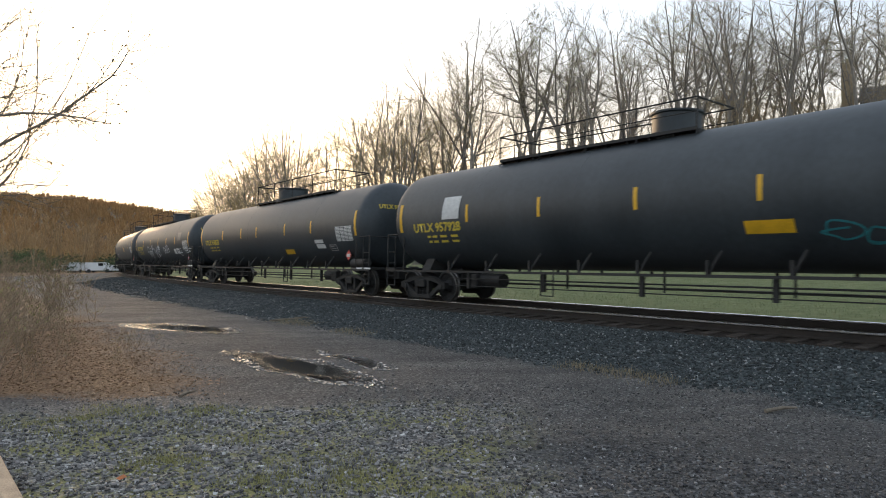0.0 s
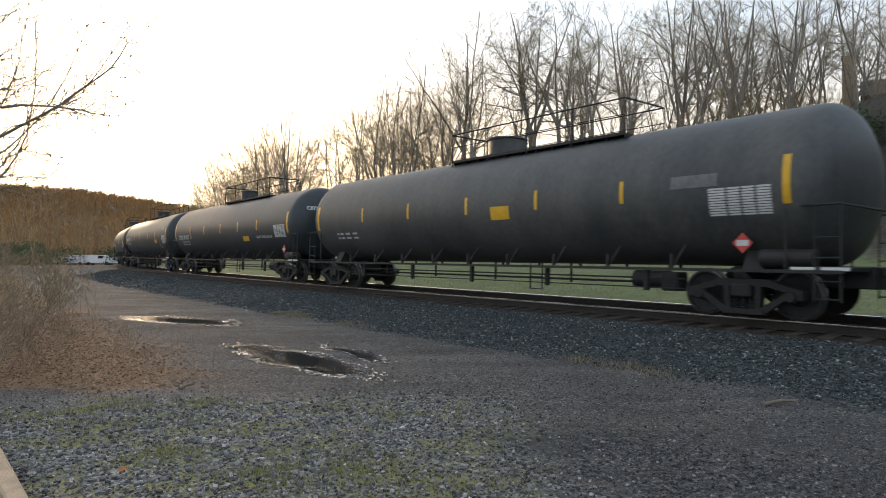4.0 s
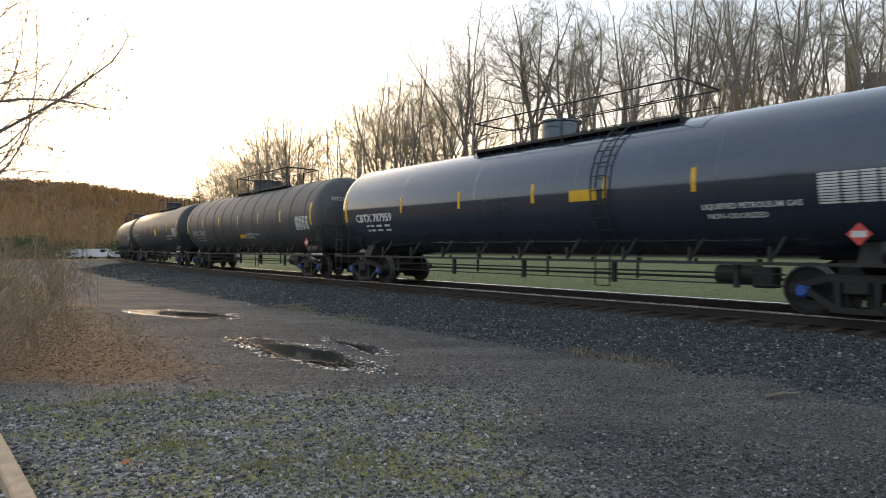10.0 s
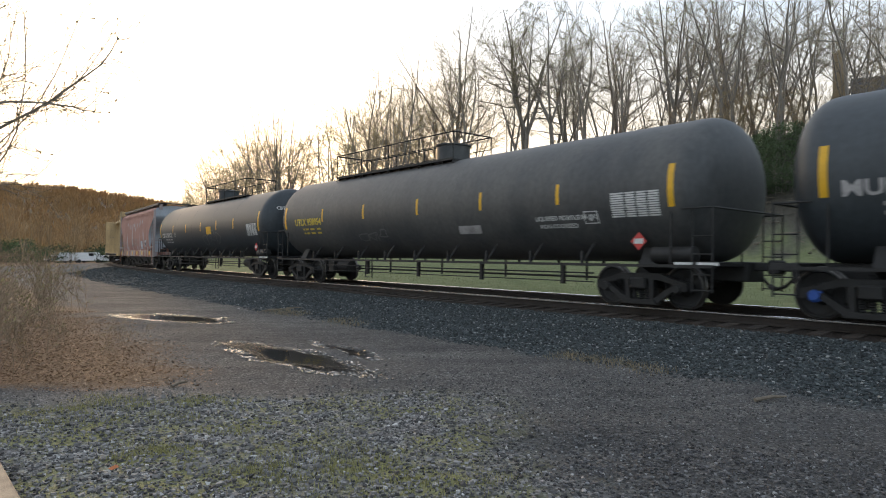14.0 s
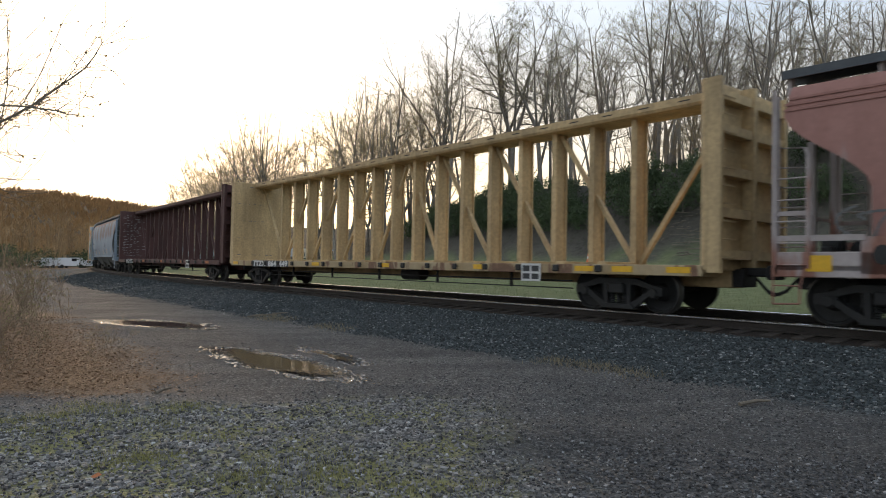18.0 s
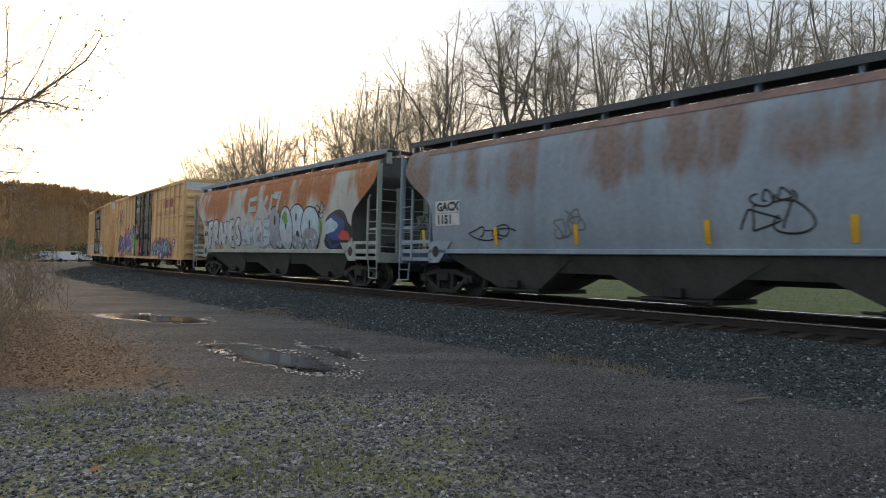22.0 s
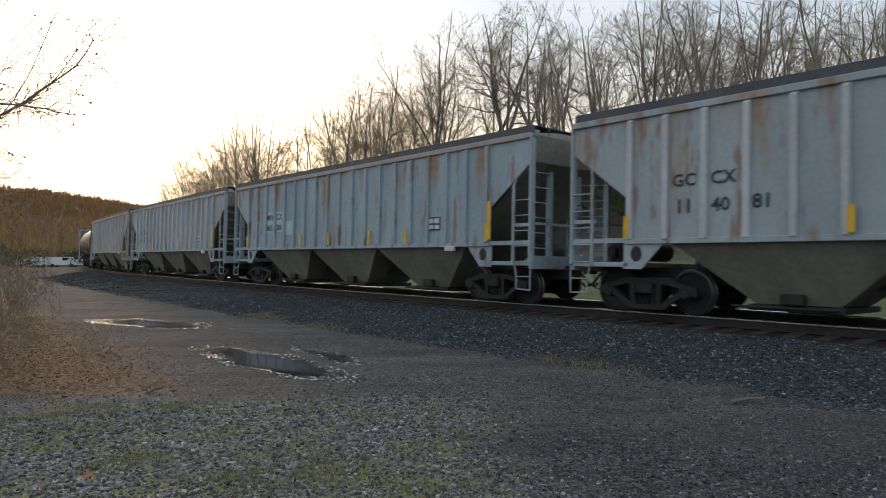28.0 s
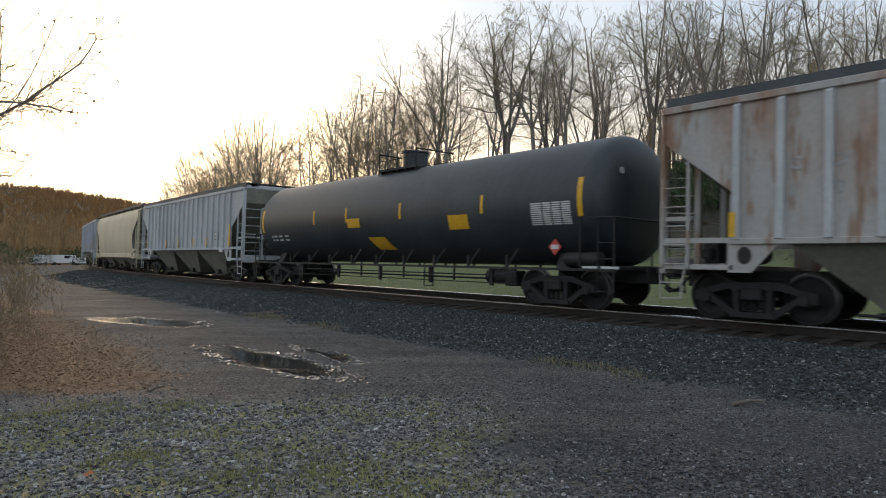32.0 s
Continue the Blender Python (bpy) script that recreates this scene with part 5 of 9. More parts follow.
def curved_hopper(length, paint, low, sill_paint, label, lines=(), text_mat=None, bands=0, decals=None, sill_marks=(), end_paint=None, bays=4, sill=(1.08, 1.38), walk_paint=None):
    car = tagged(new("covered_hopper"), label, "hopper car", "cars of the freight train")
    h = length / 2 - 0.6
    zs = np.concatenate([np.linspace(1.28, 3.7, 14), [3.75, 4.08, 4.26, 4.36, 4.42]])

    def xe(z):
        u = min(1, max(0, (3.75 - z) / 1.35))
        return h - 0.15 - 1.35 * (u * u * (3 - 2 * u)) - (0.0 if z < 4.0 else 0.05)
    v, f = [], []
    nx = 8
    for z in zs:
        w, e = curve_w(z), xe(z)
        for sg in (-1, 1):
            for i in range(nx + 1):
                v.append((-e + 2 * e * i / nx, sg * w, z))
    k = nx + 1
    ends = []
    for j in range(len(zs) - 1):
        a, b = j * 2 * k, (j + 1) * 2 * k
        for i in range(nx):
            f.append((a + i, a + i + 1, b + i + 1, b + i))
            f.append((a + k + i + 1, a + k + i, b + k + i, b + k + i + 1))
        ends.append(((a, b, b + k, a + k), (a + nx, a + k + nx, b + k + nx, b + nx)))
    t = (len(zs) - 1) * 2 * k
    f += [(t + i, t + i + 1, t + k + i + 1, t + k + i) for i in range(nx)]
    body = part("body_shell", Shape().add(v, f), paint, car, "", True)
    for q in (0, 1):
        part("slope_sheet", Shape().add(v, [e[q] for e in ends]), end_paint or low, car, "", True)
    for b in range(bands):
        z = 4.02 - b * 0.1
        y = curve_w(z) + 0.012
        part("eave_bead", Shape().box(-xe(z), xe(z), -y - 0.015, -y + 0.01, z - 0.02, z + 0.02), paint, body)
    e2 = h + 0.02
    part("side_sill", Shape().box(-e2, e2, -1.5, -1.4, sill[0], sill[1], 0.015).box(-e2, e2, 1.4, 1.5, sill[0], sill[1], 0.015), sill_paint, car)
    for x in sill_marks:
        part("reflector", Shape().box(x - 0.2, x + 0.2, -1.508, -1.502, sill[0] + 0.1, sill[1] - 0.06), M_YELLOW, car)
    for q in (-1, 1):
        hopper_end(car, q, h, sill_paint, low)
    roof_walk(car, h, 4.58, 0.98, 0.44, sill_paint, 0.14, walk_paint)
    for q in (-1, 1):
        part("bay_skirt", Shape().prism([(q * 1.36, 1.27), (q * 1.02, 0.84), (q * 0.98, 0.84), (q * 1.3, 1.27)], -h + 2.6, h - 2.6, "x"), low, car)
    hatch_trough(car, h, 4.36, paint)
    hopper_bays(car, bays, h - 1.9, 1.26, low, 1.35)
    under_gear(car, length, length / 2 - 2.2)

    def place(x, z):
        return (x, -curve_w(z) - 0.008, z)
    for words, x, z, size, m in lines:
        me = text_mesh(words, words, size, m, bold=0.014)
        for vv in me.vertices:
            vv.co = Vector(place(vv.co.x + x, vv.co.z + z))
        put("lettering", me, body, None, "stencilled lettering")
    if decals:
        decals(body, place)
    return car


def panel(place, x0, x1, z0, z1, lift=0.01):
    """A flat patch that follows the curve of a side."""
    v = []
    for i in range(7):
        for x in (x0, x1):
            a, b, c = place(x, z0 + (z1 - z0) * i / 6)
            v.append((a, b - lift, c))
    return Shape().add(v, [(2 * i, 2 * i + 1, 2 * i + 3, 2 * i + 2) for i in range(6)])


def blob(place, cx, cz, rx, rz, seed, lift=0.0, n=26, rough=0.16):
    r = random.Random(seed)
    ph = [r.uniform(0, 6.28) for _ in range(3)]
    v = [place(cx, cz)]
    for ring in (0.5, 1.0):
        for i in range(n):
            a = 2 * math.pi * i / n
            k = ring * (1 + rough * math.sin(2 * a + ph[0]) + rough * 0.7 * math.sin(3 * a + ph[1]) + rough * 0.5 * math.sin(5 * a + ph[2]))
            v.append(place(cx + rx * k * math.cos(a), cz + rz * k * math.sin(a)))
    v = [(x, y - lift, z) for x, y, z in v]
    f = [(0, 1 + i, 1 + (i + 1) % n) for i in range(n)] + [(1 + i, 1 + n + i, 1 + n + (i + 1) % n, 1 + (i + 1) % n) for i in range(n)]
    return Shape().add(v, f)


def ribbon(place, pts, width, lift):
    """A thick rounded stroke through points (x, z)."""
    P = np.array(pts, dtype=float)
    t = np.linspace(0, len(P) - 1, 34)
    fine = np.stack([np.interp(t, np.arange(len(P)), P[:, k]) for k in (0, 1)], 1)
    for _ in range(2):
        fine[1:-1] = (fine[:-2] + 2 * fine[1:-1] + fine[2:]) / 4
    d = np.gradient(fine, axis=0)
    d /= np.linalg.norm(d, axis=1)[:, None] + 1e-9
    wd = width / 2 * np.minimum(1, 0.55 + np.minimum(np.arange(34), np.arange(34)[::-1]) * 0.2)[:, None]
    a, b = fine + np.stack([-d[:, 1], d[:, 0]], 1) * wd, fine - np.stack([-d[:, 1], d[:, 0]], 1) * wd
    v = []
    for i in range(34):
        for q in (a[i], b[i]):
            x, y, z = place(q[0], q[1])
            v.append((x, y - lift - 0.00005 * i, z))
    return Shape().add(v, [(2 * i, 2 * i + 1, 2 * i + 3, 2 * i + 2) for i in range(33)])


FORMS = [[(-1, -1), (-0.9, 0.6), (0, 1), (0.8, 0.5), (0.1, 0), (0.9, -1)], [(0.9, 0.8), (-0.6, 1), (-0.8, 0.2), (0.6, -0.1), (0.8, -0.9), (-0.9, -0.9)], [(0.1, 1), (-1, 0.4), (-0.8, -0.8), (0.4, -1), (1, 0), (0.5, 0.9), (-0.2, 0.9)],
         [(-1, -1), (-0.8, 0.9), (0.1, -0.3), (0.7, 0.9), (1, -1)], [(-0.9, 0.9), (-0.8, -0.8), (0.8, -0.9), (-0.6, 0), (0.8, 0.9)], [(-1, -1), (0, 1), (1, -1), (0.5, -0.2), (-0.5, -0.2)]]


LETTERS = {"R": [[(-0.8, -1), (-0.8, 0.9), (0.5, 0.95), (0.75, 0.45), (0.4, 0.05), (-0.5, 0.0), (0.8, -1)]], "O": [[(0.0, 1), (-0.75, 0.6), (-0.8, -0.5), (0.0, -1), (0.75, -0.5), (0.75, 0.6), (0.05, 1)]],
           "B": [[(-0.7, -1), (-0.75, 0.95), (0.4, 0.95), (0.65, 0.5), (0.3, 0.08), (-0.4, 0.02), (0.6, -0.1), (0.8, -0.55), (0.4, -0.95), (-0.7, -1)]], "F": [[(-0.7, -1), (-0.7, 0.9), (0.9, 1)], [(-0.6, 0.05), (0.5, 0.1)]],
           "A": [[(-0.9, -1), (-0.1, 1), (0.9, -1)], [(-0.45, -0.35), (0.5, -0.35)]], "M": [[(-1, -1), (-0.7, 0.95), (0, -0.2), (0.7, 0.95), (1, -1)]], "E": [[(0.8, 0.95), (-0.7, 0.9), (-0.75, -0.9), (0.85, -1)], [(-0.6, 0), (0.5, 0.05)]],
           "S": [[(0.8, 0.75), (0.1, 1), (-0.7, 0.6), (-0.3, 0.1), (0.6, -0.25), (0.6, -0.8), (-0.8, -0.95)]]}


def bubble_word(body, place, word, xa, xb, za, zb, outline, fills, shade, fat=0.36):
    """A sprayed word in swollen letters: outline behind, fill and a highlight before it."""
    w = (xb - xa) / len(word)
    for k, ch in enumerate(word):
        cx, cz, rz = xa + w * (k + 0.5), (za + zb) / 2 + 0.05 * (k % 2), (zb - za) / 2 * 0.74
        thick = min(w, zb - za) * fat
        strokes = [[(cx + x * w * 0.39 + z * 0.06 * w, cz + z * rz) for x, z in st] for st in LETTERS[ch]]
        part("graffiti_outline", join_shapes(ribbon(place, st, thick * 1.32, 0.003 + 0.002 * (k % 2)) for st in strokes), outline, body)
        part("graffiti_fill", join_shapes(ribbon(place, st, thick, 0.008 + 0.002 * (k % 2)) for st in strokes), fills[k % len(fills)], body)
        part("graffiti_core", ribbon(place, [(x + thick * 0.12, z + thick * 0.15) for x, z in strokes[0][1:3]], thick * 0.16, 0.014), shade, body)


def bar(place, pts, width, lift, flare=0.0):
    """A hard-edged sprayed stroke through points (x, z), mitred at its bends and flared at its ends."""
    P = np.array(pts, dtype=float)
    d = np.gradient(P, axis=0)
    d /= np.linalg.norm(d, axis=1)[:, None] + 1e-9
    wd = np.full(len(P), width / 2)
    wd[[0, -1]] *= 1 + flare
    v = []
    for i in range(len(P) - 1):
        for u in (0.0, 0.5):
            q, n, w = P[i] * (1 - u) + P[i + 1] * u, d[i] * (1 - u) + d[i + 1] * u, wd[i] * (1 - u) + wd[i + 1] * u
            v.append((q, n, w))
    v.append((P[-1], d[-1], wd[-1]))
    out = []
    for k, (q, n, w) in enumerate(v):
        for sg in (1, -1):
            x, y, z = place(q[0] - n[1] * w * sg, q[1] + n[0] * w * sg)
            out.append((x, y - lift - 0.00004 * k, z))
    return Shape().add(out, [(2 * i, 2 * i + 1, 2 * i + 3, 2 * i + 2) for i in range(len(v) - 1)])


def shard(place, pts, lift):
    v = [place(x, z) for x, z in pts]
    return Shape().add([(x, y - lift, z) for x, y, z in v], [tuple(range(len(v)))])


def wild_piece(body, place, seed, xa, xb, za, zb, fills, edge, rim, accents, count, sparkle=10):
    """A sprayed piece of interlocking angular letter forms that spell nothing: rim, dark edge, fills, shards and glints."""
    r = random.Random(seed)
    w = (xb - xa) / count
    for k in range(count):
        cx, cz, rz = xa + w * (k + 0.5), (za + zb) / 2 + r.uniform(-0.04, 0.04), (zb - za) / 2 * r.uniform(0.74, 0.86)
        lean = r.uniform(-0.12, 0.2)
        form = [(cx + (x + r.uniform(-0.14, 0.14)) * w * 0.5 + z * lean * w, cz + (z + r.uniform(-0.1, 0.1)) * rz) for x, z in FORMS[(seed * 2 + k * 5) % len(FORMS)]]
        cross = [(cx - w * r.uniform(0.5, 0.75), cz + rz * r.uniform(-0.7, 0.1)), (cx, cz + rz * r.uniform(-0.3, 0.3)), (cx + w * r.uniform(0.5, 0.75), cz + rz * r.uniform(-0.1, 0.8))]
        thick = min(w, zb - za) * 0.3
        step = 0.0012 * (k % 3)
        for name, grow_, lift, m in (("graffiti_rim", 2.0, 0.003, rim), ("graffiti_outline", 1.7, 0.007, edge), ("graffiti_fill", 1.2, 0.011, fills[k % len(fills)])):
            part(name, join_shapes([bar(place, form, thick * grow_, lift + step, 0.35), bar(place, cross, thick * grow_ * 0.75, lift + step + 0.0005, 0.5)]), m, body)
        for g in range(5):
            x, z = form[r.randrange(len(form))]
            x, z, a = x + r.uniform(-0.4, 0.4) * thick, z + r.uniform(-0.4, 0.4) * thick, r.uniform(0, 6.28)
            n = r.randint(3, 5)
            pts = [(x + thick * r.uniform(0.25, 0.75) * math.cos(a + 6.28 * i / n), z + thick * r.uniform(0.3, 0.9) * math.sin(a + 6.28 * i / n)) for i in range(n)]
            part("graffiti_shard", shard(place, pts, 0.0155 + 0.0006 * g), accents[(g + k) % len(accents)], body)
        i = r.randrange(len(form) - 1)
        part("graffiti_core", bar(place, [(x + thick * 0.3, z + thick * 0.3) for x, z in form[i:i + 2]], thick * 0.13, 0.02), rim, body)
    for g in range(sparkle):
        x, z, q = r.uniform(xa, xb), r.uniform(za, zb), r.uniform(0.05, 0.13)
        part("graffiti_glint", join_shapes([shard(place, [(x - q, z), (x, z - q * 0.18), (x + q, z), (x, z + q * 0.18)], 0.0225), shard(place, [(x - q * 0.18, z), (x, z - q), (x + q * 0.18, z), (x, z + q)], 0.0235)]), M_G_WHITE, body)


def join_shapes(shapes):
    res = Shape()
    for s in shapes:
        res.add(s.v, s.f)
    return res


# ---- centerbeam flatcars ----
def centerbeam(length, paint, label, mark="", rust_sill=None, scribbles=24, flange=0.075, deep=0.22, plate_x=6.7):
    car = tagged(new("centerbeam_flatcar"), label, "flatcar", "cars of the freight train")
    h = length / 2 - 0.72
    deck = Shape().box(-h, h, -1.4, 1.4, 1.06, 1.12).box(-h, h, -0.35, 0.35, 0.7, 1.06, 0.02)
    for k in range(19):
        x = -h + 0.3 + k * (2 * h - 0.6) / 18
        deck.box(x - 0.06, x + 0.06, -1.38, 1.38, 0.92, 1.06)
    dk = part("deck", deck, paint, car)
    for y in (-1.46, 1.36):
        part("side_sill", Shape().box(-h, h, y, y + 0.1, 0.92, 1.14, 0.012), rust_sill or paint, car)
    posts = [-9.0 + 1.2 * k for k in range(16)]
    for x in posts:
        g, k, e, d = flange, 0.016, deep, deep - 0.04
        part("post", Shape().prism([(x - g, -e), (x + g, -e), (x + g, -d), (x + k, -d), (x + k, d), (x + g, d), (x + g, e), (x - g, e), (x - g, d), (x - k, d), (x - k, -d), (x - g, -d)], 1.12, 4.5, "z"), paint, car)
        part("load_riser", Shape().box(x - 0.12, x + 0.12, -1.35, -0.3, 1.12, 1.2, 0.01), paint, car)
        part("lashing_winch", Shape().box(x - 0.09, x + 0.09, -1.52, -1.46, 0.97, 1.12, 0.02), M_STEEL, car)
    for q in (-1, 1):
        for xa, xb in ((0.06, 1.74), (1.86, 4.14), (4.26, 6.54), (6.66, 8.94)):
            part("brace", Shape().add(*slant((q * xa, 4.45), (q * xb, 1.15), 0.1, 0.1)), paint, car)
        part("brace", Shape().add(*slant((q * (h - 0.15), 4.45), (q * 9.05, 1.15), 0.1, 0.1)), paint, car)
    top = Shape().prism([(-0.42, 4.5), (-0.46, 4.56), (-0.46, 4.72), (-0.3, 4.75), (0.3, 4.75), (0.46, 4.72), (0.46, 4.56), (0.42, 4.5)], -h, h, "x")
    part("top_chord", top, paint, car)
    # slots are dark strips laid on the chord in place of shaded openings
    for k in range(22):
        x = -h + 1.0 + k * (2 * h - 2) / 21
        part("lashing_slot", Shape().box(x - 0.14, x + 0.14, -0.464, -0.458, 4.62, 4.645), M_STEEL, car)
    for q in (-1, 1):
        bh = Shape().box(q * h - 0.06, q * h + 0.06, -1.42, 1.42, 1.05, 4.72, 0.02)
        b = part("bulkhead", bh, paint, car)
        fr = Shape()
        for z in (1.35, 2.15, 2.95, 3.75, 4.4):
            fr.box(min(q * (h + 0.05), q * (h + 0.3)), max(q * (h + 0.05), q * (h + 0.3)), -1.36, -0.12, z - 0.09, z + 0.09)
            fr.box(min(q * (h + 0.05), q * (h + 0.3)), max(q * (h + 0.05), q * (h + 0.3)), 0.12, 1.36, z - 0.09, z + 0.09)
        for y in (-1.4, -0.06, 1.28):
            fr.box(min(q * (h + 0.05), q * (h + 0.32)), max(q * (h + 0.05), q * (h + 0.32)), y, y + 0.12, 1.0, 4.72)
        part("bulkhead_ribs", fr, paint, b)
        if q < 0:
            rc = random.Random(len(label))
            sh = Shape()
            for k in range(scribbles):
                z = 1.4 + 3.1 * (k // 5) / max(1, scribbles // 5)
                y = -1.2 + (k % 5) * 0.24 + (1.1 if rc.random() < 0.3 else 0) + rc.uniform(-0.04, 0.04)
                sh.box(-h + 0.062, -h + 0.064, y, min(1.3, y + rc.uniform(0.06, 0.22)), z, z + rc.uniform(0.01, 0.03))
            part("chalk_scribble", sh, M_FADEW if scribbles > 60 else M_FAINT, b, "chalked scribbles and stencil rows")
        ld = Shape()
        for k in range(10):
            ld.tube((q * (h + 0.34), -1.3, 1.3 + k * 0.34), (q * (h + 0.34), -0.85, 1.3 + k * 0.34), 0.016, n=5)
        part("ladder_rungs", ld, paint, b)
    under_gear(car, length, length / 2 - 2.9)
    gear = Shape().lathe([(-0.5, 0.02), (-0.47, 0.2), (0.47, 0.2), (0.5, 0.02)], "x", 14, (1.5, -0.8, 0.8)).tube((-8, -1.1, 0.75), (8, -1.1, 0.75), 0.02, n=5).tube((-8, -1.1, 0.58), (8, -1.1, 0.58), 0.015, n=5)
    for x in (-6, -3, 0, 3, 6):
        gear.box(x - 0.03, x + 0.03, -1.13, -1.07, 0.56, 0.95)
    part("brake_rigging", gear, M_STEEL, car)
    for x in (-10.9, -3.6, 0.8, 5.2, 8.6, 9.6, 10.9) if rust_sill else (-3.6, 0.8, 5.2, 9.6):
        part("reflector", Shape().box(x - 0.26, x + 0.26, -1.468, -1.462, 0.98, 1.1), M_YELLOW if rust_sill else M_RUSTORANGE, car)
    if mark:
        white = rust_sill is None
        xa, xb = (-8.75, -6.68) if white else (-9.1, -5.75)
        p = part("mark_plate", Shape().box(xa, xb, -1.468, -1.462, 0.9, 1.15), M_WHITE if white else M_BOXBLK, car, "white stencil plate on the side sill" if white else "black stencil patch on the side sill")
        me = text_mesh(mark, mark, 0.3, M_DKTEXT if white else M_WHITE, bold=0.014)
        wide = (xb - xa - 0.14) / max(v.co.x for v in me.vertices)
        for v in me.vertices:
            v.co.x *= wide
        put("reporting_mark", me, p, Matrix.Translation((xa + 0.08, -1.474, 0.925)))
    x = plate_x
    p = part("data_plate", Shape().box(x, x + 0.62, -1.475, -1.462, 0.72, 1.14), M_WHITE, car, "white framed data plate")
    for xa, xb, za, zb in ((0.05, 0.28, 0.95, 1.09), (0.34, 0.57, 0.95, 1.09), (0.05, 0.28, 0.77, 0.9), (0.34, 0.57, 0.77, 0.9)):
        part("data_field", Shape().box(x + xa, x + xb, -1.48, -1.476, za, zb), M_BOXBLK, p)
    return car


def slant(a, b, w, t):
    """A flat bar in the car's middle plane from (x, z) to (x, z)."""
    dx, dz = b[0] - a[0], b[1] - a[1]
    d = math.hypot(dx, dz)
    nx, nz = -dz / d * w / 2, dx / d * w / 2
    poly = [(a[0] + nx, a[1] + nz), (b[0] + nx, b[1] + nz), (b[0] - nx, b[1] - nz), (a[0] - nx, a[1] - nz)]
    s = Shape().prism(poly, -t / 2, t / 2)
    return s.v, s.f


# ---- boxcars ----
def boxcar(length, paint, door_paint, label, decals=None, texts=()):
    car = tagged(new("boxcar"), label, "boxcar", "cars of the freight train")
    h = length / 2 - 0.97
    w, zb, zt = 1.55, 0.85, 5.08
    body = part("body", Shape().box(-h, h, -w, w, zb, zt, 0.02), paint, car, "sheet steel body")
    part("roof", Shape().prism([(-w - 0.05, zt - 0.06), (-w - 0.05, zt + 0.04), (0, zt + 0.16), (w + 0.05, zt + 0.04), (w + 0.05, zt - 0.06)], -h - 0.03, h + 0.03, "x"), paint, car, "ribbed steel roof")
    door = (-2.3, 2.35)
    xs = [door[0] - 0.12 - k * (h + door[0] - 0.2) / 7 for k in range(8)] + [door[1] + 0.12 + k * (h - door[1] - 0.2) / 7 for k in range(8)]
    for x in xs:
        part("rib", Shape().prism([(x - 0.075, -w), (x - 0.045, -w - 0.07), (x + 0.045, -w - 0.07), (x + 0.075, -w)], zb + 0.02, zt - 0.1, "z"), paint, body)
    for xa, xb in ((-h, door[0] - 0.1), (door[1] + 0.1, h)):
        for z in (2.15, 3.25, 4.35):
            part("girth_rail", Shape().box(xa, xb, -w - 0.05, -w + 0.0, z - 0.04, z + 0.04, 0.01), paint, body)
        part("top_plate", Shape().box(xa, xb, -w - 0.06, -w + 0.0, zt - 0.14, zt - 0.02), paint, body)
        part("bottom_sill", Shape().box(xa, xb, -w - 0.05, -w + 0.0, zb - 0.02, zb + 0.16), paint, body)
    for k in (0, 1):
        xa, xb = door[0] + k * (door[1] - door[0]) / 2 + 0.02, door[0] + (k + 1) * (door[1] - door[0]) / 2 - 0.02
        d = part("plug_door", Shape().box(xa, xb, -w - 0.06, -w + 0.02, zb + 0.12, zt - 0.12, 0.01), door_paint, car, "")
        for z in (1.3, 1.85, 2.4, 2.95, 3.5, 4.05, 4.6):
            part("door_rib", Shape().prism([(-w - 0.06, z - 0.06), (-w - 0.095, z - 0.03), (-w - 0.095, z + 0.03), (-w - 0.06, z + 0.06)], xa + 0.08, xb - 0.08, "x"), door_paint, d)
        for x in (xa + 0.5, xb - 0.5):
            part("lock_rod", Shape().tube((x, -w - 0.12, zb + 0.15), (x, -w - 0.12, zt - 0.15), 0.028, n=6), M_STEEL, d)
            for z in (1.15, 2.1, 3.2, 4.2, 4.75):
                part("rod_bracket", Shape().box(x - 0.07, x + 0.07, -w - 0.15, -w - 0.06, z - 0.06, z + 0.06, 0.015), M_STEEL, d)
        part("door_gasket", Shape().box(xa, xa + 0.05, -w - 0.085, -w - 0.06, zb + 0.14, zt - 0.14).box(xb - 0.05, xb, -w - 0.085, -w - 0.06, zb + 0.14, zt - 0.14), M_STEEL, d)
        part("lock_wheel", Shape().lathe([(-w - 0.16, 0.2), (-w - 0.13, 0.2), (-w - 0.13, 0.17), (-w - 0.16, 0.17)], "y", 14, ((xa + xb) / 2, 0, 2.2)), M_STEEL, d)
    part("door_track", Shape().box(door[0] - 2.2, door[1] + 2.2, -w - 0.14, -w, zb - 0.02, zb + 0.06), paint, car)
    part("door_track", Shape().box(door[0] - 2.2, door[1] + 2.2, -w - 0.14, -w - 0.05, zt - 0.1, zt - 0.02), paint, car)
    for q in (-1, 1):
        e = q * h
        for k in range(7):
            z = 1.25 + k * 0.5
            part("end_corrugation", Shape().prism([(e, z - 0.16), (e + q * 0.05, z - 0.06), (e + q * 0.05, z + 0.06), (e, z + 0.16)], -w + 0.1, w - 0.1), paint, car)
        part("end_placard", Shape().box(min(e, e + q * 0.02), max(e, e + q * 0.02), -w + 0.05, w - 0.05, 4.58, 5.04), M_WHITE, car, "white painted band above the end")
        ld = Shape()
        for x in (e - q * 0.12, e - q * 0.62):
            ld.tube((x, -w - 0.09, 0.55), (x, -w - 0.09, 2.6), 0.02, n=5)
        for k in range(6):
            ld.tube((e - q * 0.12, -w - 0.09, 0.58 + k * 0.38), (e - q * 0.62, -w - 0.09, 0.58 + k * 0.38), 0.016, n=5)
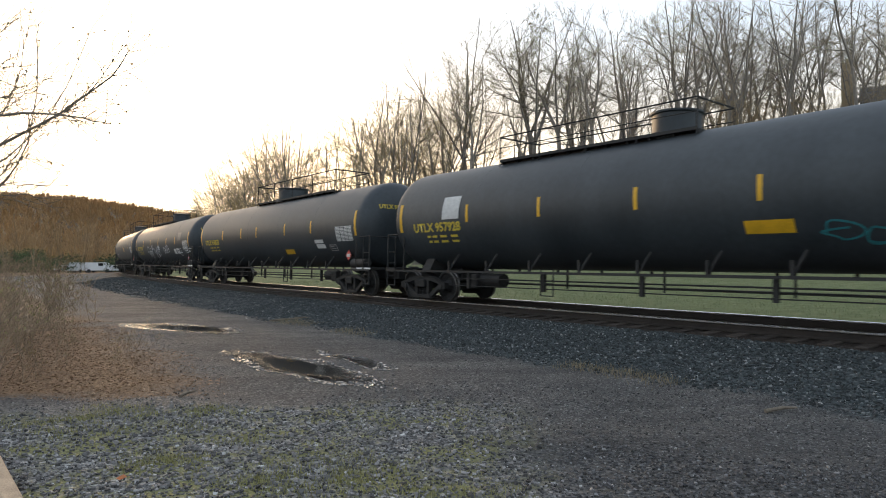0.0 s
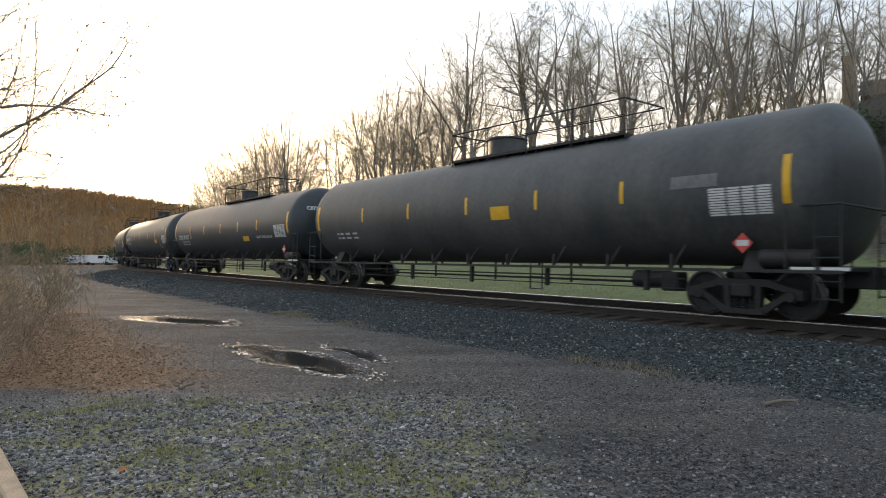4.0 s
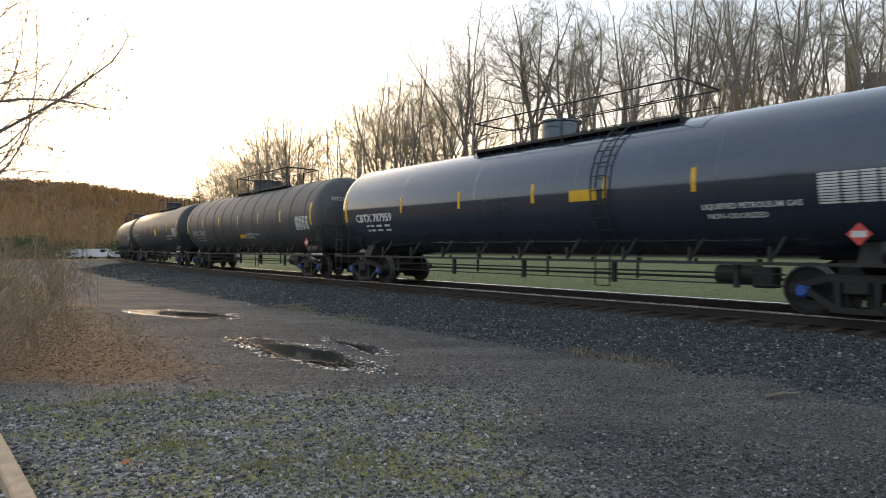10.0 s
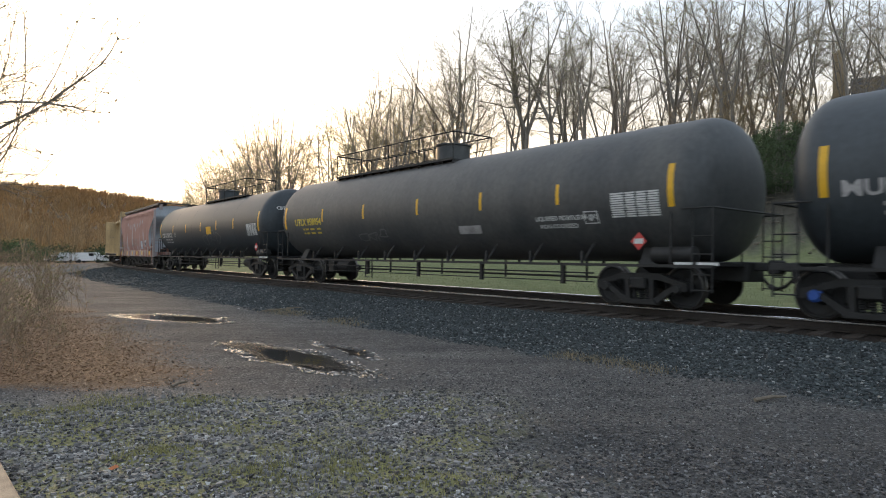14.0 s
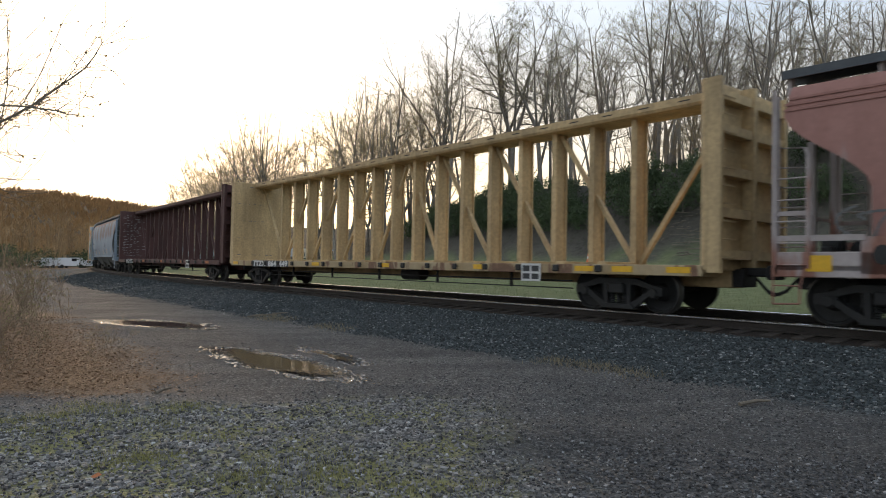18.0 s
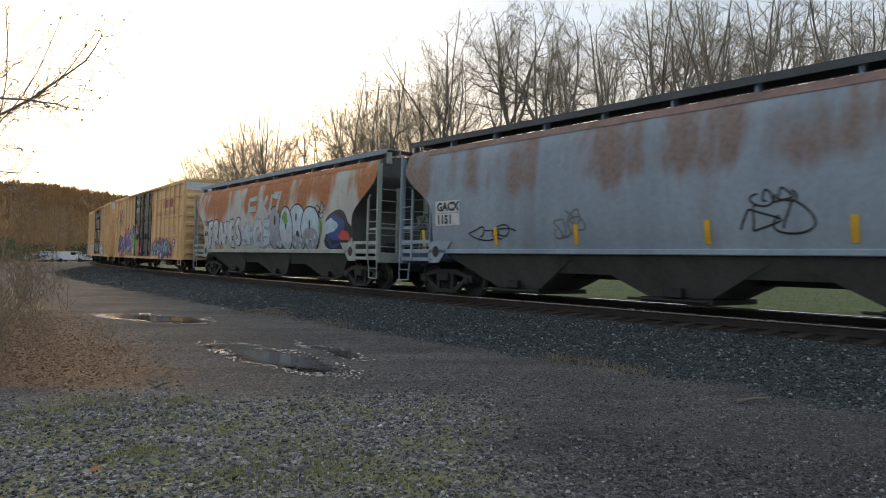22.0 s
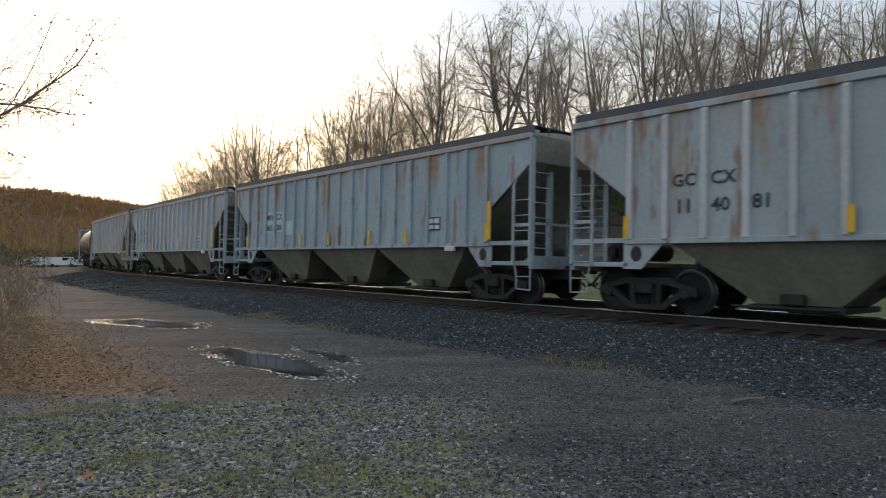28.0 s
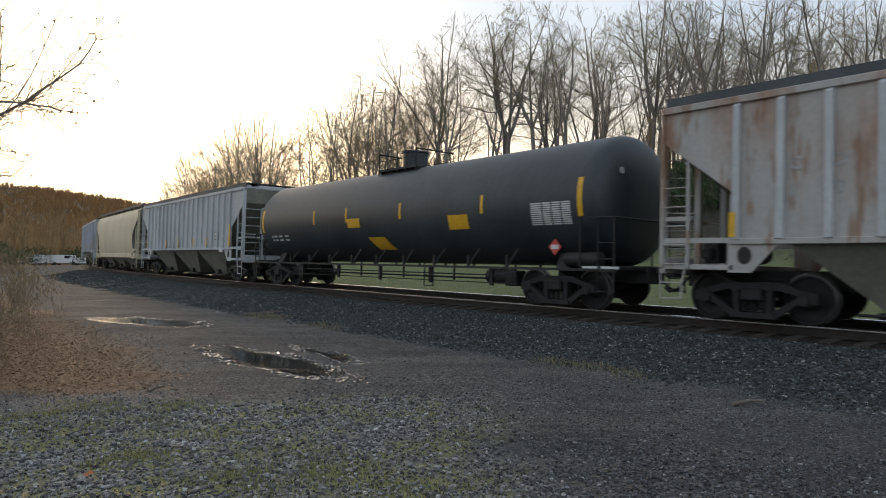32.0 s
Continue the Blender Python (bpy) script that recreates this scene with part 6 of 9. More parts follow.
        for k in range(5):
            ld.tube((e + q * 0.1, -w + 0.1, 1.2 + k * 0.38), (e + q * 0.1, -w + 0.55, 1.2 + k * 0.38), 0.016, n=5)
        part("ladder", ld, paint, car)
        part("draft_sill", Shape().box(min(e, q * (length / 2 - 0.35)), max(e, q * (length / 2 - 0.35)), -0.3, 0.3, 0.68, 1.05, 0.02), M_STEEL, car)
    ring = Shape()
    for g in range(14):
        a, b = 2 * math.pi * g / 14, 2 * math.pi * (g + 1) / 14
        ring.tube((h + 0.15, -0.75 + 0.26 * math.cos(a), 1.95 + 0.26 * math.sin(a)), (h + 0.15, -0.75 + 0.26 * math.cos(b), 1.95 + 0.26 * math.sin(b)), 0.014, n=5)
    for g in range(5):
        a = 2 * math.pi * g / 5
        ring.tube((h + 0.15, -0.75, 1.95), (h + 0.15, -0.75 + 0.26 * math.cos(a), 1.95 + 0.26 * math.sin(a)), 0.01, n=5)
    part("hand_brake_wheel", ring, M_STEEL, car)
    part("brake_box", Shape().box(h + 0.03, h + 0.13, -0.92, -0.58, 1.7, 2.15, 0.03), paint, car)
    under_gear(car, length, length / 2 - 3.15)
    part("brake_rigging", Shape().tube((-6, -1.2, 0.7), (6, -1.2, 0.7), 0.02, n=5).tube((-6, -1.2, 0.58), (6, -1.2, 0.58), 0.015, n=5).box(-3.3, -3.2, -1.25, -1.15, 0.45, 0.85).box(1.8, 1.9, -1.25, -1.15, 0.45, 0.85).box(3.5, 4.4, -1.0, -0.5, 0.5, 0.85, 0.05), M_STEEL, car)
    for x in (-h + 0.5, -4.3, 5.0, h - 1.2):
        part("reflector", Shape().box(x - 0.06, x + 0.06, -w - 0.012, -w - 0.006, 1.05, 1.5), M_YELLOW, body)

    def place(x, z):
        return (x, -w - 0.01, z)
    for words, x, z, size, m in texts:
        put("lettering", text_mesh(words, words, size, m, bold=-0.007 if len(words) > 20 and m is M_BROWNTXT else 0.002), body, Matrix.Translation((x, -w - (0.1 if door[0] < x < door[1] else 0.078), z)))
    if decals:
        decals(body, place, w)
    return car


# ---- the cars, from the first to pass to the last ----
def sign(x0, x1, z0, z1, lean=0.0):
    return ("warning_sign", [(x0, x1, z0, z1, lean)], M_YELLOW)


def graffiti_hopper(body, place):
    part("eave_band", panel(place, -7.6, 7.6, 4.08, 4.26, 0.006), M_RUSTORANGE, body, "orange rusted eave band")
    bubble_word(body, place, "FRAMES", -6.35, -2.35, 1.45, 2.78, M_G_BLACK, [M_G_SILVER], M_G_WHITE, 0.48)
    wild_piece(body, place, 32, -2.2, 0.6, 1.5, 2.6, [M_G_SILVER, M_G_PALE], M_G_GREY, M_G_GREY, [M_G_SILVER, M_G_PALE], 4, 0)
    # each letter: lobes (x, z, half width, half height), holes, upper and lower paint
    word = [([(1.05, 2.55, 0.5, 0.5), (0.92, 1.95, 0.34, 0.56), (1.45, 1.85, 0.33, 0.42)], [(1.12, 2.55, 0.09, 0.2)], M_G_GREY, M_G_GREY),
            ([(2.1, 2.2, 0.56, 0.8)], [(2.12, 2.35, 0.07, 0.2)], M_G_PALE, M_G_SILVER),
            ([(3.0, 2.62, 0.55, 0.46), (3.05, 1.95, 0.62, 0.58)], [(2.98, 2.62, 0.07, 0.16), (3.1, 1.98, 0.13, 0.12)], M_G_PALE, M_G_GREY),
            ([(4.1, 2.15, 0.68, 0.82)], [(4.08, 2.3, 0.07, 0.18)], M_G_PALE, M_G_GREY)]
    for k, (lobes, holes, upper, lower) in enumerate(word):
        lift = 0.003 + 0.006 * (k % 2)
        part("graffiti_outline", join_shapes(blob(place, x, z, rx + 0.06, rz + 0.06, 300 + 7 * k + i, lift, 30, 0.03) for i, (x, z, rx, rz) in enumerate(lobes)), M_G_BLACK, body)
        part("graffiti_fill", join_shapes(blob(place, x, z, rx, rz, 300 + 7 * k + i, lift + 0.0025 + 0.0006 * i, 30, 0.03) for i, (x, z, rx, rz) in enumerate(lobes)), upper, body)
        x, z, rx, rz = lobes[-1]
        part("graffiti_shade", blob(place, x, z - rz * 0.42, rx * 0.85, rz * 0.5, 300 + 7 * k, lift + 0.0045, 26, 0.04), lower, body)
        part("graffiti_hole", join_shapes(blob(place, x, z, rx, rz, 340 + i, lift + 0.0052, 14, 0.05) for i, (x, z, rx, rz) in enumerate(holes)), M_G_BLACK, body)
        for i, (dx, dz, q) in enumerate(((-0.2, -0.28, 0.1), (0.1, -0.36, 0.07), (0.24, -0.18, 0.08))):
            part("graffiti_dot", blob(place, x + dx * rx * 2, z + dz * rz * 2, q, q, 360 + i, lift + 0.0052, 12, 0.04), M_G_PALE, body)
    part("graffiti_fill", blob(place, 2.05, 2.62, 0.26, 0.22, 5, 0.0185), M_G_GREEN, body)
    part("graffiti_fill", blob(place, 4.86, 2.2, 0.1, 0.22, 6, 0.0185), M_G_GREEN, body)
    part("graffiti_outline", blob(place, 6.05, 2.0, 1.05, 0.62, 77, 0.003), M_G_BLACK, body)
    part("graffiti_fill", blob(place, 5.85, 2.05, 0.7, 0.5, 78, 0.006), M_G_BLUE, body)
    part("graffiti_fill", blob(place, 5.6, 2.2, 0.4, 0.28, 79, 0.009), M_G_PALE, body)
    part("graffiti_fill", blob(place, 6.5, 1.85, 0.3, 0.2, 80, 0.009), M_LOGO_RED, body)
    scrawl(body, 4, 4.4, 5.1, 2.5, 3.1, M_G_BLACK, place)
    scrawl(body, 5, 0.5, 1.2, 2.6, 3.0, M_G_GREY, place)
    for pts in ([(-1.6, 2.7), (-1.5, 3.5), (-0.7, 3.55)], [(-1.5, 3.1), (-0.8, 3.1)], [(-0.5, 2.75), (0.3, 3.55)], [(-0.4, 3.5), (0.4, 2.75)], [(0.6, 2.8), (0.7, 3.55), (1.3, 3.5)], [(0.9, 3.6), (1.5, 3.65), (1.2, 2.85)]):
        part("graffiti_stroke", bar(place, pts, 0.2, 0.004, 0.1), M_G_MIST, body)


def graffiti_box_first(body, place, w):
    pl = lambda x, z: (x, -w - 0.075, z)
    pd = lambda x, z: (x, -w - (0.1 if x > -2.45 else 0.076), z)
    wild_piece(body, pl, 41, 2.85, 7.1, 0.95, 1.95, [M_G_BLUE, M_G_TEAL, M_G_NAVY], M_G_BLACK, M_G_PINK, [M_G_PALE, M_G_CYAN, M_G_NAVY, M_G_PINK], 6, 8)
    for pts in ([(3.15, 1.7), (3.4, 1.25), (3.6, 1.5)], [(3.75, 1.75), (3.85, 1.4), (4.15, 1.55)], [(4.25, 1.8), (4.45, 1.25), (4.8, 1.3), (4.95, 1.6)], [(5.1, 1.65), (5.3, 1.3), (5.45, 1.6), (5.6, 1.25), (5.85, 1.8)], [(6.0, 1.5), (6.4, 1.25), (6.5, 1.6), (6.85, 1.35)]):
        part("graffiti_tag", bar(pl, pts, 0.055, 0.03), M_G_PALE, body)
    for k, (x, z) in enumerate(((-6.2, 1.3), (-4.6, 2.2), (-3.0, 2.3), (-1.6, 1.9), (-1.2, 1.3))):
        part("graffiti_cloud", blob(pd, x, z, 0.95, 0.5, 45 + k, 0.0, 40, 0.2), M_G_PINK, body)
    pw = lambda x, z: (x, -w - 0.104, z)
    wild_piece(body, pw, 42, -7.0, -5.7, 1.02, 2.3, [M_G_NAVY, M_G_GREEN], M_G_BLACK, M_G_YEL, [M_G_MAROON, M_G_YEL, M_G_PINK, M_G_GREEN], 1, 4)
    wild_piece(body, pw, 44, -5.8, -2.9, 1.04, 2.55, [M_G_PURPLE, M_G_NAVY, M_G_PURPLE], M_G_BLACK, M_G_CYAN, [M_G_NAVY, M_G_CYAN, M_G_YEL, M_G_PALE, M_G_GREEN], 3, 14)
    wild_piece(body, pw, 49, -3.0, -1.3, 1.16, 2.8, [M_G_GREEN], M_G_PURPLE, M_G_YEL, [M_G_PURPLE, M_G_GREEN, M_G_NAVY, M_G_YEL], 1, 5)
    for k, (x, z) in enumerate(((-5.1, 2.75), (-4.0, 2.8), (-1.4, 2.55), (-0.9, 2.1), (-1.2, 1.2))):
        part("graffiti_splash", blob(pw, x, z, 0.16, 0.12, 165 + k, 0.001, 16, 0.4), M_G_BLACK, body)
    for dx, m, lean in ((0, M_LOGO_BLUE, 1), (0.02, M_LOGO_RED, -1)):
        x, z = -6.82, 3.7
        sh = Shape()
        for q in (-1, 1):
            sh.add([pl(x + q * 0.5 - 0.12, z + lean * q * 0.5), pl(x + q * 0.5 + 0.12, z + lean * q * 0.5), pl(x + q * 0.08 + 0.1, z), pl(x + q * 0.08 - 0.1, z)], [(0, 1, 2, 3)])
        sh.v = [(a, b - dx - 0.004, c) for a, b, c in sh.v]
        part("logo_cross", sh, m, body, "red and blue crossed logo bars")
    for k, (a, b) in enumerate(((4.95, 5.55), (5.65, 6.2), (6.3, 7.0))):
        part("logo_bar", Shape().box(a, b, -w - 0.03, -w - 0.015, 3.78, 4.22), M_LOGO_DIM, body)
    part("data_plate", Shape().box(7.1, 7.7, -w - 0.03, -w - 0.015, 1.55, 1.95), M_BOXBLK, body, "black framed data plate")
    for x0, x1, z0, z1 in ((7.14, 7.38, 1.76, 1.91), (7.42, 7.66, 1.76, 1.91), (7.14, 7.66, 1.59, 1.71)):
        part("plate_stripe", Shape().box(x0, x1, -w - 0.036, -w - 0.031, z0, z1), M_WHITE, body)
    for k in range(6):
        for xa, xb in ((6.35, 6.5), (6.6, 6.75), (7.12, 7.4), (7.46, 7.7)):
            part("stencil_bar", Shape().box(xa, xb, -w - 0.014, -w - 0.008, 2.3 + k * 0.08, 2.335 + k * 0.08), M_DOORFADE, body)
    part("warning_label", Shape().box(8.32, 8.5, -w - 0.03, -w - 0.015, 1.35, 1.85), M_YELLOW, body)
    part("warning_label", Shape().box(7.95, 8.4, -w - 0.03, -w - 0.015, 1.05, 1.22), M_YELLOW, body)
    part("pale_patch", Shape().box(7.9, 8.28, -w - 0.03, -w - 0.015, 1.32, 1.85), M_CREAM, body)


def graffiti_box_second(body, place, w):
    pl = lambda x, z: (x, -w - 0.075, z)
    for k, (x, z, rx, rz) in enumerate(((-7.4, 1.5, 1.2, 0.6), (-5.4, 1.35, 1.5, 0.45), (-3.4, 1.5, 0.9, 0.6))):
        part("graffiti_cloud", blob(pl, x, z, rx, rz, 150 + k, 0.0, 40, 0.1), M_OVERSPRAY, body)
    wild_piece(body, pl, 51, 2.6, 4.7, 0.95, 2.0, [M_G_WHITE, M_G_SILVER], M_G_BLACK, M_G_BLACK, [M_G_BLACK, M_G_WHITE, M_G_SILVER], 4, 3)
    for k in range(9):
        part("faded_letter", Shape().box(4.4 + k * 0.34, 4.6 + k * 0.34, -w - 0.012, -w - 0.006, 3.36, 3.62), M_DOORFADE, body)
    scrawl(body, 52, -7.5, -2.6, 0.95, 1.9, M_G_PALE, pl)
    scrawl(body, 53, 7.6, 8.4, 2.2, 3.4, M_G_WHITE, pl)
    part("data_plate", Shape().box(6.6, 7.1, -w - 0.03, -w - 0.015, 1.4, 1.75), M_BOXBLK, body, "black framed data plate")
    part("warning_label", Shape().box(7.5, 7.9, -w - 0.03, -w - 0.015, 1.4, 1.7), M_YELLOW, body)


def southern_bars(body, place):
    for k, ch in enumerate("SOUTHERN"):
        me = text_mesh(ch, ch, 0.5, M_FADEW, bold=0.012)
        for v in me.vertices:
            p = place(v.co.x * 0.85 - 2.72 + k * 0.635, v.co.z + 3.03)
            v.co = Vector((p[0], p[1] - 0.004, p[2]))
        put("lettering", me, body, None, "worn white letter of the railway's name")
    for k, (x, z) in enumerate(((-0.15, 3.35), (0.5, 3.0), (2.3, 3.4), (3.1, 3.45), (-3.2, 3.4))):
        part("paint_patch", blob(place, x, z, 0.13, 0.17, 200 + k, 0.0, 12, 0.3), M_FADEW, body)
    for x0, x1, z0, z1, m in ((2.6, 3.35, 1.5, 2.07, M_GRAY), (4.26, 4.74, 1.66, 2.1, M_LGRAY)):
        part("paint_patch", panel(place, x0, x1, z0, z1), m, body)
    part("data_plate", panel(place, 4.32, 4.68, 1.72, 1.95, 0.016), M_BOXBLK, body)
    scrawl(body, 61, -6.0, -4.2, 1.6, 2.2, M_FAINT, place)
    scrawl(body, 62, -1.2, 1.2, 1.6, 2.2, M_FAINT, place)


def grey_marks(body, place):
    part("eave_band", panel(place, -7.6, 7.6, 4.08, 4.26, 0.006), M_EAVE, body, "rusted eave band")
    for words, z in (("GACX", 2.45), ("1151", 2.1)):
        part("stencil_box", panel(place, -7.0, -6.0, z - 0.06, z + 0.27, 0.004), M_WHITE, body)
        me = text_mesh(words, words, 0.32, M_DKTEXT, bold=0.016)
        for v in me.vertices:
            p = place(v.co.x - 6.93, v.co.z + z)
            v.co = Vector((p[0], p[1] - 0.012, p[2]))
        put("reporting_mark", me, body)
    scrawl(body, 71, -5.55, -4.0, 1.62, 2.0, M_G_BLACK, place)
    scrawl(body, 72, -2.7, -1.9, 1.63, 2.3, M_FAINT, place)
    scrawl(body, 73, 1.6, 2.8, 1.62, 2.2, M_G_BLACK, place)
    scrawl(body, 74, 1.9, 2.5, 2.15, 2.45, M_G_BLACK, place)
    for x in (-7.55, -4.65, -2.11, 0.99, 3.48, 6.2):
        part("reflector", Shape().add([(a, b - 0.014, c) for zz in (1.5, 1.62, 1.74, 1.85, 1.95) for a, b, c in (place(x - 0.06, zz), place(x + 0.06, zz))], [(2 * i, 2 * i + 1, 2 * i + 3, 2 * i + 2) for i in range(4)]), M_YELLOW, body)


LPG = (("LIQUEFIED PETROLEUM GAS", 5.0, 2.02, 0.15, M_WHITE), ("NON-ODORIZED", 5.1, 1.82, 0.15, M_WHITE))
RED_PLACARD = ("notice", [(5.35, 6.05, 1.98, 2.12, 0), (5.4, 6.1, 1.76, 1.94, 0)], M_WHITE)
TANKS = {
    0: dict(rail_h=0.6, walk_x=(-5.0, 0.95), flip=True, mark="UTLX 957928", mark_mat=M_YTEXT, extra=[("blank_panel", [(-6.6, -5.85, 2.5, 3.15, 0.05)], M_WHITE), sign(2.3, 3.2, 1.76, 2.03)], tags=[(1, 3.6, 6.6, 1.5, 1.95, M_G_TEAL)],
            label="black pressure tank car with yellow marks and teal graffiti"),
    1: dict(dome_r=0.68, stripes=(-5.16, -2.53, -0.55, 2.63, 5.14), walk_x=(-2.4, 5.6), mark="UTLX 958073", mark_mat=M_YTEXT, extra=[sign(2.2, 3.05, 1.52, 1.76, 0.1), RED_PLACARD, ("outline_box", [(6.45, 6.98, 1.64, 1.9, 0)], M_FAINT)],
            label="black pressure tank car with yellow stencils and white notices"),
    2: dict(flip=True, mark="UTLX 954260", mark_mat=M_YTEXT, extra=[("blank_panel", [(6.0, 6.8, 2.6, 3.1, 0)], M_FAINT), ("notice", [(4.6, 5.2, 1.75, 2.1, 0)], M_WHITE), RED_PLACARD],
            tags=[(2, -4.03, -2.3, 1.47, 2.35, M_G_WHITE), (5, -2.4, -1.8, 2.15, 2.46, M_G_WHITE), (3, -1.65, 0.05, 1.35, 2.35, M_G_WHITE), (8, -0.1, 0.4, 2.0, 2.42, M_G_WHITE), (4, 1.46, 3.29, 1.84, 2.35, M_G_WHITE), (6, 5.6, 6.7, 1.6, 2.2, M_G_WHITE), (7, 7.6, 9.0, 1.8, 2.2, M_G_WHITE)],
            label="black pressure tank car sprayed with white outline graffiti"),
    3: dict(extra=[("blank_panel", [(6.4, 7.4, 2.6, 2.85, 0)], M_FAINT), sign(1.0, 1.7, 2.2, 2.55)], head_mark=False, label="dusty black pressure tank car with a yellow sign"),
    4: dict(dome_r=0.42, mark="CBTX 781497", extra=[sign(3.2, 4.0, 1.9, 2.15, 0.05), ("boxed_letter", [(-5.57, -5.27, 2.19, 2.45, 0)], M_FAINT)], texts=LPG[:1], label="black pressure tank car with white reporting marks"),
    5: dict(dome_r=0.44, mark="TILX 305275", caps=M_CAPBLUE, dome_at=-0.4, mark_at=(-8.49, -6.38, 2.4), stripes=(-5.97, -4.0, -1.5, 2.0, 5.0), extra=[sign(4.8, 5.6, 2.08, 2.33), ("faded_panel", [(7.2, 8.35, 2.95, 3.15, 0)], M_FAINT), ("boxed_letter", [(-5.56, -5.28, 2.41, 2.65, 0)], M_FAINT), ("outline_box", [(6.5, 7.05, 1.7, 2.0, 0)], M_FAINT)],
            label="black pressure tank car with blue axle caps"),
    6: dict(dome_r=0.47, mark="CBTX 785671", mark_at=(-8.45, -5.8, 2.14), extra=[sign(0.94, 1.68, 2.28, 2.66), ("boxed_letter", [(-5.26, -4.93, 2.16, 2.4, 0)], M_FAINT), ("small_stencil", [(-0.52, 0.03, 2.05, 2.09, 0), (0.95, 1.69, 2.05, 2.1, 0), (1.0, 1.45, 1.95, 1.98, 0), (1.0, 1.45, 1.87, 1.9, 0)], M_FADEW)], texts=LPG, label="black pressure tank car with a square yellow sign"),
    7: dict(ladder=True, walk_x=(-2.6, 4.1), stripes=(-5.21, -2.35, 0.52, 2.72, 4.88), mark="CBTX 787959", caps=M_CAPBLUE, extra=[sign(1.7, 2.5, 2.36, 2.62)], texts=LPG, label="glossy new black pressure tank car mirroring the sky"),
    8: dict(dome_r=0.68, mark="MTZX 330831", caps=M_CAPBLUE, mark_mat=M_FADEW, seams=[-8.0 + k * 1.45 for k in range(12)], walk_x=(-2.2, 4.3), mark_at=(-7.65, -5.1, 1.98), stripes=(-5.51, -2.76, 0.18, 2.88, 5.45), extra=[("tilted_sign", [(-0.05, 0.8, 1.72, 1.92, 0.2)], M_YELLOW)], texts=[("LIQUEFIED PETROLEUM GAS", 0.9, 1.86, 0.14, M_WHITE), ("NON-ODORIZED", 0.9, 1.7, 0.14, M_WHITE)], label="black jacketed tank car with hoop seams"),
    9: dict(stripes=(-5.34, -2.68, 0.0, 2.75, 5.45), mark_at=(-8.23, -5.66, 2.2), mark="MULX 701204", caps=M_CAPBLUE, mark_mat=M_FADEW, extra=[sign(1.05, 1.8, 2.18, 2.62)], texts=LPG, label="black pressure tank car with faint grey marks"),
    10: dict(flip=True, head_mark=False, mark="UTLX 958954", mark_mat=M_YTEXT, mark_at=(-7.9, -5.8, 2.3), stripes=(-5.68, -2.84, 0.21, 3.06, 5.77), tags=[(9, -3.25, -1.55, 1.6, 2.0, M_FAINT)], extra=[("pale_sign", [(1.98, 2.91, 1.74, 1.99, 0.05)], M_FADEW), ("boxed_letter", [(6.5, 6.9, 1.9, 2.2, 0)], M_FAINT)], texts=LPG, label="worn black tank car with a pale yellow sign"),
    11: dict(mark="CBTX 781012", extra=[sign(1.0, 1.8, 2.2, 2.6), ("boxed_letter", [(-5.25, -4.95, 2.17, 2.42, 0)], M_FAINT)], tags=[(9, 0.3, 3.0, 1.6, 2.4, M_FAINT)], label="black pressure tank car with faint grey graffiti"),
    23: dict(rail_hi=False, rail_h=0.5, walk_x=(-0.95, 1.05), mark="", dome_r=0.42, dome_h=0.5, stripes=(-3.87, -1.71, 1.3, 4.85), extra=[sign(-1.65, -0.9, 2.2, 2.5), sign(3.5, 4.3, 2.0, 2.4), sign(-0.3, 0.6, 1.35, 1.85, -0.3)], label="black tank car with a tall narrow valve housing"),
}
CARS = []
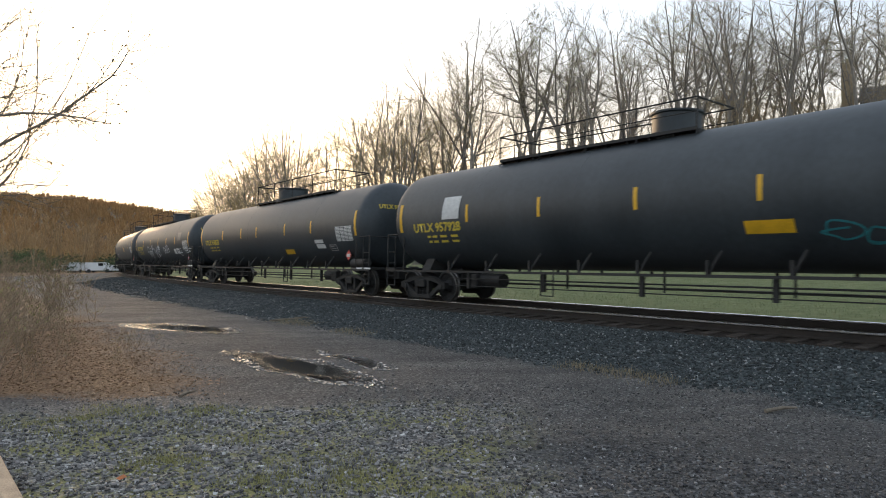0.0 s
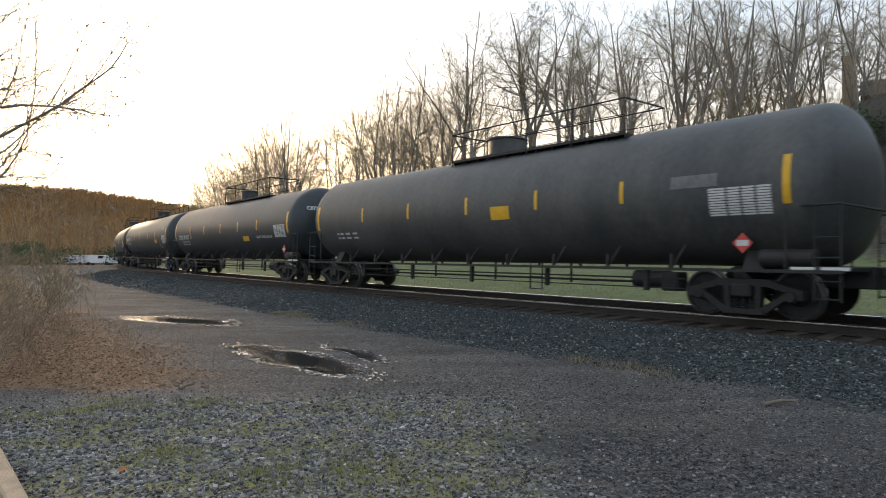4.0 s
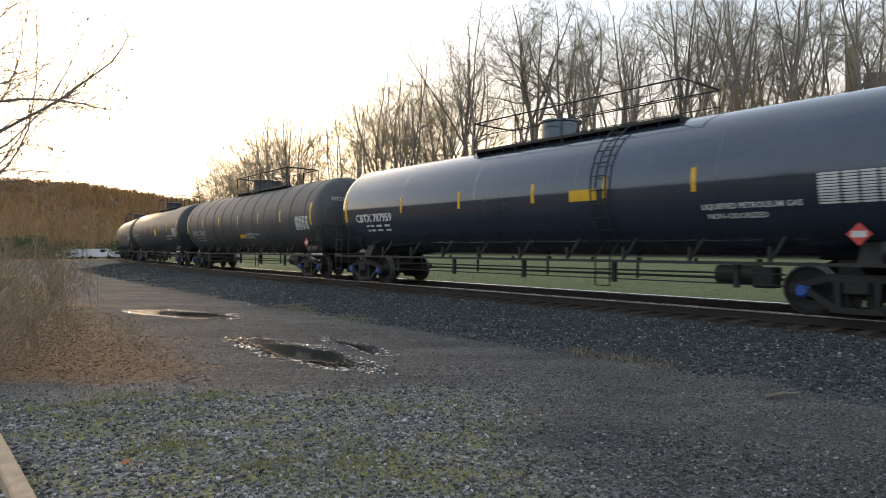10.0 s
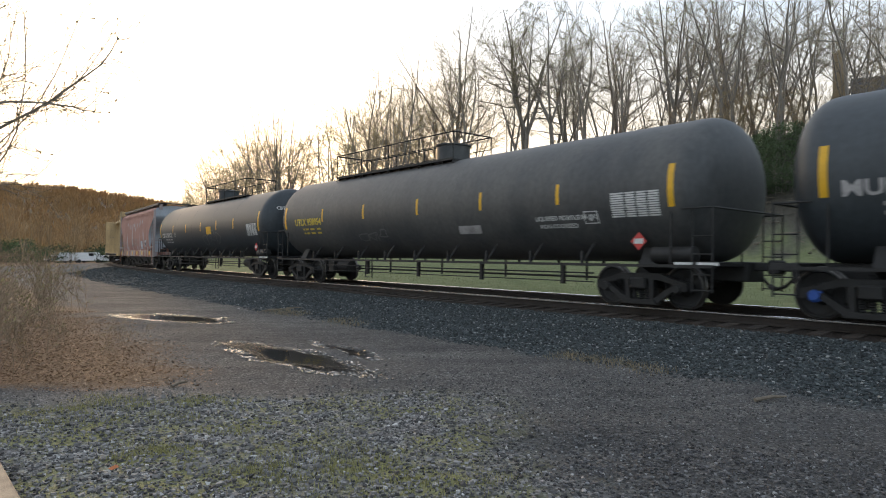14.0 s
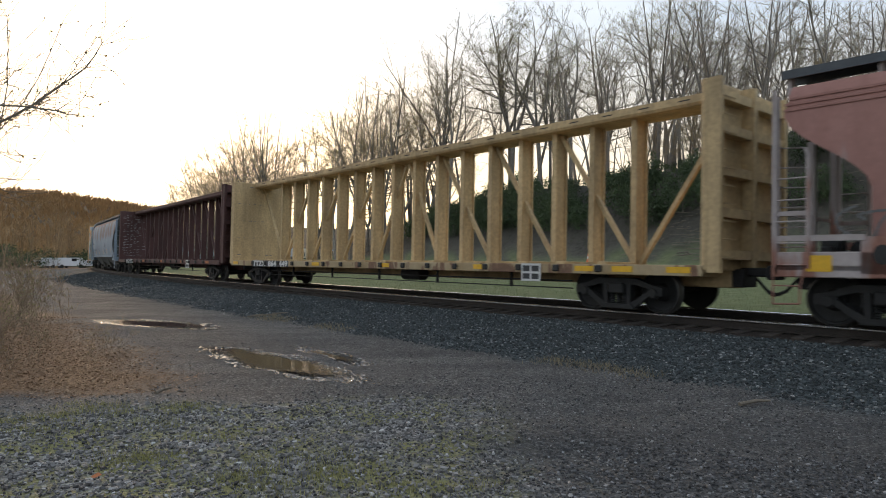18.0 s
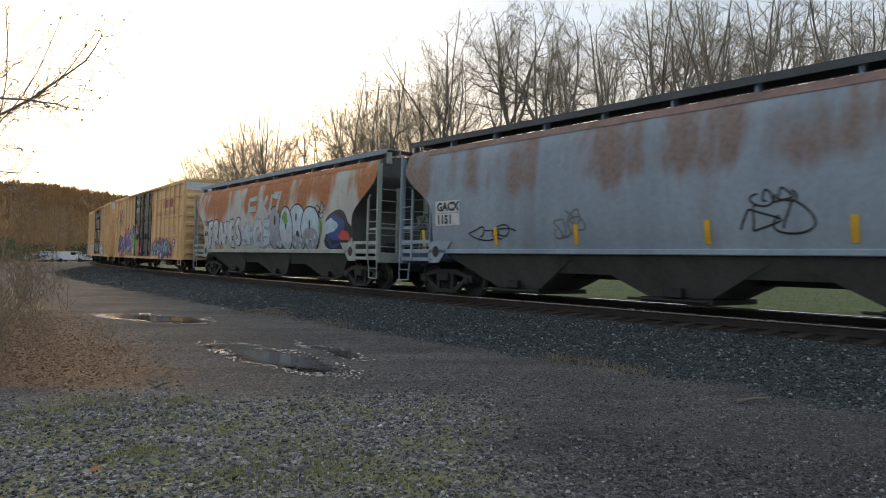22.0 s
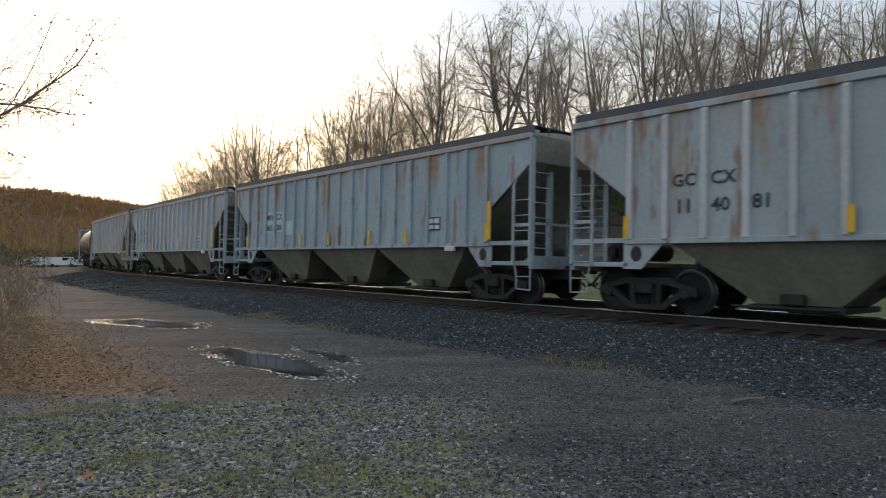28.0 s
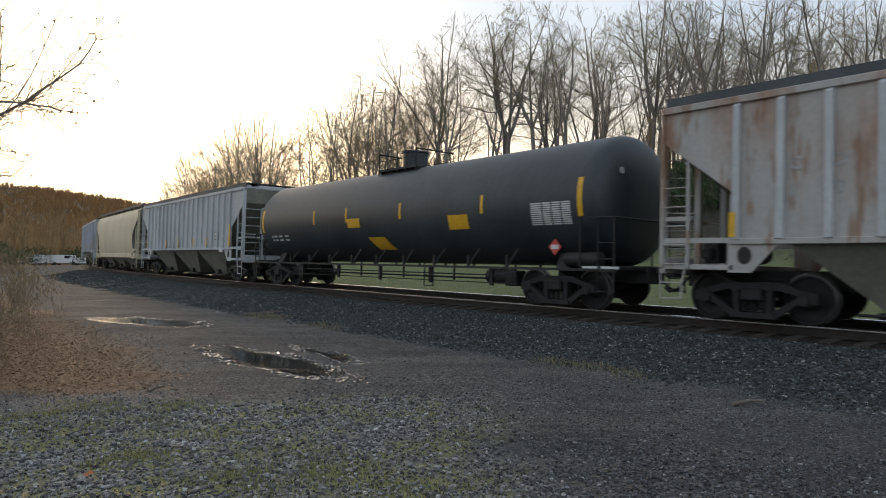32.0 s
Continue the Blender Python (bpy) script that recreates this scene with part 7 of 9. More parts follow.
for i in range(27):
    length = GAPS[i + 1] - GAPS[i]
    half = length / 2 - (2.9 if i in (13, 14) else 3.15 if i in (17, 18) else 2.2)
    if i in TANKS:
        paint = M_TANK_GLOSS if i == 7 else M_TANK_DUSTY if i in (3, 8, 10) else M_TANK
        car, half = tank_car(length, paint, **TANKS[i]), length / 2 - 2.2
    elif i == 12:
        car = curved_hopper(length, M_SOUTH, M_HOPDARK, M_SILLPINK, "faded oxide-red covered hopper with worn white lettering", bands=3, decals=southern_bars, sill_marks=(-6.48, -3.66, -1.23, 0.88, 2.96, 5.78), end_paint=M_GRAY, sill=(0.95, 1.38))
    elif i == 13:
        car = centerbeam(length, M_CBYEL, "empty mustard-yellow centerbeam lumber flatcar", "TTZX  864  449", M_CBSILL)
    elif i == 14:
        car = centerbeam(length, M_CBBRN, "empty maroon centerbeam lumber flatcar with chalk scribbles", "TR   873624", None, 130, 0.055, 0.14, 6.0)
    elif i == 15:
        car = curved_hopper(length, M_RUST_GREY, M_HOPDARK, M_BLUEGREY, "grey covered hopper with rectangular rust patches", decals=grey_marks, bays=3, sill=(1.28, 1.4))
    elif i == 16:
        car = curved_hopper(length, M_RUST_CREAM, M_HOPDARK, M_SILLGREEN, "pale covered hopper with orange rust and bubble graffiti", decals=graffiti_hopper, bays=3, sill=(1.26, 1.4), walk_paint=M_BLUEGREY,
                            lines=[("TCMX", -6.95, 2.55, 0.3, M_DKTEXT), ("350288", -6.9, 2.06, 0.3, M_DKTEXT)])
    elif i == 17:
        car = boxcar(length, M_BOX, M_BOXBLK, "golden yellow boxcar with black doors and bright graffiti", graffiti_box_first,
                     [("TB", -8.42, 2.58, 0.3, M_BROWNTXT), ("OX", -7.5, 2.58, 0.3, M_BROWNTXT), ("64", -8.4, 2.1, 0.32, M_BROWNTXT), ("28", -7.45, 2.1, 0.32, M_BROWNTXT), ("next", -8.7, 3.6, 0.3, M_BROWNTXT), ("load", -8.7, 3.3, 0.3, M_BROWNTXT), ("any", -6.2, 3.65, 0.3, M_BROWNTXT), ("road", -6.2, 3.35, 0.3, M_BROWNTXT),
                      ("RAILCAR POOLING EXPERTS", 3.5, 3.35, 0.36, M_BROWNTXT),
                      ("CLOSE THIS DOOR\nBEFORE CLOSING\nMAIN DOOR", -1.7, 4.62, 0.135, M_WHITE), ("CIERRE ESTA PUERTA\nANTES DE CERRAR\nLA PUERTA PRINCIPAL", -1.75, 4.02, 0.115, M_WHITE)])
    elif i == 18:
        car = boxcar(length, M_BOX, M_DOORFADE, "weathered yellow boxcar with scoured doors and dark locks", graffiti_box_second)
    elif i == 19:
        car = ribbed_hopper(length, M_RUST_WHITE, M_LGRAY, M_HOPLOW, "light grey ribbed covered hopper with brown rust streaks", [("GC", -6.28, 2.64, 0.34), ("CX", -5.5, 2.64, 0.34), ("11", -6.22, 2.12, 0.38), ("40", -5.48, 2.13, 0.36), ("81", -4.72, 2.15, 0.36)], seed=1)
    elif i == 20:
        car = ribbed_hopper(length, M_RUST_BLUE, M_RUST_BLUE, M_HOPLOW, "pale blue-grey ribbed covered hopper with patched number", [("MW", -5.53, 2.7, 0.32), ("CX", -4.7, 2.7, 0.32), ("462", -5.53, 2.3, 0.3), ("206", -4.7, 2.3, 0.3)], seed=2, patches=((-5.7, -5.05, 2.22, 3.02), (-4.8, -4.17, 2.22, 3.02), (-3.95, -3.4, 2.1, 2.62)), eave=M_SILLPINK)
    elif i == 21:
        car = ribbed_hopper(length, M_RUST_WHITE, M_LGRAY, M_HOPLOW, "light grey ribbed covered hopper with peeling tan patch", [("GC", -6.27, 2.64, 0.32), ("CX", -5.5, 2.64, 0.32), ("11", -6.22, 2.15, 0.34), ("40", -5.48, 2.15, 0.34), ("86", -4.72, 2.15, 0.34)], seed=3)
    elif i == 22:
        car = ribbed_hopper(length, M_RUST_PINK, M_LGRAY, M_HOPLOW, "chalky ribbed covered hopper reddened by rust", [("GC", -6.27, 2.8, 0.32), ("CX", -5.5, 2.8, 0.32), ("11", -6.22, 2.35, 0.32), ("40", -5.48, 2.35, 0.32), ("20", -4.72, 2.35, 0.32)], M_FADEW, seed=4)
    elif i == 24:
        car = ribbed_hopper(length, M_LGRAY, M_LGRAY, M_HOPLOW, "plain light grey ribbed covered hopper", seed=5)
    elif i == 25:
        car = curved_hopper(length, M_CREAM, M_HOPLOW, M_CREAM, "cream covered hopper with smooth curved sides", bays=3)
    else:
        car = ribbed_hopper(length, M_GRAY, M_GRAY, M_HOPLOW, "blue-grey ribbed covered hopper far down the line", seed=6)
    WHEELSETS += [(w, xx, (GAPS[i] + GAPS[i + 1]) / 2) for w, xx in FRESH]
    FRESH.clear()
    CARS.append((car, (GAPS[i] + GAPS[i + 1]) / 2, half))


# ---- trees: trunks with limbs, and crowns of fine twigs ----
def tubes_mesh(name, segs, sides, material, leaves=None, leaf_mat=None):
    """All segments (p0, p1, r0, r1) as tapered tubes in one mesh, with optional small leaves."""
    p0 = np.array([s[0] for s in segs])
    p1 = np.array([s[1] for s in segs])
    r0 = np.array([s[2] for s in segs])[:, None, None]
    r1 = np.array([s[3] for s in segs])[:, None, None]
    d = p1 - p0
    d /= np.linalg.norm(d, axis=1)[:, None] + 1e-9
    ref = np.where(np.abs(d[:, 2:3]) > 0.9, np.array([[1.0, 0, 0]]), np.array([[0, 0, 1.0]]))
    u = np.cross(d, ref)
    u /= np.linalg.norm(u, axis=1)[:, None] + 1e-9
    w = np.cross(d, u)
    a = np.arange(sides) * 2 * np.pi / sides
    ring = u[:, None, :] * np.cos(a)[None, :, None] + w[:, None, :] * np.sin(a)[None, :, None]
    v = np.concatenate([p0[:, None, :] + ring * r0, p1[:, None, :] + ring * r1], axis=1).reshape(-1, 3)
    base = np.arange(len(segs))[:, None] * 2 * sides
    i = np.arange(sides)[None, :]
    j = (i + 1) % sides
    f = np.stack([base + i, base + j, base + sides + j, base + sides + i], -1).reshape(-1, 4)
    me = bpy.data.meshes.new(name)
    faces = f.tolist()
    mats = np.zeros(len(faces), dtype=np.int32)
    if leaves is not None and len(leaves):
        n0 = len(v)
        v = np.vstack([v, leaves.reshape(-1, 3)])
        q = (n0 + np.arange(len(leaves))[:, None] * 4 + np.arange(4)[None, :]).tolist()
        faces += q
        mats = np.concatenate([mats, np.ones(len(q), dtype=np.int32)])
    me.from_pydata(v.tolist(), [], faces)
    me.materials.append(material)
    if leaf_mat:
        me.materials.append(leaf_mat)
        me.polygons.foreach_set("material_index", mats)
    me.update()
    return me


def quads(r, pts, size):
    """Small leaf quads, turned at random, at points."""
    pts = np.asarray(pts)
    n = len(pts)
    a = r.normal(size=(n, 3))
    a /= np.linalg.norm(a, axis=1)[:, None]
    b = np.cross(a, r.normal(size=(n, 3)))
    b /= np.linalg.norm(b, axis=1)[:, None] + 1e-9
    s = size * r.uniform(0.6, 1.3, (n, 1))
    return np.stack([pts - a * s, pts - b * s * 0.5, pts + a * s, pts + b * s * 0.5], 1)


def grow(seed, tall, thick, first=0.35, spread=0.5, counts=(12, 6, 6, 3), stems=1, droop=0.0, starts=()):
    """Segments by level of a bare tree: 0 trunk and limbs, 1 branches and twigs; and the twig tips."""
    r = np.random.RandomState(seed)
    big, small, tips = [], [], []

    def branch(p, d, length, rad, level, steps):
        pts = [p]
        for k in range(steps):
            d = d + r.normal(size=3) * (0.10 if level == 0 else 0.2) + np.array([0, 0, 0.06 - droop if level else 0.05])
            d = d / np.linalg.norm(d)
            p = p + d * length / steps
            pts.append(p)
        rr = [rad * (1 - 0.8 * k / steps) if level else rad * (1 - 0.72 * k / steps) for k in range(steps + 1)]
        for k in range(steps):
            (big if level <= 1 else small).append((pts[k], pts[k + 1], rr[k], rr[k + 1]))
        if level >= len(counts):
            tips.append(pts[-1])
            tips.append(pts[len(pts) // 2])
            return
        n = max(1, int(round(counts[level] * r.uniform(0.75, 1.25))))
        for k in range(n):
            t = r.uniform(first if level == 0 else 0.25, 1.0)
            i = min(int(t * steps), steps - 1)
            q = pts[i] + (pts[i + 1] - pts[i]) * (t * steps - i)
            dd = pts[i + 1] - pts[i]
            dd = dd / np.linalg.norm(dd)
            side = r.normal(size=3)
            side -= dd * (side @ dd)
            side /= np.linalg.norm(side) + 1e-9
            ang = r.uniform(0.45, 0.95) * spread * 2
            nd = dd * math.cos(ang) + side * math.sin(ang) + np.array([0, 0, 0.22])
            nd /= np.linalg.norm(nd)
            ln = length * r.uniform(0.28, 0.5) * (1.15 - 0.55 * t) if level == 0 else length * r.uniform(0.35, 0.6) * (1.15 - 0.5 * t)
            branch(q, nd, ln, max(rr[i] * r.uniform(0.38, 0.6), 0.006), level + 1, (6, 4, 3, 2, 2)[min(level + 1, 4)])

    for p, d, length, rad in starts:
        branch(np.array(p, dtype=float), np.array(d, dtype=float) / np.linalg.norm(d), length, rad, 0, 9)
    for k in range(0 if starts else stems):
        lean = r.normal(size=3) * (0.05 if stems == 1 else 0.22)
        lean[2] = 1
        branch(np.array([r.normal() * 0.12 * (stems > 1), r.normal() * 0.12 * (stems > 1), -0.15]), lean / np.linalg.norm(lean), tall * r.uniform(0.85, 1.0), thick * (1 if k == 0 else r.uniform(0.6, 0.9)), 0, 11)
    return big, small, tips


def woodland(seed, tall, thick, clear, leaders, opening, twig=0.009, bushy=1.0):
    """A forest tree in early spring: leaders rise from one trunk, limbs sweep up from them, fine twigs fill the crown."""
    r = np.random.RandomState(seed)
    big, small, fine, tips = [], [], [], []

    def aside(d, ang):
        side = r.normal(size=3)
        side -= d * (side @ d)
        side /= np.linalg.norm(side) + 1e-9
        return d * math.cos(ang) + side * math.sin(ang)

    def stroke(p, d, length, r0, r1, steps, wander, rise, store):
        pts, ds = [p], []
        for k in range(steps):
            d = d + r.normal(size=3) * wander + np.array([0, 0, rise])
            d = d / np.linalg.norm(d)
            p = p + d * length / steps
            pts.append(p)
            ds.append(d)
            store.append((pts[-2], p, r0 + (r1 - r0) * k / steps, r0 + (r1 - r0) * (k + 1) / steps))
        return pts, ds

    def at(pts, u):
        k = min(int(u * (len(pts) - 1)), len(pts) - 2)
        return k, pts[k] + (pts[k + 1] - pts[k]) * (u * (len(pts) - 1) - k)

    def twigs(pts, ds, n, length):
        for _ in range(n):
            k, q = at(pts, r.uniform(0.25, 1.0))
            ln = length * r.uniform(0.5, 1.3)
            tp, _d = stroke(q, aside(ds[k], r.uniform(0.4, 0.8)), ln, twig, twig * 0.6, 2, 0.16, 0.08, fine)
            tips.append(tp[-1])
            if r.rand() < 0.5:
                tips.append(tp[1])

    def branch(q, d, ln, rad):
        pts, ds = stroke(q, d, ln, max(rad, twig), twig * 0.8, 3, 0.12, 0.07, small)
        twigs(pts, ds, max(2, int(ln * 2.4 * bushy)), 0.35 + ln * 0.25)
        tips.append(pts[-1])

    def leader(p, d, length, rad, lo):
        pts, ds = stroke(p, d, length, rad, rad * 0.1 + twig, 9, 0.07, 0.03, big)
        n = max(4, int(length * 0.62))
        for k in range(n):
            u = lo + (0.97 - lo) * (k + r.rand()) / n
            i, q = at(pts, u)
            ln = (0.15 + 0.25 * (1 - u)) * tall * r.uniform(0.5, 1.1) * (0.75 + opening)
            lr = min(0.5 * rad * (1 - 0.85 * u) + 0.01, 0.01 + 0.011 * ln)
            lp, ld = stroke(q, aside(ds[i], r.uniform(0.75, 1.2) * (0.62 + opening)), ln, lr, twig, 5, 0.13, 0.07, big if lr > 0.05 else small)
            for _ in range(max(2, int(ln * 1.25 * bushy))):
                v = r.uniform(0.2, 1.0)
                j, w = at(lp, v)
                branch(w, aside(ld[j], r.uniform(0.4, 0.85)), ln * r.uniform(0.22, 0.45) * (1.2 - 0.6 * v), lr * (1 - v) * 0.5)
            twigs(lp, ld, max(2, int(ln * bushy)), 0.5)
        twigs(pts[-3:], ds[-2:], 6, 0.7)

    lean = np.array([r.normal() * 0.045, r.normal() * 0.045, 1.0])
    if leaders == 1:
        leader(np.array([0, 0, -0.3]), lean / np.linalg.norm(lean), tall, thick, clear)
    else:
        stem, dirs = stroke(np.array([0, 0, -0.3]), lean / np.linalg.norm(lean), tall * clear, thick, thick * 0.8, 4, 0.03, 0.03, big)
        for k in range(leaders):
            a = 6.283 * (k + r.uniform(-0.2, 0.2)) / leaders
            out = math.tan(opening * r.uniform(0.45, 0.9))
            d = np.array([math.cos(a) * out, math.sin(a) * out, 1.0])
            leader(stem[-1], d / np.linalg.norm(d), tall * (1 - clear) * r.uniform(0.8, 1.02), thick * (0.8 if k == 0 else r.uniform(0.5, 0.7)), 0.14)
    k = tall / max(t[2] for t in tips)
    return [[(a * k, b * k, c, d) for a, b, c, d in q] for q in (big, small, fine)] + [[t * k for t in tips]]


def strips(r, segs):
    """The finest twigs, each a narrow blade turned at random."""
    p0, p1 = np.array([q[0] for q in segs]), np.array([q[1] for q in segs])
    w = np.cross(p1 - p0, r.normal(size=p0.shape))
    w /= np.linalg.norm(w, axis=1)[:, None] + 1e-9
    a, b = np.array([q[2] for q in segs])[:, None], np.array([q[3] for q in segs])[:, None]
    return np.stack([p0 - w * a, p0 + w * a, p1 + w * b, p1 - w * b], 1)


KINDS = []
# tall, thick, clear trunk, leaders, opening of the crown, share of leafing tips, leaf material, twig, bushiness
for k, (tall, thick, clear, leaders, opening, leafy, leaf_mat, twig, bushy) in enumerate([
        (21, 0.25, 0.36, 2, 0.4, 0.12, M_BUD, 0.011, 1.35), (19, 0.17, 0.4, 1, 0.38, 0.0, None, 0.011, 1.35), (22, 0.3, 0.36, 3, 0.5, 0.55, M_BUD, 0.011, 1.45), (18, 0.14, 0.48, 1, 0.34, 0.1, M_BUD, 0.011, 1.35),
        (20, 0.21, 0.3, 3, 0.42, 0.15, M_BUD, 0.011, 1.2), (16, 0.12, 0.5, 1, 0.34, 0.0, None, 0.011, 1.35), (22, 0.25, 0.34, 2, 0.46, 0.3, M_BUD, 0.011, 1.4), (14, 0.13, 0.1, 4, 0.6, 0.6, M_BACKLIT_BUD, 0.012, 1.5),
        (15, 0.15, 0.16, 3, 0.55, 0.5, M_BACKLIT_BUD, 0.012, 1.4), (16, 0.2, 0.2, 2, 0.42, 0.2, M_BACKLIT_BUD, 0.03, 0.5), (15, 0.18, 0.3, 2, 0.36, 0.0, None, 0.03, 0.5)]):
    b, s, fine, tips = woodland(140 + k, tall, thick, clear, leaders, opening, twig, bushy)
    r = np.random.RandomState(k)
    blades, n_tw = strips(r, fine), len(fine)
    if leafy:
        pts = np.array(tips)[r.rand(len(tips)) < leafy]
        pts = np.vstack([pts + r.normal(size=pts.shape) * 0.13 for _ in range(2)])
        blades = np.vstack([blades, quads(r, pts, 0.045 if leaf_mat is M_BACKLIT_BUD else 0.065)])
    bark, wood = (M_BARK, M_TWIG) if k < 7 else (M_BARK, M_BACKLIT_TWIG) if k < 9 else (M_FARTWIG, M_FARTWIG)
    crown = tubes_mesh("crown", s, 3, wood, blades, leaf_mat or M_BUD)
    crown.polygons.foreach_set("material_index", np.concatenate([np.zeros(3 * len(s) + n_tw, dtype=np.int32), np.ones(len(blades) - n_tw, dtype=np.int32)]))
    KINDS.append((tubes_mesh("trunk", b, 6, bark), crown, leafy))


def tree(kind, x, y, size, turn, label, z=None, group="trees on the bank"):
    m = Matrix.Translation((x, y, float(height(x, y)[0]) if z is None else z)) @ Matrix.Rotation(turn, 4, "Z") @ Matrix.Diagonal((size, size, size, 1))
    t = tagged(new("tree"), label, "tree", group)
    t.matrix_world = m
    put("trunk", KINDS[kind][0], t)
    put("crown", KINDS[kind][1], t)
    return t


# how high the tree tops stand against the sky, by the bearing's tangent
SKYLINE = [(-0.36, 0.065), (-0.35, 0.09), (-0.324, 0.138), (-0.282, 0.178), (-0.223, 0.213), (-0.19, 0.232), (-0.155, 0.228), (-0.105, 0.262), (-0.079, 0.285), (-0.037, 0.262), (0.005, 0.292), (0.039, 0.328), (0.081, 0.313), (0.106, 0.322),
           (0.132, 0.351), (0.165, 0.357), (0.208, 0.364), (0.233, 0.38), (0.267, 0.355), (0.292, 0.338), (0.317, 0.364), (0.368, 0.4), (0.52, 0.42), (0.9, 0.42)]
TALL = [max(max(v.co.z for v in k[0].vertices), max(v.co.z for v in k[1].vertices)) for k in KINDS]


def tree_to_skyline(kind, x, y, share, turn, label):
    top = EYE[2] + y * float(np.interp(x / y, [q[0] for q in SKYLINE], [q[1] for q in SKYLINE])) * share
    base = float(height(x, y)[0])
    tree(kind, x, y, min(1.45, max(0.3, (top - base) / TALL[kind])), turn, label)


rt = random.Random(7)
BARE, LEAFING = "tall bare deciduous tree on the wooded bank", "tall tree with sparse new leaves on the bank"
spots = []
for k in range(1500):
    s, l = rt.uniform(-14, 100), -rt.triangular(43, 78, 45)
    p = beside(s, l)
    az = math.degrees(math.atan2(p[0], p[1]))
    apart = 3.0 if az > 20 else 4.0 if az > 13 else 5.6
    if az > 46 or az < -3 or any((p[0] - q[0]) ** 2 + (p[1] - q[1]) ** 2 < apart ** 2 for q in spots):
        continue
    spots.append(p)
    if len(spots) > 104:
        break
for p in spots:
    kind = rt.choice((0, 1, 2, 3, 4, 5, 6, 3, 5))
    tree_to_skyline(kind, p[0], p[1], rt.choice((1.1, 1.03, 0.96, 0.85)), rt.uniform(0, 6.28), LEAFING if KINDS[kind][2] >= 0.5 else BARE)
for k in range(62):
    az = radians(rt.uniform(-19.8, 3.0))
    d = rt.uniform(88, 128) + max(0, -math.degrees(az) - 12) * 3
    kind = rt.choice((7, 8, 8, 7, 4)) if az < radians(-10) else rt.choice((0, 1, 3, 4, 8, 8, 7))
    x, y = d * math.sin(az), d * math.cos(az)
    if along(x, y)[1][0] < -8:
        tree_to_skyline(kind, x, y, rt.choice((1.14, 1.07, 1.0, 0.9)), rt.uniform(0, 6.28), LEAFING if KINDS[kind][2] >= 0.5 else BARE)
# slim young trees between the tall ones along the crest
ry = random.Random(17)
for k in range(46):
    s, l = ry.uniform(-12, 46), -ry.uniform(42, 60)
    p = beside(s, l)
    az = math.degrees(math.atan2(p[0], p[1]))
    if 4 < az < 44:
        tree_to_skyline(ry.choice((3, 5, 5, 1)), p[0], p[1], ry.uniform(0.55, 0.85), ry.uniform(0, 6.28), "slim young bare tree under the taller ones")
# brown thicket at their feet
for k in range(60):
    s, l = ry.uniform(-14, 40), -ry.uniform(43, 56)
    p = beside(s, l)
    az = math.degrees(math.atan2(p[0], p[1]))
    if 9 < az < 44:
        tree_to_skyline(ry.choice((7, 8)), p[0], p[1], ry.uniform(0.5, 0.68), ry.uniform(0, 6.28), "low brown thicket tree at the foot of the woods")
# a few large trees stand out of the row
for x, y, kind, turn in ((10.9, 78.0, 2, 0.4), (14.2, 77.5, 2, 2.3), (17.9, 78.5, 0, 2.0), (3.3, 82.0, 6, 1.1), (-6.2, 92.0, 1, 0.3)):
    tree_to_skyline(kind, x, y, 1.03, turn, LEAFING)

# woods at the far end of the lot, below the ridge
rw = random.Random(21)
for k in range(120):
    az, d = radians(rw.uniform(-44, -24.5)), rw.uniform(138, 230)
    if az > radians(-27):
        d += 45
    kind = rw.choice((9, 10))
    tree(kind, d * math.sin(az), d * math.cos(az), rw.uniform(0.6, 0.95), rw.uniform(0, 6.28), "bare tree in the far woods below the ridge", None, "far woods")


# bare woods all over the far ridge
rr_ = np.random.RandomState(31)
n = 5200
az, d = np.radians(rr_.uniform(-46, -17, n)), rr_.uniform(420, 1000, n)
bx, by = d * np.sin(az), d * np.cos(az)
bz = height(bx, by)
tufts = []
for i in range(n):
    q, tl = np.array([bx[i], by[i], bz[i] - 1]), rr_.uniform(5, 10)
    for k in range(4):
        tufts.append((q, q + np.array([rr_.normal() * 2.4, rr_.normal() * 2.4, tl * rr_.uniform(0.6, 1)]), 0.45, 0.3))
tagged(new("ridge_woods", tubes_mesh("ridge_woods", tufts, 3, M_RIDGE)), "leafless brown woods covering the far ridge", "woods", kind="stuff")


# ---- undergrowth on the bank ----
def bush_mesh(seed, wide, tall, n, size):
    r = np.random.RandomState(seed)
    a = r.normal(size=(n, 3))
    a /= np.linalg.norm(a, axis=1)[:, None]
    rad = r.uniform(0.45, 1.0, (n, 1)) ** 0.6
    lump = 1 + 0.25 * np.sin(3 * np.arctan2(a[:, 1], a[:, 0]) + seed)[:, None] + 0.2 * np.sin(7 * a[:, 2:3] + seed)
    p = a * rad * lump * np.array([[wide, wide, tall * 0.55]]) + np.array([[0, 0, tall * 0.5]])
    p = p[p[:, 2] > 0.02]
    return p, quads(r, p, size)


BUSHES = []
for k in range(4):
    p, lv = bush_mesh(k, 1.7, 2.2, 900, 0.115)
    b, s, tips = grow(300 + k, 2.1, 0.03, 0.1, 0.55, (4, 3), 3)
    BUSHES.append((tubes_mesh("stems", b + s, 3, M_BARK), to_mesh("leaves", lv.reshape(-1, 3), [tuple(range(4 * i, 4 * i + 4)) for i in range(len(lv))], M_BUSH)))


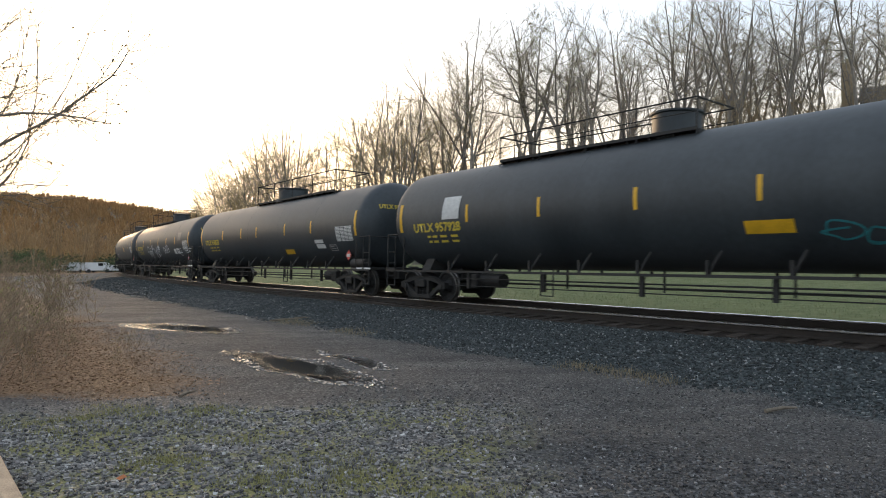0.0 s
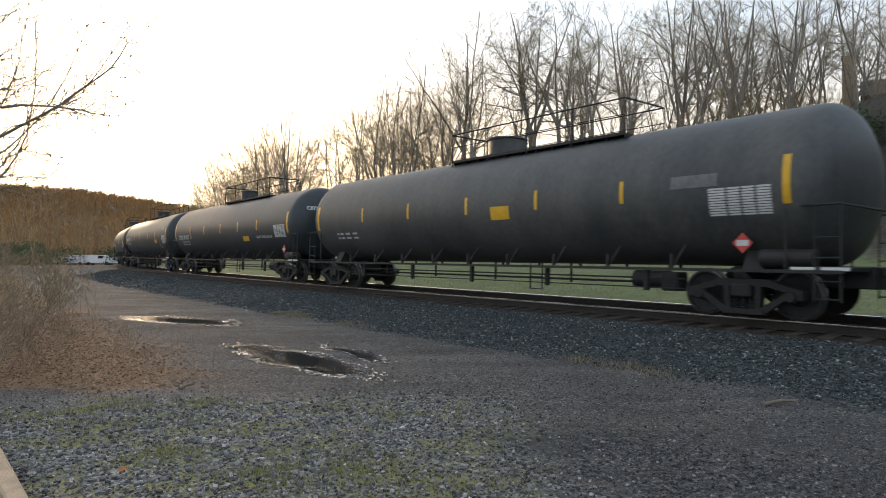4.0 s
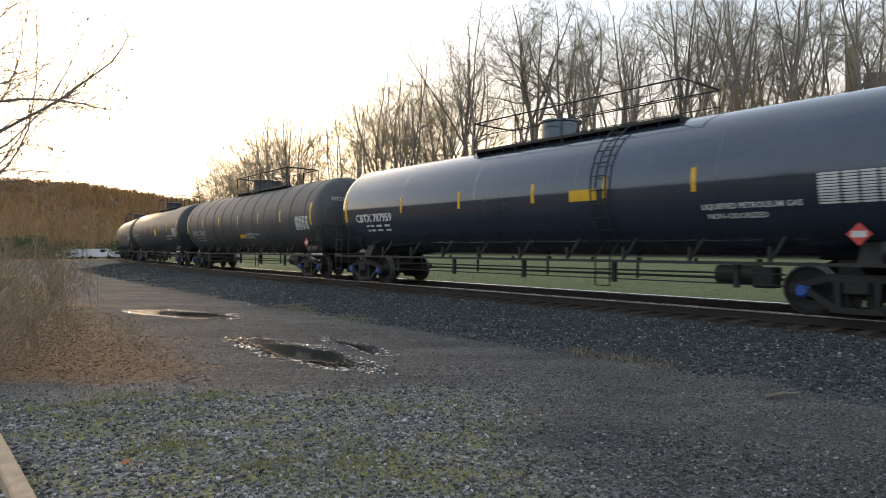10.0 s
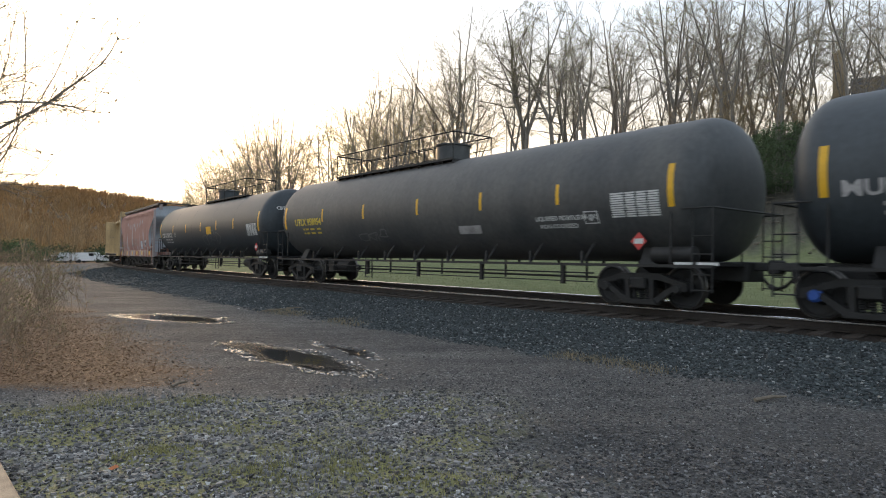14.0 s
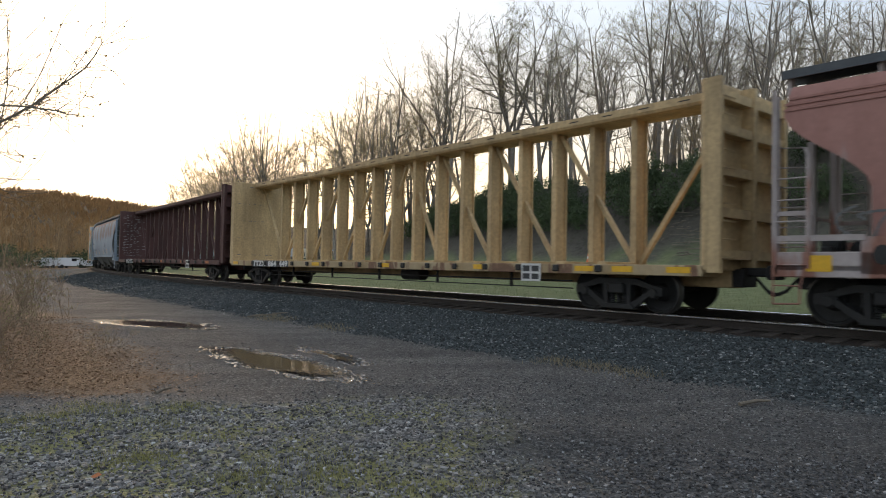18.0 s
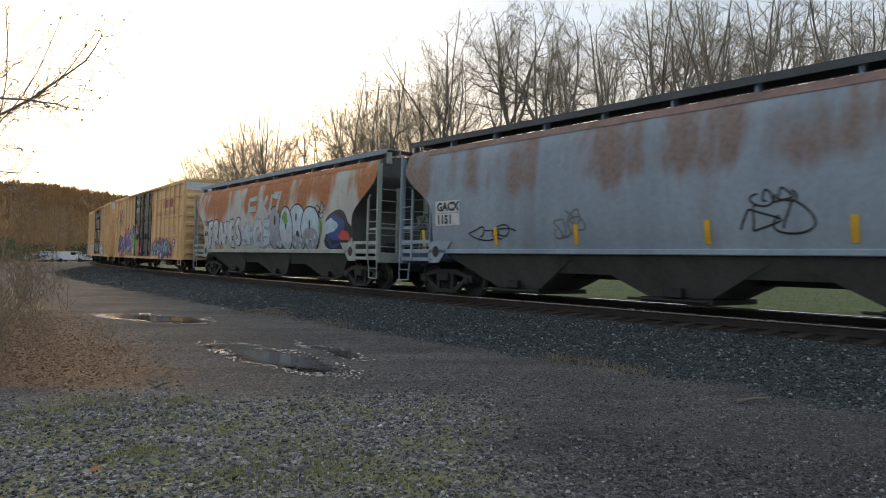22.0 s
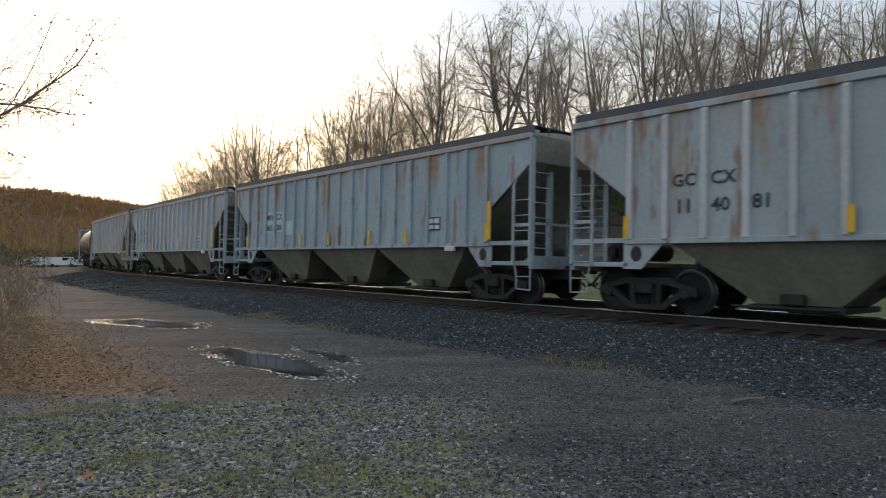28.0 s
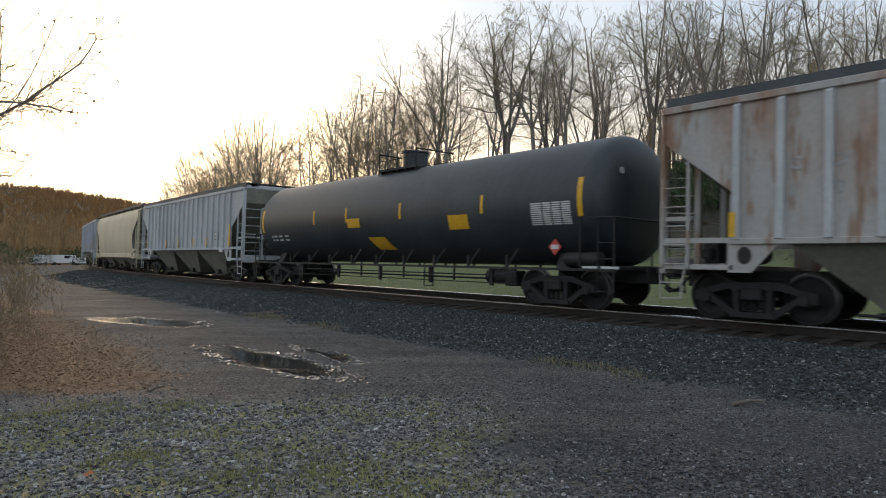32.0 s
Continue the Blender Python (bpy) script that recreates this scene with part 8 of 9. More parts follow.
def bush(k, x, y, size, turn, label="dark green bramble bush on the slope", group="bushes on the bank"):
    t = tagged(new("bush"), label, "bush", group)
    t.matrix_world = Matrix.Translation((x, y, float(height(x, y)[0]) - 0.05)) @ Matrix.Rotation(turn, 4, "Z") @ Matrix.Diagonal((size, size, size, 1))
    put("trunk", BUSHES[k][0], t)
    put("crown", BUSHES[k][1], t)


rb = random.Random(5)
for k in range(340):
    s, l = rb.uniform(-18, 75), -rb.uniform(35.5, 47)
    p = beside(s, l)
    az = math.degrees(math.atan2(p[0], p[1]))
    if az < 46 and not (az > 30 and l < -41):
        bush(rb.randrange(4), p[0], p[1], rb.uniform(0.65, 1.25) * (1 if l > -42 else 0.45), rb.uniform(0, 6.28))
for k in range(40):
    az, d = radians(rb.uniform(-43, -25.5)), rb.uniform(140, 165)
    bush(rb.randrange(4), d * math.sin(az), d * math.cos(az), rb.uniform(1.0, 2.0), rb.uniform(0, 6.28), "green bush at the edge of the far woods", "far woods bushes")


# ---- bare shrubs at the edge of the lot ----
SHRUBS = []
for k in range(5):
    stems, s, tips = [], [], []
    r = np.random.RandomState(k)
    for q in range(6):
        lean = np.array([r.normal() * 0.42 + 0.12, r.normal() * 0.42, 1])
        b1, s1, t1 = grow(500 + 10 * k + q, 2.3, 0.011, 0.15, 0.5, (5, 4, 3), 1, 0.03, [((r.normal() * 0.25, r.normal() * 0.25, -0.1), lean, 2.3 * r.uniform(0.55, 1), 0.011)])
        stems.append(tubes_mesh("stem", b1, 4, M_CANE))
        s, tips = s + s1, tips + t1
    pts = np.array(tips)[r.rand(len(tips)) < 0.3]
    SHRUBS.append((stems, tubes_mesh("twigs", [(a, c, max(u, 0.0026), max(w, 0.002)) for a, c, u, w in s], 3, M_CANE, quads(r, pts, 0.022), M_BACKLIT_BUD if k % 2 else M_BUD)))


def shrub(k, x, y, size, turn, label="leafless brown shrub beside the gravel lot"):
    t = tagged(new("shrub"), label, "shrub", "shrubs by the lot")
    t.matrix_world = Matrix.Translation((x, y, float(height(x, y)[0]))) @ Matrix.Rotation(turn, 4, "Z") @ Matrix.Diagonal((size, size, size, 1))
    for st in SHRUBS[k][0]:
        put("stem", st, t)
    put("crown", SHRUBS[k][1], t)


rs = random.Random(11)
for x, y, size in ((-6.1, 9.9, 0.8), (-6.5, 9.6, 1.0), (-7.3, 10.6, 1.1), (-7.3, 11.9, 1.0), (-8.4, 12.6, 1.2), (-9.2, 13.6, 1.2), (-10.2, 15.6, 1.2), (-11.6, 17.5, 1.3), (-13.4, 20.0, 1.4), (-15.2, 23.0, 1.5),
                   (-18.0, 27.0, 1.6), (-20.8, 31.0, 1.7), (-24.0, 36.0, 1.8), (-28.0, 42.0, 1.9), (-5.2, 10.9, 0.45), (-5.6, 12.2, 0.5), (-6.4, 8.9, 1.3), (-6.0, 8.7, 0.9), (-7.0, 9.4, 1.4), (-7.8, 11.2, 1.4), (-6.8, 10.2, 1.1), (-8.9, 14.4, 1.3), (-9.8, 16.4, 1.5), (-10.9, 18.9, 1.5), (-12.2, 21.5, 1.7), (-8.0, 12.9, 1.2), (-14.6, 25.2, 1.7),
                   (-6.3, 11.0, 0.6), (-7.9, 14.2, 0.8), (-10.3, 20.0, 1.1), (-13.4, 24.0, 1.4)):
    shrub(rs.randrange(5), x, y, size * (0.62 if y < 24 else 0.8), rs.uniform(0, 6.28))

# a young tree just outside the view reaches in with its branches
def at_view(px, py, depth):
    return np.array(((px - 784) / 1185 * depth, depth, EYE[2] + (441 - py) / 1185 * depth))


# branches: start, bend and end as seen across the lot, depth, thickness
REACH = [((-60, 262), (135, 160), (230, 62), 8.5, 0.024), ((-60, 182), (90, 176), (190, 192), 8.3, 0.022), ((-60, 345), (45, 245), (68, 20), 8.6, 0.016), ((-60, 285), (60, 215), (165, 30), 8.7, 0.014),
         ((-50, 330), (20, 270), (62, 175), 8.4, 0.014), ((-70, 235), (15, 165), (52, 20), 8.8, 0.013), ((-50, 305), (30, 262), (95, 262), 8.4, 0.011), ((-60, 318), (15, 302), (90, 303), 8.3, 0.009),
         ((-50, 260), (60, 200), (110, 190), 8.5, 0.009), ((-60, 215), (40, 150), (90, 110), 8.6, 0.009), ((-70, 95), (-10, 92), (26, 90), 8.7, 0.009), ((-70, 60), (-15, 40), (14, 16), 8.7, 0.008), ((-60, 160), (0, 150), (30, 128), 8.4, 0.01),
         ((95, 182), (145, 155), (200, 85), 8.5, 0.008), ((100, 172), (135, 185), (142, 195), 8.4, 0.007), ((-40, 330), (30, 320), (75, 325), 8.2, 0.008)]
rq = np.random.RandomState(77)
b, s, tips = [], [], []
for p, q, e, dep, rad in REACH:
    a, m_, c = at_view(*p, dep), at_view(*q, dep + rq.uniform(-0.1, 0.1)), at_view(*e, dep + rq.uniform(-0.3, 0.3))
    last, n = a, 9
    for k in range(1, n + 1):
        t = k / n
        cur = a * (1 - t) ** 2 + (2 * m_ - (a + c) / 2) * 2 * t * (1 - t) + c * t * t + rq.normal(size=3) * 0.012
        b.append((last, cur, max(0.005, rad * (1 - 0.75 * (t - 1 / n))), max(0.005, rad * (1 - 0.75 * t))))
        for _ in range(rq.poisson(3.0)):
            side = rq.normal(size=3) * np.array([1, 0.6, 1]) + np.array([0.2, 0, 0.3])
            d = (cur - last) / np.linalg.norm(cur - last) * 0.8 + side / np.linalg.norm(side)
            z = cur
            for g in range(rq.randint(2, 8)):
                d = d / np.linalg.norm(d) + rq.normal(size=3) * 0.15
                nx = z + d * 0.085
                s.append((z, nx, 0.0042, 0.0034))
                z = nx
            tips.append(z)
        tips.append(cur + rq.normal(size=3) * 0.01)
        last = cur
stem = [(-7.2, 8.6, -0.1), (-7.15, 8.55, 1.2), (-7.05, 8.5, 2.2), (-6.95, 8.5, 3.2), (-6.9, 8.5, 4.6)]
for k in range(4):
    b.append((np.array(stem[k]), np.array(stem[k + 1]), 0.07 - 0.015 * k, 0.055 - 0.015 * k))
for p, q, e, dep, rad in REACH:
    a = at_view(*p, dep)
    if p[0] < 0:
        hub = np.array(stem[1]) + (np.array(stem[4]) - np.array(stem[1])) * min(1, max(0, (a[2] - 1.9) / 3.2))
        b.append((hub, a, rad * 1.2, rad))
r = np.random.RandomState(9)
pts = np.array(tips)[r.rand(len(tips)) < 0.6]
sap = tagged(new("sapling"), "young bare tree with spring buds reaching over the lot", "tree")
put("trunk", tubes_mesh("trunk", b, 5, M_BARK), sap)
put("crown", tubes_mesh("crown", [(a, c, u, w) for a, c, u, w in s], 3, M_TWIG, quads(r, pts, 0.022), M_BACKLIT_BUD), sap)


# ---- loose stones, leaves and weeds ----
def stones(name, x, y, size, materials, label, flat=0.65, lift=0.3, seed=1, tilt=0.6):
    r = np.random.RandomState(seed)
    n = len(x)
    box = np.array([(x, y, z) for x in (-1, 1) for y in (-1, 1) for z in (-1, 1)]) * 0.62
    fc = np.array([(0, 1, 3), (0, 3, 2), (4, 6, 7), (4, 7, 5), (0, 4, 5), (0, 5, 1), (2, 3, 7), (2, 7, 6), (0, 2, 6), (0, 6, 4), (1, 5, 7), (1, 7, 3)])
    v = box[None] * r.uniform(0.45, 1.3, (n, 8, 3))
    v = v * np.stack([r.uniform(0.8, 1.35, n), r.uniform(0.65, 1.0, n), r.uniform(0.5, 0.8, n) * flat / 0.65], 1)[:, None, :]
    a, b = r.uniform(0, 6.283, n), r.normal(size=n) * tilt
    ca, sa, cb, sb = np.cos(a)[:, None], np.sin(a)[:, None], np.cos(b)[:, None], np.sin(b)[:, None]
    X, Y, Z = v[..., 0], v[..., 1] * cb - v[..., 2] * sb, v[..., 1] * sb + v[..., 2] * cb
    v = np.stack([X * ca - Y * sa, X * sa + Y * ca, Z], -1) * np.asarray(size)[:, None, None] / 2
    z = height(x, y)
    v += np.stack([x, y, z + np.asarray(size) * (lift - 0.12)], 1)[:, None, :]
    f = (np.arange(n)[:, None, None] * 8 + fc[None]).reshape(-1, 3)
    me = bpy.data.meshes.new(name)
    me.vertices.add(n * 8)
    me.vertices.foreach_set("co", v.reshape(-1))
    me.loops.add(len(f) * 3)
    me.loops.foreach_set("vertex_index", f.reshape(-1).astype(np.int32))
    me.polygons.add(len(f))
    me.polygons.foreach_set("loop_start", np.arange(len(f), dtype=np.int32) * 3)
    me.polygons.foreach_set("use_smooth", [False] * len(f))
    me.materials.append(materials)
    me.update()
    me.validate()
    return tagged(new(name, me), label, "stones", kind="stuff")


def stone_material(name, dark, light, pale=None):
    m = bpy.data.materials.new(name)
    m.use_nodes = True
    nt = m.node_tree
    b = nt.nodes["Principled BSDF"]
    geo = nt.nodes.new("ShaderNodeNewGeometry")
    cr = nt.nodes.new("ShaderNodeValToRGB")
    el = cr.color_ramp.elements
    el[0].color, el[1].color = (*dark, 1), (*light, 1)
    el[1].position = 0.93
    e = el.new(1.0)
    e.color = (*(pale or light), 1)
    nt.links.new(geo.outputs["Random Per Island"], cr.inputs[0])
    n = nt.nodes.new("ShaderNodeTexNoise")
    n.inputs["Scale"].default_value, n.inputs["Detail"].default_value = 60, 4
    nt.links.new(geo.outputs["Position"], n.inputs[0])
    mx = nt.nodes.new("ShaderNodeMix")
    mx.data_type, mx.blend_type = "RGBA", "MULTIPLY"
    mx.inputs[0].default_value = 0.5
    nt.links.new(cr.outputs[0], mx.inputs[6])
    nt.links.new(n.outputs["Fac"], mx.inputs[7])
    nt.links.new(mx.outputs[2], b.inputs["Base Color"])
    b.inputs["Roughness"].default_value = 0.85
    return m


M_BALLAST = stone_material("blue_grey_crushed_stone", (0.021, 0.025, 0.026), (0.106, 0.127, 0.13), (0.4, 0.41, 0.4))
M_GRAVEL = stone_material("grey_gravel", (0.045, 0.043, 0.042), (0.38, 0.362, 0.35), (0.68, 0.67, 0.65))
M_LOTGRAVEL = stone_material("brown_grey_gravel", (0.036, 0.036, 0.036), (0.195, 0.193, 0.19), (0.44, 0.435, 0.42))
rg = np.random.RandomState(3)

# crushed stone of the shoulder: denser near by
ss, ll = [], []
for a, b, n in ((-6, 8, 24000), (8, 18, 12000), (18, 32, 6500), (32, 62, 7000)):
    ss.append(rg.uniform(a, b, n))
    ll.append(rg.uniform(1.52, 5.3, n))
ss, ll = np.concatenate(ss), np.concatenate(ll)
keep = ll < 4.9 + rg.normal(size=len(ll)) * 0.25
ss, ll = ss[keep], ll[keep]
bx, by, bz, bt = line(ss)
stones("ballast_stones", bx - np.sin(bt) * ll, by + np.cos(bt) * ll, rg.uniform(0.026, 0.07, len(ss)) * np.where(ss > 32, 1.7, 1.0), M_BALLAST, "blue-grey crushed stone on the track shoulder", seed=2)
# coarse gravel before the camera
x, y = rg.uniform(0.2, 5.6, 17000), rg.uniform(3.5, 8.2, 17000)
w = smooth((7.4 - 0.28 * x - y + 0.3 * waves(x, y, 1.3, 14)) / 1.6) * smooth((x - 0.4 - 0.3 * waves(x, y, 1.1, 13)) / 1.2)
keep = rg.rand(len(x)) < w * 0.9
M_DARKGRAVEL = stone_material("purple_grey_crushed_stone", (0.032, 0.031, 0.033), (0.185, 0.179, 0.181), (0.44, 0.44, 0.44))
stones("crushed_stone", x[keep], y[keep], np.clip(rg.lognormal(-3.6, 0.3, int(keep.sum())), 0.014, 0.05), M_DARKGRAVEL, "dark purple-grey crushed stone on the lot", seed=14)
x, y = rg.uniform(-5.6, 2.2, 30000), rg.uniform(3.5, 9.6, 30000)
w = ground_kinds(x, y)[3]
keep = rg.rand(len(x)) < w * 0.95
stones("gravel", x[keep], y[keep], np.clip(rg.lognormal(-3.5, 0.33, int(keep.sum())), 0.014, 0.07), M_GRAVEL, "loose grey gravel at the lot's edge", seed=4)
# scattered small stones over the worn lot
x, y = np.concatenate([rg.uniform(-9, 9, 34000), rg.uniform(-1.5, 6.5, 18000)]), np.concatenate([rg.uniform(4, 21, 34000), rg.uniform(3.8, 9.5, 18000)])
s_, l_ = along(x, y)
keep = (l_ > 4.7) & (rg.rand(len(x)) < np.clip(1.5 - y / 16, 0.12, 1)) & (ground_kinds(x, y)[2] < 0.4)
stones("lot_gravel", x[keep], y[keep], np.clip(rg.lognormal(-4.1, 0.4, int(keep.sum())), 0.009, 0.045), M_LOTGRAVEL, "small stones pressed into the worn lot", seed=5)
# wet stones standing in and round the puddles
# wet stones made paler, so their colour carries part of the sky's glints
M_WET = stone_material("wet_stones", (0.06, 0.057, 0.053), (0.2, 0.19, 0.18))
_wet_b = M_WET.node_tree.nodes["Principled BSDF"]
_wet_b.inputs["Roughness"].default_value = 0.2
_wet_b.inputs["Coat Weight"].default_value, _wet_b.inputs["Coat Roughness"].default_value = 1.0, 0.05
px, py = [], []
for (cx, cy), (ax, ay), a, b, film in PUDDLES:
    n = int(1900 * a * max(b, 0.3))
    q, rad = rg.uniform(0, 6.283, n), 0.9 + rg.normal(size=n) * 0.14
    u, v = a * rad * np.cos(q), b * rad * np.sin(q)
    px.append(cx + u * ax - v * ay)
    py.append(cy + u * ay + v * ax)
px, py = np.concatenate(px), np.concatenate(py)
stones("puddle_stones", px, py, rg.uniform(0.025, 0.075, len(px)), M_WET, "wet stones standing out of the puddles", flat=0.2, lift=0.34, seed=6, tilt=0.16)


def scatter_quads(name, pts, size, material, label, cat, up=False, seed=0, tall=1.0):
    r = np.random.RandomState(seed)
    n = len(pts)
    if up:
        a = r.uniform(0, 6.283, n)
        side = np.stack([np.cos(a), np.sin(a), np.zeros(n)], 1) * 0.004
        lean = np.stack([r.normal(size=n) * 0.4, r.normal(size=n) * 0.4, np.ones(n)], 1) * (size * tall * r.uniform(0.5, 1.2, n))[:, None]
        v = np.stack([pts - side, pts + side, pts + lean + side * 0.2, pts + lean - side * 0.2], 1)
    else:
        v = quads(r, pts, size)
        v[..., 2] = pts[:, None, 2] + (v[..., 2] - pts[:, None, 2]) * 0.35
    me = to_mesh(name, v.reshape(-1, 3), [tuple(range(4 * i, 4 * i + 4)) for i in range(n)], material)
    return tagged(new(name, me), label, cat, kind="stuff")


M_DRYLEAF = stone_material("dry_fallen_leaves", (0.2, 0.115, 0.063), (0.42, 0.255, 0.145), (0.52, 0.36, 0.23))
M_BLADE = stone_material("yellow_green_grass", (0.25, 0.24, 0.085), (0.46, 0.43, 0.17), (0.5, 0.44, 0.24))
x, y = rg.uniform(-11, -2.4, 52000), rg.uniform(8.3, 20, 52000)
keep = rg.rand(len(x)) < ground_kinds(x, y)[2]
x, y = x[keep], y[keep]
scatter_quads("leaf_litter", np.stack([x, y, height(x, y) + 0.008], 1), 0.03, M_DRYLEAF, "brown fallen leaves under the shrubs", "leaves", seed=1)
def on_ground(px, py, t=9.0, level=0.0):
    """Where the line of sight through a point of the picture meets the lot, or a level above it."""
    row = min(PATH, key=lambda q: abs(q[0] - t))
    way = pose(*EYE, *row[1:]).to_3x3() @ Vector(((px - 784) / 1185, (441 - py) / 1185, -1))
    k = (level - EYE[2]) / way.z
    return EYE[0] + way.x * k, EYE[1] + way.y * k


pts = []
for qx, qy in ((250, 712), (430, 755), (310, 785), (130, 738), (520, 805), (600, 825), (690, 850), (470, 830), (340, 722), (90, 720), (560, 850), (230, 790), (400, 700), (180, 700), (640, 800), (790, 870)):
    cx, cy = on_ground(qx, qy)
    for k in range(8):
        n = rg.randint(12, 60)
        ux, uy = cx + rg.normal() * 0.2, cy + rg.normal() * 0.16
        pts.append(np.stack([ux + rg.normal(size=n) * 0.09, uy + rg.normal(size=n) * 0.08], 1))
pts = np.vstack(pts)
scatter_quads("grass_tufts", np.column_stack([pts, height(pts[:, 0], pts[:, 1])]), np.full(len(pts), 0.04), M_BLADE, "small tufts of yellow-green grass in the gravel", "grass", up=True, seed=2)
# dead weeds along the foot of the shoulder
ss = rg.uniform(-6, 16, 6500)
ss = ss[(np.sin(ss * 1.7) + np.sin(ss * 0.63 + 1)) > 0.5]
ll = 5.02 + rg.normal(size=len(ss)) * 0.2
bx, by, bz, bt = line(ss)
wx, wy = bx - np.sin(bt) * ll, by + np.cos(bt) * ll
M_STRAW = stone_material("dead_straw", (0.2, 0.155, 0.09), (0.42, 0.34, 0.21))
scatter_quads("dead_weeds", np.column_stack([wx, wy, height(wx, wy)]), np.full(len(wx), 0.085), M_STRAW, "dry weeds along the foot of the ballast", "weeds", up=True, seed=3)

# grass of the meadow beyond the track
ss, ll = rg.uniform(-4, 40, 14000), -3.1 - rg.uniform(0, 1, 14000) ** 1.6 * 9
bx, by, bz, bt = line(ss)
wx, wy = bx - np.sin(bt) * ll, by + np.cos(bt) * ll
M_MEADOW = stone_material("spring_meadow_grass", (0.12, 0.165, 0.055), (0.25, 0.3, 0.125), (0.38, 0.36, 0.2))
scatter_quads("meadow_grass", np.column_stack([wx, wy, height(wx, wy)]), np.full(len(wx), 0.12), M_MEADOW, "short pale green meadow grass", "grass", up=True, seed=4)



# ---- single things on the ground ----
a, b = Vector((*on_ground(-70, 628, level=0.1), 0)), Vector((*on_ground(110, 952, level=0.1), 0))
d = (b - a).normalized()
tm = tagged(new("landscape_timber"), "weathered tan squared timber edging the gravel", "timber")
tm.matrix_world = Matrix.Translation((a.x, a.y, 0)) @ Matrix.Rotation(math.atan2(d.y, d.x), 4, "Z")
put("beam", Shape().box(0, (b - a).length, -0.13, 0.0, -0.05, 0.1, 0.014).mesh("beam", M_WOOD), tm)

x, y = on_ground(222, 826)
lf = tagged(new("fallen_leaf", to_mesh("fallen_leaf", [(x - 0.04, y, 0.04), (x, y - 0.03, 0.035), (x + 0.045, y + 0.005, 0.05), (x + 0.005, y + 0.035, 0.06), (x, y, 0.03)], [(0, 1, 4), (1, 2, 4), (2, 3, 4), (3, 0, 4)], mat("orange_leaf", (0.5, 0.17, 0.06), 0.7, var=0.2))),
            "curled orange dead leaf on the gravel", "leaf")
for px, py, size in ((1454, 697, 0.075), (1424, 705, 0.05), (1298, 584, 0.07), (608, 745, 0.06), (1170, 576, 0.06), (1417, 628, 0.05), (1472, 613, 0.05), (1520, 662, 0.055), (442, 538, 0.08)):
    x, y = on_ground(px, py)
    st = Shape()
    rr = random.Random(px)
    st.lathe([(0.0, size * 0.3), (size * 0.12, size * 0.52), (size * 0.3, size * 0.4), (size * 0.38, size * 0.1)], "z", 9)
    st.v = [(q[0] * rr.uniform(0.8, 1.25), q[1] * rr.uniform(0.7, 1.1), q[2] * rr.uniform(0.8, 1.2)) for q in st.v]
    ob = tagged(new("stone", st.mesh("stone", M_PALESTONE)), "pale stone lying loose on the gravel", "stone", "loose stones")
    ob.matrix_world = Matrix.Translation((x, y, float(height(x, y)[0]) - 0.02))
for px, py, length, turn in ((516, 543, 0.75, 0.1), (540, 541, 0.5, -0.2), (495, 545, 0.4, 0.3), (1385, 715, 0.4, 0.2), (338, 677, 0.25, 1.1)):
    x, y = on_ground(px, py)
    st = Shape().tube((-length / 2, 0, 0.03), (length * 0.1, 0.04, 0.045), 0.022, 0.02, 6).tube((length * 0.1, 0.04, 0.045), (length / 2, 0.0, 0.05), 0.02, 0.01, 6)
    ob = tagged(new("stick", st.mesh("stick", M_STICK)), "weathered broken stick on the ground", "stick", "sticks")
    ob.matrix_world = Matrix.Translation((x, y, float(height(x, y)[0]))) @ Matrix.Rotation(turn, 4, "Z")


# ---- parked vehicles far down the lot ----
def vehicle(x, y, turn, length, tall, wide, label, van=False):
    v = tagged(new("van" if van else "parked_car"), label, "van" if van else "car", "vehicles down the lot")
    v.matrix_world = Matrix.Translation((x, y, float(height(x, y)[0]))) @ Matrix.Rotation(turn, 4, "Z")
    L, W = length / 2, wide / 2
    if van:
        prof = [(-L, 0.4), (-L, tall - 0.1), (-L + 0.12, tall), (L - 1.5, tall), (L - 0.75, tall * 0.58), (L - 0.05, tall * 0.5), (L, 0.4)]
    else:
        prof = [(-L, 0.35), (-L, 0.8), (-L + 0.5, 0.9), (-L + 1.1, tall), (L - 1.9, tall), (L - 1.1, 0.92), (L - 0.1, 0.78), (L, 0.35)]
    part("body", Shape().prism(prof, -W, W), M_CARWHITE, v)
    part("windscreen", Shape().prism([(L - (1.42 if van else 1.82), tall - 0.1), (L - (0.85 if van else 1.2), tall * 0.64), (L - (0.9 if van else 1.25), tall * 0.64), (L - (1.47 if van else 1.87), tall - 0.1)], -W + 0.1, W - 0.1), M_CARGLASS, v)
    for sy in (-1, 1):
        part("side_window", Shape().box(L - 2.6, L - (1.7 if van else 1.9), min(sy * (W - 0.01), sy * (W + 0.01)), max(sy * (W - 0.01), sy * (W + 0.01)), tall * 0.66, tall - 0.14), M_CARGLASS, v)
        for sx in (-0.62, 0.6):
            w = part("wheel", Shape().lathe([(-0.1, 0.05), (-0.1, 0.33), (0.1, 0.33), (0.1, 0.05)], "y", 18, (sx * L, sy * (W - 0.06), 0.33)), M_BOXBLK, v, "", True)
            part("rim", Shape().lathe([(-0.11, 0.02), (-0.11, 0.2), (0.11, 0.2), (0.11, 0.02)], "y", 12, (sx * L, sy * (W - 0.06), 0.33)), M_STEEL, w)


